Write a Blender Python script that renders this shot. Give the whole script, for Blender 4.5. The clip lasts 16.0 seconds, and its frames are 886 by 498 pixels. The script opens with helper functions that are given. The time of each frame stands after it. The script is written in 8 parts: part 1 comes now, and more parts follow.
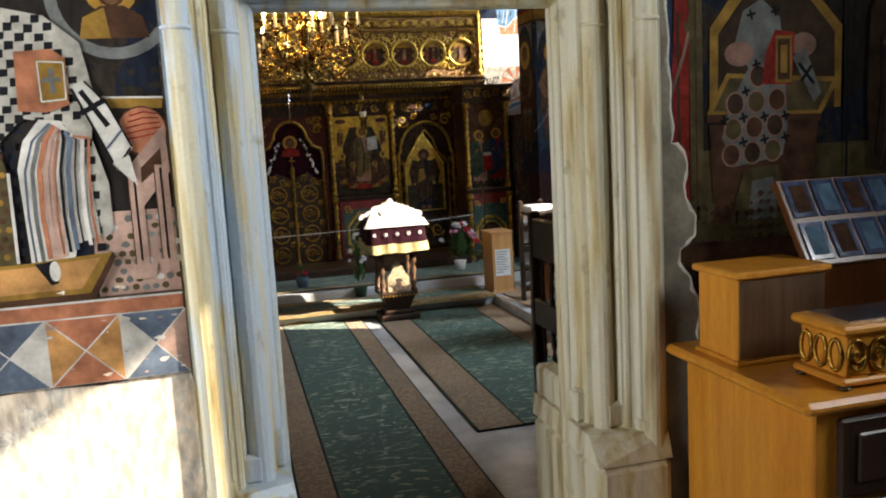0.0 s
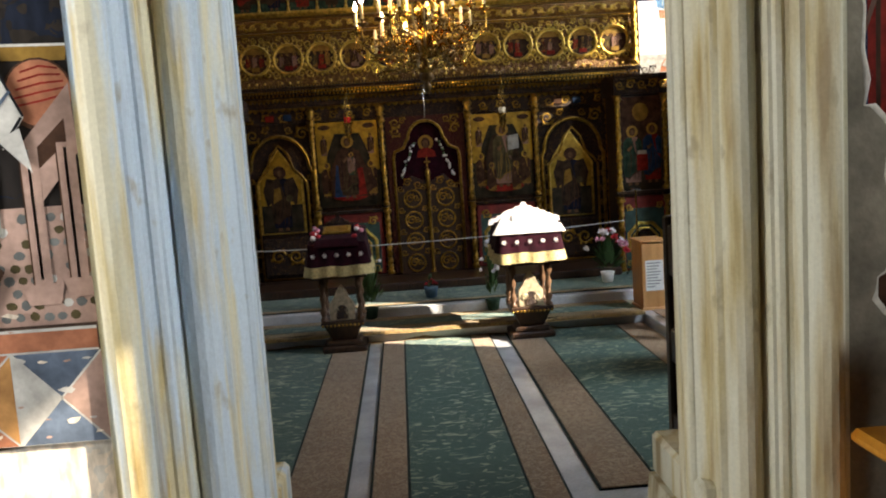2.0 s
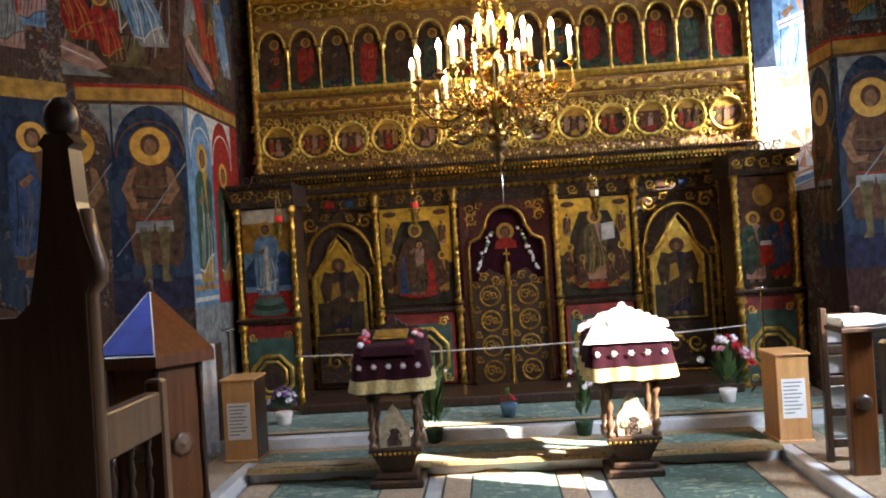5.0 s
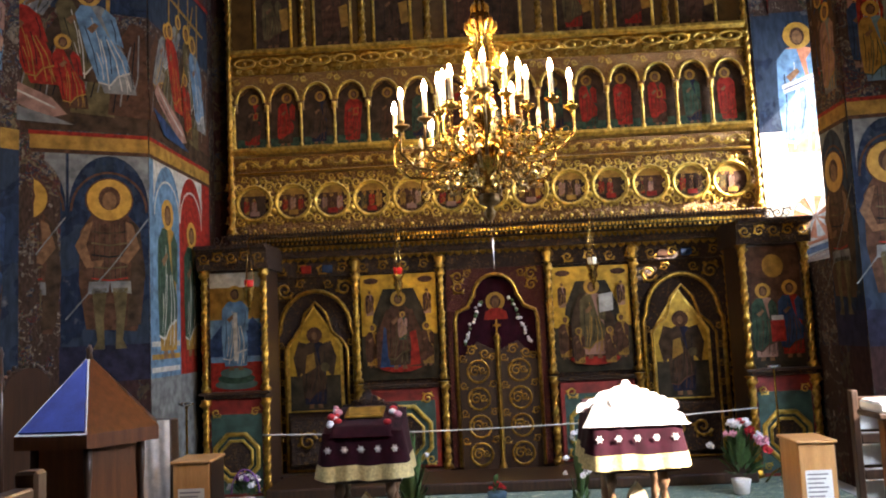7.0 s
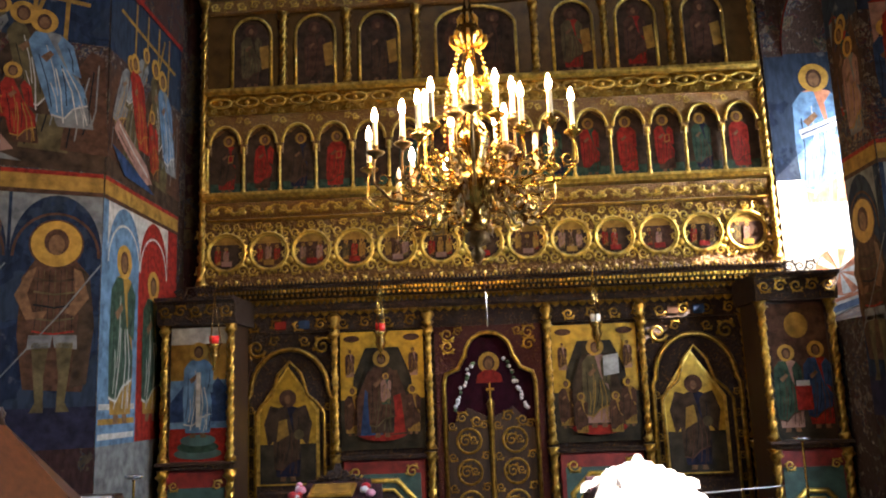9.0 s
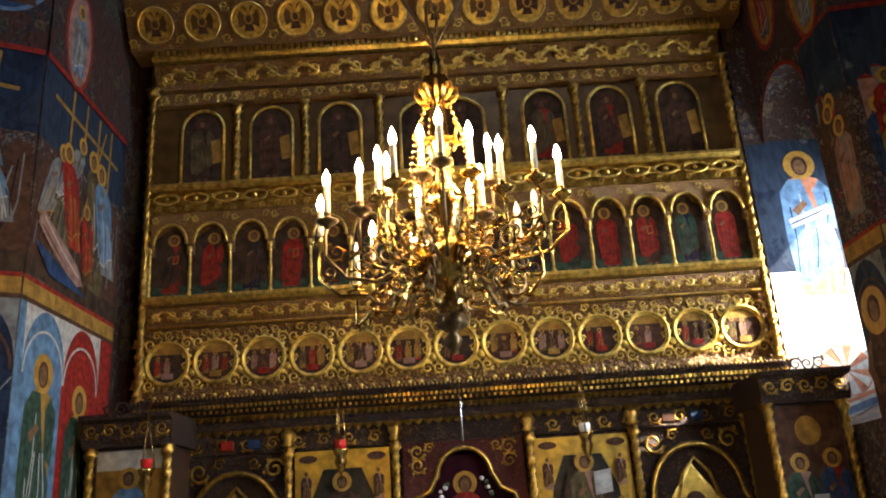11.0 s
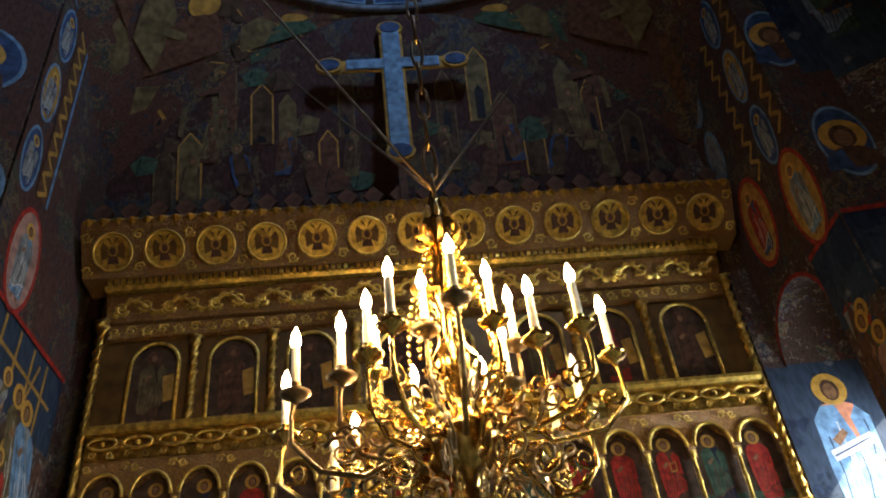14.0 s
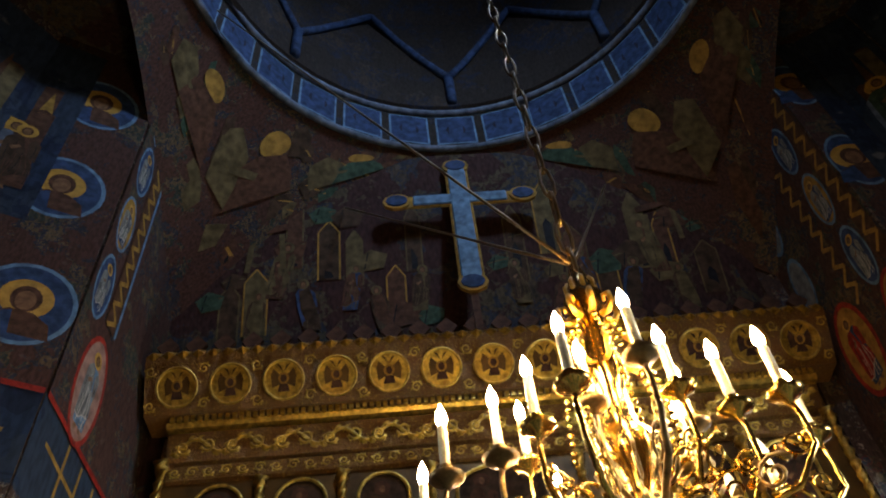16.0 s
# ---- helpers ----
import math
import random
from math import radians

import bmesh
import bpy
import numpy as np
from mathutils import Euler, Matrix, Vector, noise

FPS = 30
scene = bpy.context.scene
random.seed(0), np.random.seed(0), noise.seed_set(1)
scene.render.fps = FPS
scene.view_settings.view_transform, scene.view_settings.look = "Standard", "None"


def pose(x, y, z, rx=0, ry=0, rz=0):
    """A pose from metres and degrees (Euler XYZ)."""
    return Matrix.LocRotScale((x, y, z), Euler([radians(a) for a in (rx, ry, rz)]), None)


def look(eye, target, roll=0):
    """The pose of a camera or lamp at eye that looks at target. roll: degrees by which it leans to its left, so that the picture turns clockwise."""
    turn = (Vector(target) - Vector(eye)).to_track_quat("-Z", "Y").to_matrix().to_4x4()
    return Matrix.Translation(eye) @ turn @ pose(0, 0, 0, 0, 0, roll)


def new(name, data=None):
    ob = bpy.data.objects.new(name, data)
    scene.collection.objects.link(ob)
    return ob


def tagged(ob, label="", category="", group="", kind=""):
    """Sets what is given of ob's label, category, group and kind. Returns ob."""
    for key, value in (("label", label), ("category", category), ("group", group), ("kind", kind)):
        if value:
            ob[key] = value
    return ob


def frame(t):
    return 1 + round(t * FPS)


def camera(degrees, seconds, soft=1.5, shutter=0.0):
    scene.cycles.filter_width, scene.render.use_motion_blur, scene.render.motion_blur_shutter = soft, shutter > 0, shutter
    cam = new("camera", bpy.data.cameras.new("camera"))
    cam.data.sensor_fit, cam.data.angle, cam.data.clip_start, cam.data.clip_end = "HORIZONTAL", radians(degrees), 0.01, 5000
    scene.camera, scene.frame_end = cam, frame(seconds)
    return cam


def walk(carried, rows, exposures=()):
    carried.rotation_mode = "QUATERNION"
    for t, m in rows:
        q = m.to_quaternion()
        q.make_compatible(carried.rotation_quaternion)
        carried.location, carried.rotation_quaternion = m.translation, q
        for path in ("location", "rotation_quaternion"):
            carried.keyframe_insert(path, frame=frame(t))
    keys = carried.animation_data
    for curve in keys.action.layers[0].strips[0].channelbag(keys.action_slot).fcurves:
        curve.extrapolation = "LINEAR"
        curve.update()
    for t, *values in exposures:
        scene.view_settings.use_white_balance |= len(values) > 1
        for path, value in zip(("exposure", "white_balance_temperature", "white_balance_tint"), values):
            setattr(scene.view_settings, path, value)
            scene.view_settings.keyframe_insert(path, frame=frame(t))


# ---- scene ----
cam = camera(57.3, 16.0, soft=2.0)
PATH = [
    (0, (-0.793, -10.195, 1.75), (-0.297, -8.277, 1.478), -3.2),
    (0.5, (-0.714, -10.021, 1.743), (-0.226, -8.086, 1.608), -3.7),
    (1, (-0.568, -9.838, 1.68), (-0.173, -7.885, 1.505), -4.3),
    (1.5, (-0.398, -9.651, 1.681), (-0.193, -7.672, 1.474), -4.0),
    (2, (-0.337, -9.429, 1.651), (-0.245, -7.444, 1.417), -3.8),
    (2.5, (-0.304, -9.18, 1.654), (-0.26, -7.19, 1.461), -3.9),
    (3, (-0.211, -8.932, 1.62), (-0.282, -6.935, 1.538), -5.0),
    (3.5, (-0.144, -8.764, 1.596), (-0.197, -6.772, 1.422), -5.7),
    (4, (-0.131, -8.498, 1.603), (-0.049, -6.507, 1.436), -5.5),
    (4.4, (-0.199, -8.392, 1.607), (-0.137, -6.394, 1.529), -5.3),
    (4.5, (-0.246, -8.331, 1.625), (-0.245, -6.333, 1.554), -4.6),
    (5, (-0.171, -8.13, 1.603), (-0.289, -6.133, 1.615), -3.6),
    (5.1, (-0.152, -8.086, 1.603), (-0.23, -6.088, 1.648), -4.0),
    (5.2, (-0.132, -8.043, 1.604), (-0.202, -6.046, 1.672), -3.4),
    (7.3, (-0.176, -7.425, 1.55), (-0.255, -5.437, 1.757), -2.6),
    (7.5, (-0.16, -7.334, 1.551), (-0.23, -5.348, 1.775), -2.7),
    (8, (-0.08, -7.209, 1.543), (-0.164, -5.238, 1.87), -2.5),
    (8.5, (-0.127, -7.1, 1.549), (-0.213, -5.13, 1.883), -2.5),
    (8.7, (-0.116, -7.007, 1.547), (-0.198, -5.038, 1.887), -2.3),
    (10.8, (-0.124, -6.301, 1.529), (-0.108, -4.386, 2.106), -3.9),
    (11, (-0.14, -6.218, 1.532), (-0.117, -4.321, 2.167), -3.9),
    (11.5, (-0.187, -6.061, 1.546), (-0.129, -4.219, 2.324), -4.2),
    (12, (-0.184, -5.912, 1.523), (-0.157, -4.08, 2.325), -4.1),
    (12.5, (-0.132, -5.726, 1.533), (-0.19, -3.947, 2.444), -3.4),
    (13, (-0.131, -5.624, 1.535), (-0.208, -3.887, 2.523), -3.8),
    (13.5, (-0.189, -5.472, 1.536), (-0.175, -3.788, 2.615), -5.1),
    (14, (-0.264, -5.337, 1.546), (-0.121, -3.766, 2.776), -7.2),
    (14.2, (-0.281, -5.306, 1.556), (-0.148, -3.771, 2.832), -7.0),
    (14.5, (-0.306, -5.26, 1.554), (-0.218, -3.79, 2.907), -5.2),
    (15, (-0.358, -5.103, 1.558), (-0.378, -3.75, 3.031), -2.7),
    (15.5, (-0.404, -5.03, 1.555), (-0.483, -3.73, 3.073), -1.8),
    (16, (-0.581, -4.95, 1.555), (-0.496, -3.663, 3.084), -6.9),
]
walk(cam, [(t, look(eye, target, roll)) for t, eye, target, roll in PATH], exposures=[(0, 2.05, 7500, 12), (2, 2.12, 7500, 12), (3.5, 2.6, 7400, 14), (4.2, 2.95, 7200, 14), (5, 3.3, 7200, 16), (8, 3.4, 7200, 18), (12.5, 3.15, 6800, 12), (14.5, 3.2, 7300, 11), (16, 3.25, 7600, 11)])

# ---------------------------------------------------------------- light
SUN = Vector((-0.78, 0.36, -0.51)).normalized()
world = bpy.data.worlds.new("sky")
scene.world = world
world.use_nodes = True
wn = world.node_tree.nodes
sky = wn.new("ShaderNodeTexSky")
sky.sky_type = "NISHITA"
sky.sun_disc = False
sky.sun_elevation = math.asin(-SUN.z)
sky.sun_rotation = math.atan2(-SUN.x, -SUN.y)
world.node_tree.links.new(sky.outputs[0], wn["Background"].inputs[0])
wn["Background"].inputs[1].default_value = 0.06

sun = new("sun", bpy.data.lights.new("sun", "SUN"))
sun.data.energy, sun.data.angle, sun.data.color = 5.0, radians(0.53), (1.0, 0.95, 0.86)
sun.matrix_world = look((8, -6, 9), Vector((8, -6, 9)) + SUN)


def window_light(place, towards, width, height, power, color, spread=130):
    """Sky light set at or near a window's opening, or added as fill."""
    lamp = new("window_light", bpy.data.lights.new("window_light", "AREA"))
    lamp.data.shape, lamp.data.size, lamp.data.size_y = "RECTANGLE", width, height
    lamp.data.energy, lamp.data.color = power, color
    lamp.data.spread = radians(spread)
    lamp.matrix_world = look(place, Vector(place) + Vector(towards))
    return lamp


SKY = (0.62, 0.78, 1.0)
window_light((3.90, -3.92, 2.95), (-0.85, 0.3, -0.85), 0.8, 1.1, 22, SKY)
window_light((3.62, -0.5, 3.4), (-1, 0.15, -0.1), 0.7, 0.85, 9, SKY)
# added fill at an unseen opening of the north apse
window_light((-3.90, -3.5, 3.4), (1, 0.1, -1.0), 0.55, 1.3, 3, SKY)
window_light((1.2, -4.35, 9.9), (-0.75, 0.8, -0.6), 0.45, 0.9, 14, (0.42, 0.62, 1.0))
# added fill from an unseen north opening, lifting the cabinet and south jamb
window_light((-2.97, -8.85, 2.1), (0.75, 0.65, -0.1), 1.0, 1.6, 11, (0.85, 0.92, 1.0))
window_light((2.97, -10.3, 3.5), (-1, 0.34, -0.3), 1.1, 1.1, 11, (0.78, 0.89, 1.0), 75)

# ---------------------------------------------------------------- materials


def graph(name):
    m = bpy.data.materials.new(name)
    m.use_nodes = True
    return m, m.node_tree.nodes, m.node_tree.links, m.node_tree.nodes["Principled BSDF"]


def ramp(nodes, links, source, stops, mode="LINEAR"):
    r = nodes.new("ShaderNodeValToRGB")
    r.color_ramp.interpolation = mode
    while len(r.color_ramp.elements) < len(stops):
        r.color_ramp.elements.new(0.5)
    for e, (p, c) in zip(r.color_ramp.elements, stops):
        e.position, e.color = p, (*c, 1)
    links.new(source, r.inputs[0])
    return r.outputs[0]


def texture(nodes, links, kind, scale, detail=4.0, stretch=(1, 1, 1), warp=None):
    co = nodes.new("ShaderNodeTexCoord")
    mp = nodes.new("ShaderNodeMapping")
    mp.inputs["Scale"].default_value = stretch
    links.new(co.outputs["Object"], mp.inputs[0])
    n = nodes.new(kind)
    n.inputs["Scale"].default_value = scale
    if "Detail" in n.inputs:
        n.inputs["Detail"].default_value = detail
    links.new(mp.outputs[0], n.inputs["Vector"])
    return n


def blend(nodes, links, kind, fac, a, b):
    x = nodes.new("ShaderNodeMix")
    x.data_type, x.blend_type = "RGBA", kind
    for sock, v in ((x.inputs[0], fac), (x.inputs[6], a), (x.inputs[7], b)):
        if isinstance(v, (int, float)):
            sock.default_value = v
        elif isinstance(v, tuple):
            sock.default_value = (*v, 1)
        else:
            links.new(v, sock)
    return x.outputs[2]


def bump(nodes, links, bsdf, height, strength, distance=0.01):
    b = nodes.new("ShaderNodeBump")
    b.inputs["Strength"].default_value, b.inputs["Distance"].default_value = strength, distance
    links.new(height, b.inputs["Height"])
    links.new(b.outputs[0], bsdf.inputs["Normal"])


def plain(name, color, rough=0.6, metal=0.0, vary=0.25, scale=9.0, grain=90.0, relief=0.15, second=None, sheen=0.0, piece=0.0, gloss=0.5):
    """A surface with stains at one scale and grain at another."""
    m, n, l, b = graph(name)
    big = texture(n, l, "ShaderNodeTexNoise", scale, 5)
    fine = texture(n, l, "ShaderNodeTexNoise", grain, 3)
    dark = tuple(c * (1 - vary) for c in color)
    light = second or tuple(min(1, c * (1 + vary)) for c in color)
    c1 = ramp(n, l, big.outputs[0], [(0.32, dark), (0.68, light)])
    c2 = ramp(n, l, fine.outputs[0], [(0.3, (0.72,) * 3), (0.7, (1.0,) * 3)])
    out = blend(n, l, "MULTIPLY", 0.6, c1, c2)
    if piece:
        info = n.new("ShaderNodeObjectInfo")
        out = blend(n, l, "MULTIPLY", piece, out, ramp(n, l, info.outputs["Random"], [(0, (0.5,) * 3), (1, (1.0,) * 3)]))
    l.new(out, b.inputs["Base Color"])
    b.inputs["Roughness"].default_value, b.inputs["Metallic"].default_value = rough, metal
    b.inputs["Specular IOR Level"].default_value = gloss
    if sheen:
        b.inputs["Sheen Weight"].default_value = sheen
    bump(n, l, b, fine.outputs[0], relief, 0.004)
    return m


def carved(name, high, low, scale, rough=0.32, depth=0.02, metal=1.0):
    """Gilt carving: leaf-like relief; low paints shade into the hollows, with red ground in the red one."""
    m, n, l, b = graph(name)
    warp = texture(n, l, "ShaderNodeTexNoise", scale * 0.7, 2)
    vor = texture(n, l, "ShaderNodeTexVoronoi", scale)
    vor.feature = "SMOOTH_F1"
    mixv = n.new("ShaderNodeMix")
    mixv.data_type = "VECTOR"
    mixv.inputs[0].default_value = 0.12
    l.new(vor.inputs["Vector"].links[0].from_socket, mixv.inputs[4])
    l.new(warp.outputs["Color"], mixv.inputs[5])
    l.new(mixv.outputs[1], vor.inputs["Vector"])
    fine = texture(n, l, "ShaderNodeTexNoise", scale * 5, 3)
    add = n.new("ShaderNodeMath")
    add.operation = "MULTIPLY_ADD"
    add.inputs[1].default_value = 0.25
    l.new(fine.outputs[0], add.inputs[0])
    l.new(vor.outputs["Distance"], add.inputs[2])
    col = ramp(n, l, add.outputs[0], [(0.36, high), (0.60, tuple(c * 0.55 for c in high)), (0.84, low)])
    l.new(col, b.inputs["Base Color"])
    l.new(ramp(n, l, add.outputs[0], [(0.5, (metal,) * 3), (0.80, (0.3,) * 3)]), b.inputs["Metallic"])
    l.new(ramp(n, l, fine.outputs[0], [(0.3, (rough * 0.8,) * 3), (0.7, (rough * 1.5,) * 3)]), b.inputs["Roughness"])
    inv = n.new("ShaderNodeMath")
    inv.operation = "SUBTRACT"
    inv.inputs[0].default_value = 1.0
    l.new(add.outputs[0], inv.inputs[1])
    bump(n, l, b, inv.outputs[0], 0.9, depth)
    return m


def fresco(name, colors, scale=3.0, rough=0.85, lost=0.5):
    """Painted plaster: patches of pigment broken by brushwork, cracks and lost paint."""
    m, n, l, b = graph(name)
    warp = texture(n, l, "ShaderNodeTexNoise", scale * 1.3, 3)
    vor = texture(n, l, "ShaderNodeTexVoronoi", scale)
    mixv = n.new("ShaderNodeMix")
    mixv.data_type = "VECTOR"
    mixv.inputs[0].default_value = 0.35
    l.new(vor.inputs["Vector"].links[0].from_socket, mixv.inputs[4])
    l.new(warp.outputs["Color"], mixv.inputs[5])
    l.new(mixv.outputs[1], vor.inputs["Vector"])
    sep = n.new("ShaderNodeSeparateColor")
    l.new(vor.outputs["Color"], sep.inputs[0])
    stops = [(i / len(colors), c) for i, c in enumerate(colors)]
    patches = ramp(n, l, sep.outputs[0], stops, "CONSTANT")
    strokes = texture(n, l, "ShaderNodeTexNoise", scale * 9, 4, (1, 1, 0.35))
    c = blend(n, l, "MULTIPLY", 0.75, patches, ramp(n, l, strokes.outputs[0], [(0.35, (0.45,) * 3), (0.62, (1.15,) * 3)]))
    worn = texture(n, l, "ShaderNodeTexNoise", scale * 2.2, 6)
    c = blend(n, l, "MIX", ramp(n, l, worn.outputs[0], [(0.66, (0,) * 3), (0.74, (lost,) * 3)]), c, (0.42, 0.38, 0.31))
    l.new(c, b.inputs["Base Color"])
    b.inputs["Roughness"].default_value = rough
    b.inputs["Specular IOR Level"].default_value = 0.15
    bump(n, l, b, strokes.outputs[0], 0.15, 0.004)
    return m


def wood(name, dark, light, rough=0.42, scale=6.0, stretch=(6, 6, 0.5), piece=0.0):
    m, n, l, b = graph(name)
    g = texture(n, l, "ShaderNodeTexNoise", scale, 6, stretch)
    f = texture(n, l, "ShaderNodeTexNoise", scale * 14, 3, stretch)
    c = ramp(n, l, g.outputs[0], [(0.3, dark), (0.7, light)])
    c = blend(n, l, "MULTIPLY", 0.5, c, ramp(n, l, f.outputs[0], [(0.35, (0.6,) * 3), (0.65, (1,) * 3)]))
    l.new(c, b.inputs["Base Color"])
    b.inputs["Roughness"].default_value = rough
    b.inputs["Coat Weight"].default_value = 0.25
    b.inputs["Coat Roughness"].default_value = 0.2
    bump(n, l, b, f.outputs[0], 0.12, 0.003)
    return m


def carpet(name, ground, mark, scale, stretch, lo=0.58, hi=0.66):
    m, n, l, b = graph(name)
    w = texture(n, l, "ShaderNodeTexNoise", scale, 2.0, stretch)
    w.inputs["Distortion"].default_value = 2.2
    f = texture(n, l, "ShaderNodeTexNoise", 260, 2)
    big = texture(n, l, "ShaderNodeTexNoise", 1.3, 4)
    c = blend(n, l, "MIX", ramp(n, l, w.outputs[0], [(lo, (0,) * 3), (hi, (1,) * 3)]), ground, mark)
    c = blend(n, l, "MULTIPLY", 0.7, c, ramp(n, l, f.outputs[0], [(0.3, (0.5,) * 3), (0.7, (1.1,) * 3)]))
    c = blend(n, l, "MULTIPLY", 0.6, c, ramp(n, l, big.outputs[0], [(0.3, (0.65,) * 3), (0.7, (1.1,) * 3)]))
    l.new(c, b.inputs["Base Color"])
    b.inputs["Roughness"].default_value = 0.95
    b.inputs["Sheen Weight"].default_value = 0.2
    bump(n, l, b, f.outputs[0], 0.5, 0.006)
    return m


def glow(name, color, strength):
    m, n, l, b = graph(name)
    b.inputs["Base Color"].default_value = (*color, 1)
    b.inputs["Emission Color"].default_value = (*color, 1)
    b.inputs["Emission Strength"].default_value = strength
    return m


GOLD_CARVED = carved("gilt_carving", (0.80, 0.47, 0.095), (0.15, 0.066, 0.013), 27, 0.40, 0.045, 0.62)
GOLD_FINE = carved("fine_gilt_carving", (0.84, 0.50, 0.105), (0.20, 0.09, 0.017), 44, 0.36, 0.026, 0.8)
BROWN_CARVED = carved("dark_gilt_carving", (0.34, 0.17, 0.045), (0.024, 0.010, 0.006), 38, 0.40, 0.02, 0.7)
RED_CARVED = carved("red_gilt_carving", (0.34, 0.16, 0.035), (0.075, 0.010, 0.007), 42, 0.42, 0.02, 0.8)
GOLD = plain("gilding", (0.78, 0.46, 0.10), 0.30, 0.85, 0.5, 22, 75, 0.9)
OLD_GOLD = plain("aged_gilding", (0.44, 0.25, 0.05), 0.34, 1.0, 0.5, 26, 80, 0.9)
BRASS = plain("brass", (0.60, 0.37, 0.10), 0.20, 1.0, 0.2, 30, 200, 0.1)
DARK_BRASS = plain("tarnished_brass", (0.20, 0.13, 0.06), 0.38, 1.0, 0.4, 30, 150, 0.2)
PALE_GILT = plain("pale_gilding", (0.62, 0.50, 0.33), 0.45, 0.2, 0.3, 30, 120, 0.5)
SILVER = plain("silver", (0.72, 0.70, 0.68), 0.25, 1.0, 0.2, 30, 200, 0.2)
DARK_WOOD = wood("dark_walnut", (0.022, 0.010, 0.006), (0.060, 0.028, 0.014), 0.4)
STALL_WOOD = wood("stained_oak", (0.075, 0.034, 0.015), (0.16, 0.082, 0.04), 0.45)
PINE = wood("varnished_pine", (0.62, 0.22, 0.022), (0.78, 0.34, 0.045), 0.32, 4.0)
BEECH = wood("pale_veneer", (0.52, 0.25, 0.09), (0.66, 0.35, 0.14), 0.4, 4.0)
ORANGE_WOOD = wood("orange_varnished_wood", (0.085, 0.026, 0.006), (0.155, 0.05, 0.013), 0.3, 5.0)
RED = plain("red_paint", (0.21, 0.020, 0.016), 0.5, 0, 0.4, 12, 90, 0.2)
TEAL = plain("teal_paint", (0.034, 0.078, 0.066), 0.5, 0, 0.4, 12, 90, 0.2)
ICON_GOLD = plain("icon_gold_leaf", (0.42, 0.25, 0.028), 0.42, 0.55, 0.35, 16, 140, 0.1)
ICON_DARK = plain("icon_dark_olive", (0.030, 0.024, 0.015), 0.4, 0, 0.5, 10, 90, 0.1, gloss=0.12)
SKIN = plain("painted_ochre_brown", (0.129, 0.065, 0.030), 0.6, 0, 0.35, 26, 90, 0.1, gloss=0.12)
HALO = plain("halo_ochre", (0.341, 0.186, 0.034), 0.55, 0.1, 0.25, 18, 90, 0.1, gloss=0.12)
P_RED = plain("pigment_red", (0.20, 0.016, 0.010), 0.7, 0, 0.4, 22, 80, 0.1, gloss=0.12)
P_BLUE = plain("pigment_blue", (0.018, 0.037, 0.084), 0.75, 0, 0.45, 14, 80, 0.1, gloss=0.12)
P_SKYBLUE = plain("pigment_light_blue", (0.079, 0.149, 0.223), 0.75, 0, 0.4, 14, 80, 0.1, gloss=0.12)
P_GREEN = plain("pigment_green", (0.025, 0.050, 0.032), 0.75, 0, 0.45, 18, 80, 0.1, gloss=0.12)
P_BROWN = plain("pigment_brown", (0.059, 0.027, 0.015), 0.75, 0, 0.45, 18, 80, 0.1, gloss=0.12)
P_OCHRE = plain("pigment_ochre", (0.238, 0.134, 0.027), 0.75, 0, 0.35, 14, 80, 0.1, gloss=0.12)
P_WHITE = plain("pigment_white", (0.346, 0.328, 0.288), 0.8, 0, 0.3, 18, 80, 0.1, gloss=0.12)
P_BLACK = plain("pigment_black", (0.007, 0.007, 0.009), 0.7, 0, 0.4, 18, 80, 0.1, gloss=0.12)
P_ROSE = plain("pigment_rose", (0.228, 0.129, 0.099), 0.8, 0, 0.35, 12, 80, 0.1, gloss=0.12)
P_CHALK = plain("faded_chalk_white", (0.50, 0.48, 0.44), 0.85, 0, 0.35, 9, 80, 0.1, gloss=0.12)
P_BLUSH = plain("faded_rose", (0.40, 0.26, 0.21), 0.85, 0, 0.35, 9, 80, 0.1, gloss=0.12)
P_RUST = plain("pigment_rust", (0.34, 0.13, 0.07), 0.8, 0, 0.4, 14, 80, 0.1, gloss=0.12)
P_ORANGE = plain("pigment_burnt_orange", (0.42, 0.21, 0.075), 0.8, 0, 0.4, 14, 80, 0.1, gloss=0.12)
P_SLATE = plain("pigment_slate_blue", (0.085, 0.11, 0.15), 0.8, 0, 0.45, 12, 80, 0.1, gloss=0.12)
P_OLIVE = plain("pigment_olive", (0.075, 0.058, 0.026), 0.8, 0, 0.45, 12, 80, 0.1, gloss=0.12)
P_UMBER = plain("pigment_umber", (0.040, 0.024, 0.014), 0.8, 0, 0.5, 12, 80, 0.1, gloss=0.12)
P_NIGHT = plain("pigment_night_blue", (0.012, 0.012, 0.026), 0.7, 0, 0.5, 14, 80, 0.1, gloss=0.12)
AMBER = plain("aged_amber_gilding", (0.115, 0.060, 0.014), 0.42, 0.55, 0.4, 7, 90, 0.25)
P_GREY = plain("pigment_grey", (0.129, 0.134, 0.129), 0.8, 0, 0.4, 12, 80, 0.1, gloss=0.12)
F_BLUE = fresco("fresco_blue_ground", [(0.009, 0.017, 0.034), (0.012, 0.023, 0.046), (0.008, 0.014, 0.030), (0.016, 0.026, 0.042)], 2.5, lost=0.2)
F_SCENE = fresco("fresco_scene", [(0.014, 0.026, 0.048), (0.076, 0.042, 0.024), (0.022, 0.033, 0.024), (0.104, 0.076, 0.042), (0.062, 0.017, 0.014), (0.024, 0.029, 0.042), (0.133, 0.109, 0.081), (0.042, 0.024, 0.017)], 7.0)
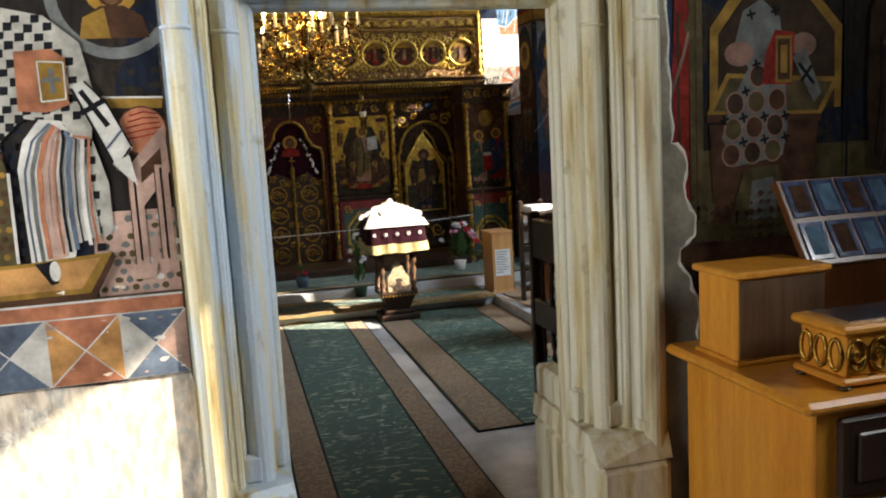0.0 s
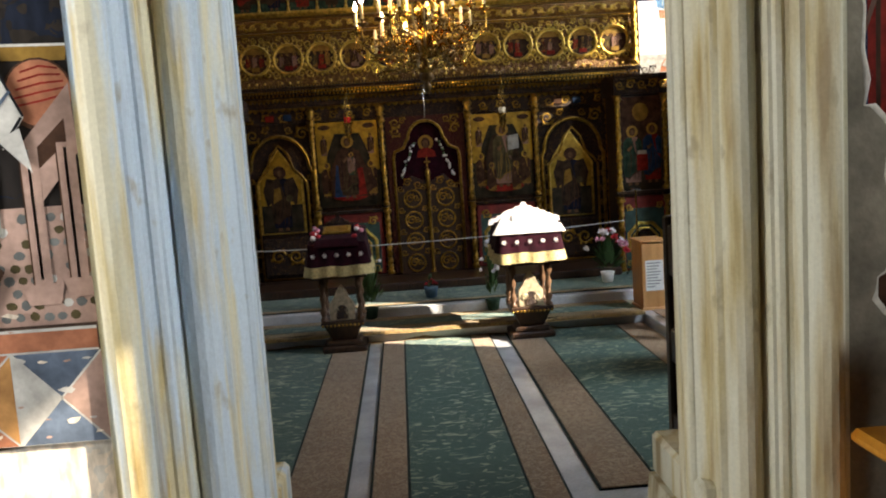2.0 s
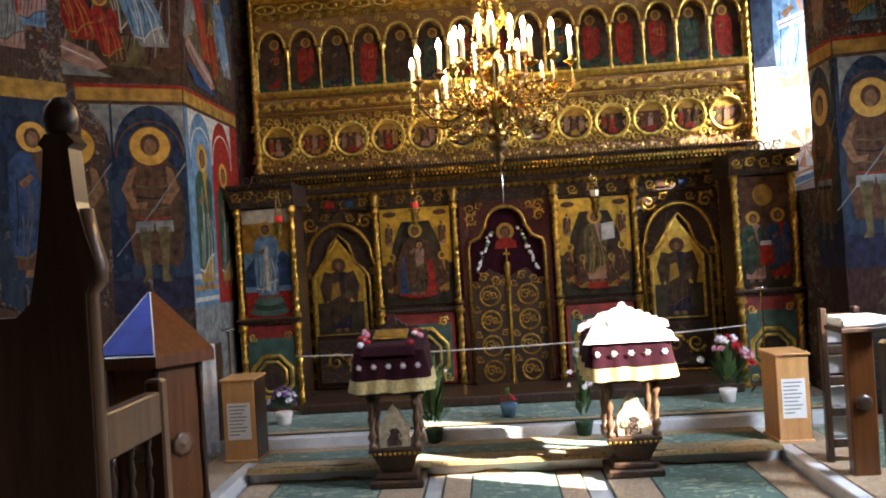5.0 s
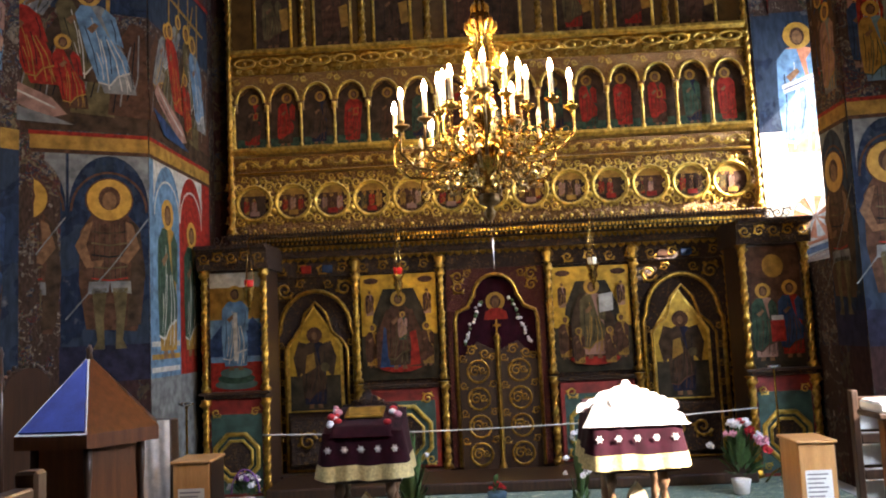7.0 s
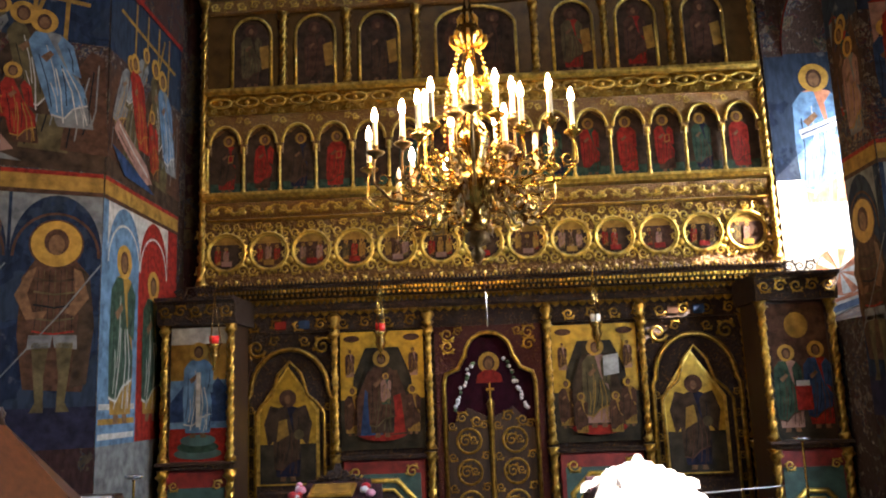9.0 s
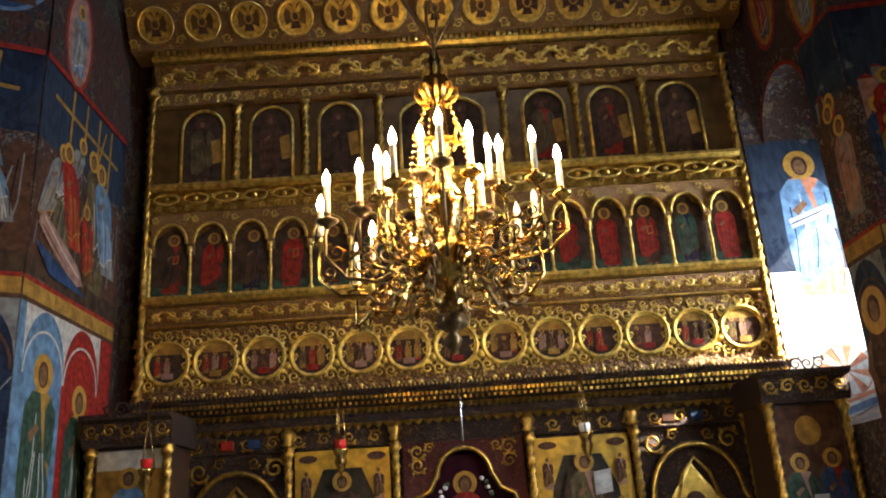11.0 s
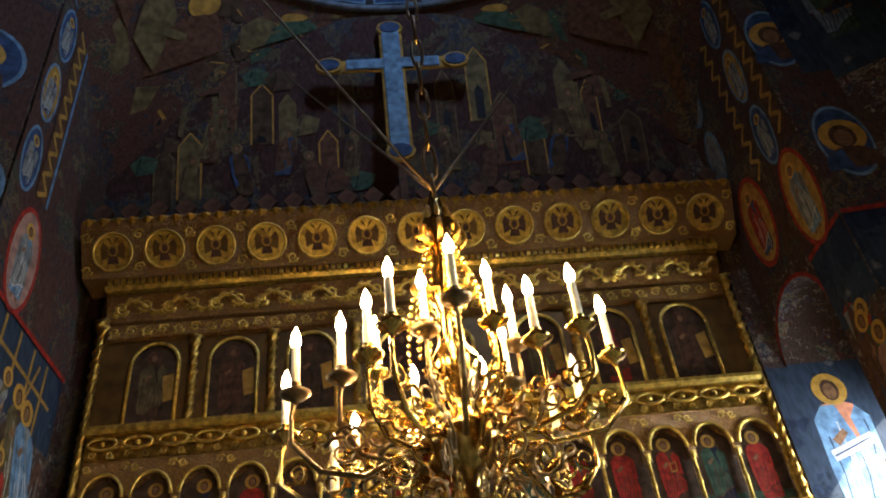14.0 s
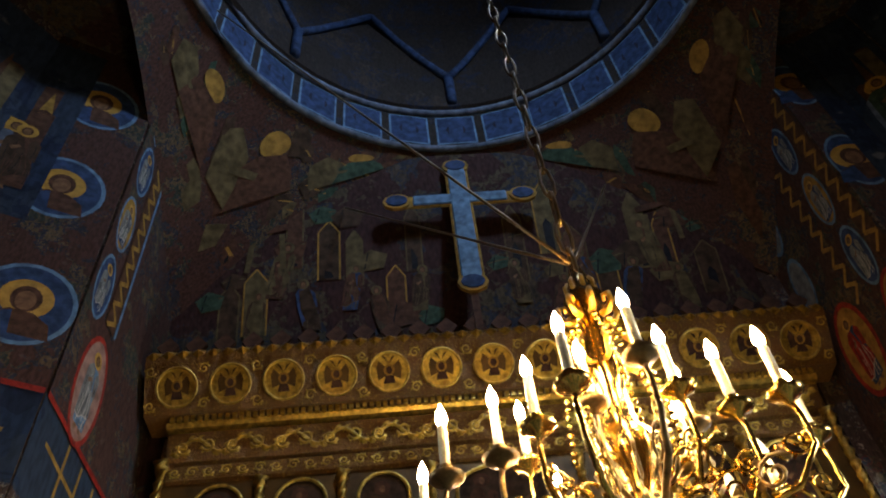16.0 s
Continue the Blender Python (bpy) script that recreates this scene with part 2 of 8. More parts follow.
F_DARK = fresco("fresco_dark", [(0.023, 0.020, 0.017), (0.040, 0.030, 0.020), (0.020, 0.023, 0.033), (0.050, 0.040, 0.023), (0.030, 0.013, 0.012)], 4.0, lost=0.05)
F_CORNER = fresco("fresco_brown_scene", [(0.040, 0.028, 0.018), (0.060, 0.040, 0.020), (0.022, 0.030, 0.024), (0.080, 0.054, 0.026), (0.020, 0.022, 0.030), (0.048, 0.022, 0.016)], 6.0, lost=0.06)
F_NAVY = fresco("fresco_night_blue", [(0.012, 0.014, 0.020), (0.030, 0.022, 0.016), (0.010, 0.014, 0.026), (0.018, 0.014, 0.012)], 4.5, lost=0.04)
F_PLASTER = fresco("worn_lime_plaster", [(0.650, 0.575, 0.475), (0.750, 0.688, 0.587), (0.575, 0.525, 0.450), (0.700, 0.587, 0.463)], 5.0)
F_WEATHERED = fresco("flaking_fresco", [(0.099, 0.079, 0.056), (0.139, 0.112, 0.079), (0.079, 0.066, 0.056), (0.158, 0.125, 0.079), (0.106, 0.066, 0.050)], 8.0)
MARBLE = plain("polished_pale_stone", (0.58, 0.60, 0.62), 0.16, 0, 0.18, 3, 60, 0.04)
STONE_FLOOR = plain("pale_stone_floor", (0.50, 0.52, 0.54), 0.20, 0, 0.25, 3, 70, 0.1)
MORTAR = plain("grey_lime_mortar", (0.24, 0.21, 0.16), 0.92, 0, 0.3, 9, 60, 0.6)
PLASTER_EDGE_AND_GLARE = plain("broken_plaster_edge_and_glare", (0.66, 0.62, 0.54), 0.9, 0, 0.2, 20, 90, 0.5)
CARPET_GREEN = carpet("green_carpet", (0.034, 0.105, 0.078), (0.34, 0.40, 0.26), 11, (0.6, 1.5, 1), 0.585, 0.62)
CARPET_BROWN = carpet("brown_patterned_border", (0.27, 0.165, 0.085), (0.42, 0.30, 0.18), 24, (1, 1, 1), 0.5, 0.58)
CARPET_GOLD = carpet("ochre_border", (0.36, 0.23, 0.08), (0.12, 0.075, 0.03), 30, (1, 1, 1), 0.52, 0.58)
CARPET_LINE = plain("dark_green_line", (0.016, 0.03, 0.026), 0.95, 0, 0.3, 8, 200, 0.4)
VELVET = plain("burgundy_velvet", (0.020, 0.002, 0.006), 0.85, 0, 0.4, 14, 200, 0.2, sheen=0.04, gloss=0.1)
LACE = plain("white_embroidery", (0.74, 0.70, 0.68), 0.85, 0, 0.15, 20, 200, 0.4)
FRINGE = plain("gold_fringe", (0.50, 0.40, 0.18), 0.6, 0.2, 0.3, 60, 250, 0.5)
PAPER = plain("white_paper", (0.78, 0.78, 0.76), 0.85, 0, 0.05, 8, 90, 0.05)
PRINT = plain("glossy_dark_print", (0.05, 0.07, 0.14), 0.10, 0, 0.4, 20, 120, 0.03)
INK = plain("printed_grey", (0.22, 0.22, 0.24), 0.8, 0, 0.1, 8, 90, 0.05)
CANDLE = plain("ivory_candle_sleeve", (0.74, 0.62, 0.40), 0.45, 0, 0.1, 40, 120, 0.05)
BULB = glow("candle_bulb", (1.0, 0.80, 0.50), 34.0)
UNLIT = plain("milky_bulb", (0.75, 0.70, 0.60), 0.25, 0, 0.05, 40, 120, 0.02)
RED_GLASS = plain("red_glass_cup", (0.55, 0.02, 0.02), 0.12, 0, 0.2, 40, 120, 0.02)
ROPE = plain("white_rope", (0.62, 0.60, 0.56), 0.8, 0, 0.15, 60, 220, 0.4)
LEAF = plain("leaf_green", (0.045, 0.10, 0.03), 0.5, 0, 0.4, 30, 120, 0.2)
PETAL_WHITE = plain("white_petals", (0.75, 0.72, 0.74), 0.7, 0, 0.15, 40, 120, 0.2)
PETAL_RED = plain("red_petals", (0.42, 0.012, 0.02), 0.65, 0, 0.3, 40, 120, 0.2)
PETAL_PINK = plain("pink_petals", (0.62, 0.26, 0.34), 0.7, 0, 0.25, 40, 120, 0.2)
PETAL_VIOLET = plain("violet_petals", (0.16, 0.05, 0.24), 0.7, 0, 0.3, 40, 120, 0.2)
BLUE_REFLECTION = plain("blue_window_reflection", (0.02, 0.05, 0.34), 0.75, 0, 0.25, 9, 120, 0.1)


def portal_stone():
    """Dressed stone with ochre streaks running down; cool daylight is tinted onto the north jamb."""
    m, n, l, b = graph("streaked_portal_stone")
    streak = texture(n, l, "ShaderNodeTexNoise", 6, 5, (3.2, 3.2, 0.30))
    patch = texture(n, l, "ShaderNodeTexNoise", 4.5, 4, (3.0, 3.0, 0.38))
    grit = texture(n, l, "ShaderNodeTexNoise", 130, 3)
    c = ramp(n, l, streak.outputs[0], [(0.32, (0.36, 0.235, 0.075)), (0.43, (0.58, 0.48, 0.26)), (0.55, (0.70, 0.65, 0.48))])
    # blue daylight on the north jamb, put into the colour as streaks
    co = n.new("ShaderNodeTexCoord")
    xyz = n.new("ShaderNodeSeparateXYZ")
    l.new(co.outputs["Object"], xyz.inputs[0])
    north = n.new("ShaderNodeMapRange")
    north.inputs[1].default_value, north.inputs[2].default_value, north.inputs[3].default_value, north.inputs[4].default_value = -0.6, 0.1, 0.8, 0.12
    l.new(xyz.outputs[0], north.inputs[0])
    blue_cast = n.new("ShaderNodeMath")
    blue_cast.operation = "MULTIPLY"
    l.new(ramp(n, l, patch.outputs[0], [(0.42, (0,) * 3), (0.54, (1.0,) * 3)]), blue_cast.inputs[0])
    l.new(north.outputs[0], blue_cast.inputs[1])
    c = blend(n, l, "MIX", blue_cast.outputs[0], c, (0.52, 0.66, 0.82))
    worn = texture(n, l, "ShaderNodeTexNoise", 15, 8, (1, 1, 0.6))
    c = blend(n, l, "MIX", ramp(n, l, worn.outputs[0], [(0.62, (0,) * 3), (0.70, (0.6,) * 3)]), c, (0.34, 0.27, 0.16))
    c = blend(n, l, "MULTIPLY", 0.3, c, ramp(n, l, grit.outputs[0], [(0.3, (0.7,) * 3), (0.7, (1.05,) * 3)]))
    l.new(c, b.inputs["Base Color"])
    b.inputs["Roughness"].default_value = 0.62
    bump(n, l, b, worn.outputs[0], 0.9, 0.012)
    return m


STONE = portal_stone()

# ---------------------------------------------------------------- mesh tools


class Mesh:
    """Gathers corners and faces of one mesh, in world metres."""

    def __init__(self, *materials):
        self.v, self.f, self.k, self.materials, self.smooth = [], [], [], list(materials), []

    def add(self, verts, faces, k=0, m=None, smooth=False):
        o = len(self.v)
        self.v += [tuple(m @ Vector(p)) for p in verts] if m is not None else [tuple(p) for p in verts]
        self.f += [tuple(o + i for i in f) for f in faces]
        self.k += [k] * len(faces)
        self.smooth += [smooth] * len(faces)
        return self

    def box(self, a, b, k=0, m=None, bevel=0.0):
        (x0, y0, z0), (x1, y1, z1) = [min(p) for p in zip(a, b)], [max(p) for p in zip(a, b)]
        if not bevel:
            v = [(x, y, z) for x in (x0, x1) for y in (y0, y1) for z in (z0, z1)]
            return self.add(v, [(0, 1, 3, 2), (4, 6, 7, 5), (0, 4, 5, 1), (2, 3, 7, 6), (0, 2, 6, 4), (1, 5, 7, 3)], k, m)
        e = min(bevel, (x1 - x0) / 2.01, (y1 - y0) / 2.01, (z1 - z0) / 2.01)
        bm = bmesh.new()
        bmesh.ops.create_cube(bm, size=1)
        for q in bm.verts:
            q.co = ((x0 + x1) / 2 + q.co.x * (x1 - x0), (y0 + y1) / 2 + q.co.y * (y1 - y0), (z0 + z1) / 2 + q.co.z * (z1 - z0))
        bmesh.ops.bevel(bm, geom=bm.edges[:], offset=e, segments=1, affect="EDGES")
        bm.verts.index_update()
        self.add([q.co[:] for q in bm.verts], [[q.index for q in f.verts] for f in bm.faces], k, m)
        bm.free()
        return self

    def lathe(self, profile, centre=(0, 0, 0), k=0, seg=16, m=None, smooth=True, twist=0.0, lobes=0, lobe=0.0):
        v, f = [], []
        for i, (r, z) in enumerate(profile):
            for j in range(seg):
                a = 2 * math.pi * j / seg + twist * z
                q = r * (1 + lobe * math.cos(lobes * 2 * math.pi * j / seg)) if lobes else r
                v.append((centre[0] + q * math.cos(a), centre[1] + q * math.sin(a), centre[2] + z))
        for i in range(len(profile) - 1):
            for j in range(seg):
                a, b = i * seg + j, i * seg + (j + 1) % seg
                f.append((a, b, b + seg, a + seg))
        f.append(tuple(range(seg))[::-1])
        f.append(tuple(range((len(profile) - 1) * seg, len(profile) * seg)))
        return self.add(v, f, k, m, smooth)

    def tube(self, path, radius, k=0, seg=6, m=None, flat=1.0, closed=False):
        pts = [Vector(p) for p in path]
        v, f, n = [], [], len(pts)
        for i, p in enumerate(pts):
            t = (pts[(i + 1) % n if closed else min(i + 1, n - 1)] - pts[i - 1 if closed or i else 0]).normalized()
            ref = Vector((0, 1, 0)) if abs(t.y) < 0.9 else Vector((1, 0, 0))
            s = t.cross(ref).normalized()
            u = s.cross(t)
            r = radius(i / max(1, n - 1)) if callable(radius) else radius
            v += [tuple(p + s * r * math.cos(a) + u * r * flat * math.sin(a)) for a in (2 * math.pi * j / seg for j in range(seg))]
        for i in range(n if closed else n - 1):
            for j in range(seg):
                a, b, c = i * seg, ((i + 1) % n) * seg, (j + 1) % seg
                f.append((a + j, b + j, b + c, a + c))
        if not closed:
            f += [tuple(range(seg)), tuple(range((n - 1) * seg, n * seg))[::-1]]
        return self.add(v, f, k, m, True)

    def prism(self, outline, y0, y1, k=0, m=None):
        """An outline in x and z, from y0 to y1."""
        n = len(outline)
        v = [(x, y0, z) for x, z in outline] + [(x, y1, z) for x, z in outline]
        f = [tuple(range(n)), tuple(range(n, 2 * n))[::-1]] + [(i, i + n, (i + 1) % n + n, (i + 1) % n) for i in range(n)]
        return self.add(v, f, k, m)

    def run(self, profile, x0, x1, k=0, m=None):
        """A moulding along x with a closed profile in y and z."""
        n = len(profile)
        v = [(x0, y, z) for y, z in profile] + [(x1, y, z) for y, z in profile]
        f = [tuple(range(n)), tuple(range(n, 2 * n))[::-1]] + [(i, i + n, (i + 1) % n + n, (i + 1) % n) for i in range(n)]
        return self.add(v, f, k, m)

    def ball(self, centre, r, k=0, seg=10, rings=6, squash=1.0, m=None):
        prof = [(max(1e-4, r * math.sin(math.pi * i / rings)), -r * squash * math.cos(math.pi * i / rings)) for i in range(rings + 1)]
        return self.lathe(prof, centre, k, seg, m)

    def link(self, name):
        me = bpy.data.meshes.new(name)
        me.from_pydata(self.v, [], self.f)
        for m in self.materials:
            me.materials.append(m)
        me.polygons.foreach_set("material_index", self.k)
        me.polygons.foreach_set("use_smooth", self.smooth)
        bm = bmesh.new()
        bm.from_mesh(me)
        bmesh.ops.recalc_face_normals(bm, faces=bm.faces[:])
        bm.to_mesh(me)
        bm.free()
        me.update()
        return new(name, me)


def thing(name, place, label, category, group=""):
    ob = new(name)
    ob.location = place
    ob.empty_display_size = 0.1
    return tagged(ob, label, category, group)


def held(ob, parent, label=""):
    """Makes ob a part of parent and leaves it where it stands."""
    ob.parent = parent
    if parent.type == "EMPTY":
        ob.matrix_parent_inverse = Matrix.Translation(-Vector(parent.location))
    return tagged(ob, label)


def part(name, mesh, parent, label=""):
    return held(mesh.link(name), parent, label)


def again(ob, m):
    """The same piece once more on the same mesh, with its own parts."""
    made = {}
    for o in (ob, *ob.children_recursive):
        made[o] = o.copy()
        scene.collection.objects.link(made[o])
        made[o].parent = made.get(o.parent, o.parent)
        made[o].matrix_parent_inverse = o.matrix_parent_inverse
    made[ob].matrix_basis = m @ ob.matrix_basis
    return made[ob]


def structure(name, mesh, label, category="wall"):
    return tagged(mesh.link(name), label, category, kind="structure")


def arc(cx, cz, r, a0, a1, n=10, rz=None):
    return [(cx + r * math.cos(radians(a0 + (a1 - a0) * i / n)), cz + (rz or r) * math.sin(radians(a0 + (a1 - a0) * i / n))) for i in range(n + 1)]


def plane(o, u, normal):
    """A frame for flat painting: x along u, z up, -y out of the wall."""
    u = Vector((*u[:2], 0)).normalized()
    w = Vector(normal).normalized()
    v = w.cross(u)
    if v.z < 0:
        u, v = u, -v
    return Matrix(((u.x, -w.x, v.x, o[0]), (u.y, -w.y, v.y, o[1]), (u.z, -w.z, v.z, o[2]), (0, 0, 0, 1)))

# ---------------------------------------------------------------- large structure

structure("floor", Mesh(STONE_FLOOR).box((-5, -13.4, -0.25), (5, 1.2, 0)), "worn grey stone floor of the church", "floor")


def wall_run(mesh, pts, z0, z1, thick, holes=None, k=0):
    """Upright wall along pts, thickened to the left of the way; holes: segment -> (share from, share to, sill, head)."""
    out = []
    for i, p in enumerate(pts):
        a = Vector(pts[max(0, i - 1)])
        b = Vector(pts[min(len(pts) - 1, i + 1)])
        t = (b - a).normalized()
        out.append(Vector(p) + Vector((-t.y, t.x)) * thick)
    for i in range(len(pts) - 1):
        a, b, c, d = Vector(pts[i]), Vector(pts[i + 1]), out[i + 1], out[i]

        def slab(s0, s1, za, zb):
            q = [a.lerp(b, s0), a.lerp(b, s1), d.lerp(c, s1), d.lerp(c, s0)]
            mesh.add([(*v, za) for v in q] + [(*v, zb) for v in q], [(3, 2, 1, 0), (4, 5, 6, 7), (0, 1, 5, 4), (1, 2, 6, 5), (2, 3, 7, 6), (3, 0, 4, 7)], k)

        if holes and i in holes:
            s0, s1, sill, head = holes[i]
            slab(0, 1, z0, sill), slab(0, 1, head, z1), slab(0, s0, sill, head), slab(s1, 1, sill, head)
        else:
            slab(0, 1, z0, z1)
    return mesh


TOP = 8.45
APSE_N = [(-2.68, -1.45), (-3.06, -1.655), (-3.45, -1.88), (-3.8, -2.35), (-3.93, -3.1), (-3.8, -3.85), (-3.45, -4.3), (-3.06, -4.55), (-2.68, -4.75)]
APSE_S = [(2.68, -1.40), (3.12, -1.46), (3.55, -1.72), (3.85, -2.3), (3.93, -3.4), (3.93, -4.62), (3.6, -4.72), (2.68, -4.75)]
north = wall_run(Mesh(F_SCENE), APSE_N[::-1], 0, TOP, 0.45, {3: (0.15, 0.85, 2.7, 4.1)})
wall_north = structure("wall_north", north, "apse wall covered with dark old frescoes")
south = wall_run(Mesh(F_SCENE), APSE_S, 0, TOP, 0.45, {4: (0.08, 0.93, 2.25, 3.62)})
wall_south = structure("wall_south", south, "apse wall covered with dark old frescoes")

# the walls between door and apses, and beside the screen
m = Mesh(F_SCENE)
m.box((-3.2, -7.3, 0), (-2.68, -4.752, TOP))
structure("wall_north_west", m, "frescoed nave wall behind the stalls")
m = Mesh(F_SCENE)
m.box((2.68, -7.3, 0), (3.2, -4.752, TOP))
structure("wall_south_west", m, "frescoed nave wall behind the stalls")
m = Mesh(F_SCENE)
m.prism([(-2.68, 0), (-2.68, TOP), (-3.5, TOP), (-3.5, 0)], -1.452, 0.4)
pier_north = structure("pier_north", m, "frescoed pier beside the icon screen")

m = Mesh(F_SCENE, P_WHITE)
m.add([(x, y, z) for z in (0, TOP) for x, y in ((2.68, -1.40), (3.7, -1.40), (3.7, -1.2), (2.68, -0.90))], [(0, 1, 2, 3), (4, 5, 6, 7), (0, 1, 5, 4), (1, 2, 6, 5), (2, 3, 7, 6), (3, 0, 4, 7)])
m.add([(x, y, z if z == 0 else 1.98 + 0.4 * (x - 2.681)) for z in (0, 1) for x, y in ((2.681, -0.898), (3.7, -1.198), (3.7, -0.04), (2.681, -0.04))], [(0, 1, 2, 3), (4, 5, 6, 7), (0, 1, 5, 4), (1, 2, 6, 5), (2, 3, 7, 6), (3, 0, 4, 7)])
head = [(-0.9, 4.35)] + [(-0.47 + 0.43 * math.cos(radians(a)), 4.35 + 0.43 * math.sin(radians(a))) for a in range(165, -1, -15)]
prof = [(y, z) for y, z in head] + [(-0.04, TOP), (-0.9, TOP)]
n = len(prof)
m.add([(2.68, y, z) for y, z in prof] + [(3.7, y, z) for y, z in prof], [tuple(range(n)), tuple(range(n, 2 * n))[::-1]] + [(i, i + n, (i + 1) % n + n, (i + 1) % n) for i in range(n)])
m.box((2.502, -0.038, 0), (3.7, 0.4, TOP))
m.box((3.702, -1.4, 0), (3.76, 0.4, 2.95)).box((3.702, -1.4, 4.3), (3.76, 0.4, TOP)).box((3.702, -1.4, 2.95), (3.76, -1.17, 4.3)).box((3.702, -0.1, 2.95), (3.76, 0.4, 4.3))
HEAD = [(-1.17, 3.40), (-1.10, 3.65), (-1.0, 3.80), (-0.90, 3.90), (-0.81, 3.97), (-0.60, 4.08), (-0.40, 4.20), (-0.1, 4.24)]
for (y0, z0), (y1, z1) in zip(HEAD, HEAD[1:]):
    m.add([(x, y, z) for x in (3.702, 3.76) for y, z in ((y0, z0), (y1, z1), (y1, 4.3), (y0, 4.3))], [(0, 1, 2, 3), (4, 5, 6, 7), (0, 1, 5, 4), (1, 2, 6, 5), (2, 3, 7, 6), (3, 0, 4, 7)])
pier_south = structure("pier_south", m, "frescoed pier with a deep arched window recess")

structure("wall_east", Mesh(F_DARK).box((-2.678, 0.12, 0), (2.498, 0.4, 6.1)), "plain wall behind the icon screen")


def vault():
    """The dark vault that leans forward above the screen up to the ring of the dome."""
    v, f, cols = [], [], 24
    prof = [(0.12, 6.1), (0.02, 6.6), (-0.10, 7.1), (-0.22, 7.6), (-0.33, 8.05), (-0.42, 8.45), (0.42, 8.45), (0.42, 6.1)]
    for i in range(cols + 1):
        x = -2.678 + 5.176 * i / cols
        v += [(x, y - 0.16 * (x / 2.6) ** 2 * (z - 6.1) / 2.3 * (1 if y < 0.3 else 0), z) for y, z in prof]
    n = len(prof)
    for i in range(cols):
        f += [(i * n + j, i * n + (j + 1) % n, (i + 1) * n + (j + 1) % n, (i + 1) * n + j) for j in range(n)]
    f += [tuple(range(n)), tuple(range(cols * n, cols * n + n))[::-1]]
    return Mesh(F_DARK).add(v, f)


vault_east = structure("vault_east", vault(), "dark frescoed vault above the screen", "vault")

# the ceiling with the round opening of the dome
DOME, RING = (0.0, -2.8), 2.36


def ceiling_sheet(x0, x1, y0, y1, z, thick):
    seg, v, f = 64, [], []
    for k in (0, 1):
        for i in range(seg):
            a = 2 * math.pi * i / seg
            c, s = math.cos(a), math.sin(a)
            v.append((DOME[0] + (RING + 0.03) * c, DOME[1] + (RING + 0.03) * s, z + k * thick))
        for i in range(seg):
            a = 2 * math.pi * i / seg
            c, s = math.cos(a), math.sin(a)
            t = min([(x1 - DOME[0]) / c if c > 1e-6 else 1e9, (x0 - DOME[0]) / c if c < -1e-6 else 1e9, (y1 - DOME[1]) / s if s > 1e-6 else 1e9, (y0 - DOME[1]) / s if s < -1e-6 else 1e9])
            v.append((DOME[0] + t * c, DOME[1] + t * s, z + k * thick))
    for i in range(seg):
        j = (i + 1) % seg
        f += [(i, j, seg + j, seg + i), (2 * seg + i, 3 * seg + i, 3 * seg + j, 2 * seg + j), (i, 2 * seg + i, 2 * seg + j, j), (seg + i, seg + j, 3 * seg + j, 3 * seg + i)]
    return Mesh(F_DARK).add(v, f)


structure("ceiling", ceiling_sheet(-5, 5, -7.9, 1.2, TOP, 0.2), "dark frescoed ceiling round the dome", "ceiling")
structure("ceiling_corners", Mesh(F_DARK).box((-5, -7.9, TOP + 0.202), (5, -5.5, TOP + 0.4)), "dark ceiling over the nave", "ceiling")


def drum():
    seg, v, f = 48, [], []
    rows = [(RING, 8.456), (RING, 9.14), (2.28, 9.18), (2.28, 9.7), (2.28, 10.8), (2.28, 11.2), (2.0, 11.8), (1.5, 12.4), (0.8, 12.8), (0.05, 12.95)]
    out = [(r + 0.35, z + (0.3 if i > 5 else 0.21 if i == 0 else 0)) for i, (r, z) in enumerate(rows)]
    for r, z in rows + out:
        v += [(DOME[0] + r * math.cos(2 * math.pi * j / seg), DOME[1] + r * math.sin(2 * math.pi * j / seg), z) for j in range(seg)]
    n = len(rows)
    slots = {38, 33}
    for o in (0, n):
        for i in range(n - 1):
            for j in range(seg):
                if i == 3 and j in slots:
                    continue
                a, b = (o + i) * seg + j, (o + i) * seg + (j + 1) % seg
                f.append((a, b, b + seg, a + seg))
    for j in slots:
        k = (j + 1) % seg
        a, b, c, d = 3 * seg + j, 3 * seg + k, 4 * seg + k, 4 * seg + j
        e = n * seg
        f += [(a, b, b + e, a + e), (d, c, c + e, d + e)]
        if (j - 1) not in slots:
            f.append((a, d, d + e, a + e))
        if (j + 1) not in slots:
            f.append((b, c, c + e, b + e))
    f += [(j, (j + 1) % seg, n * seg + (j + 1) % seg, n * seg + j) for j in range(seg)]
    m = Mesh(F_NAVY).add(v, f)
    m.smooth = [False] * len(m.f)
    return m


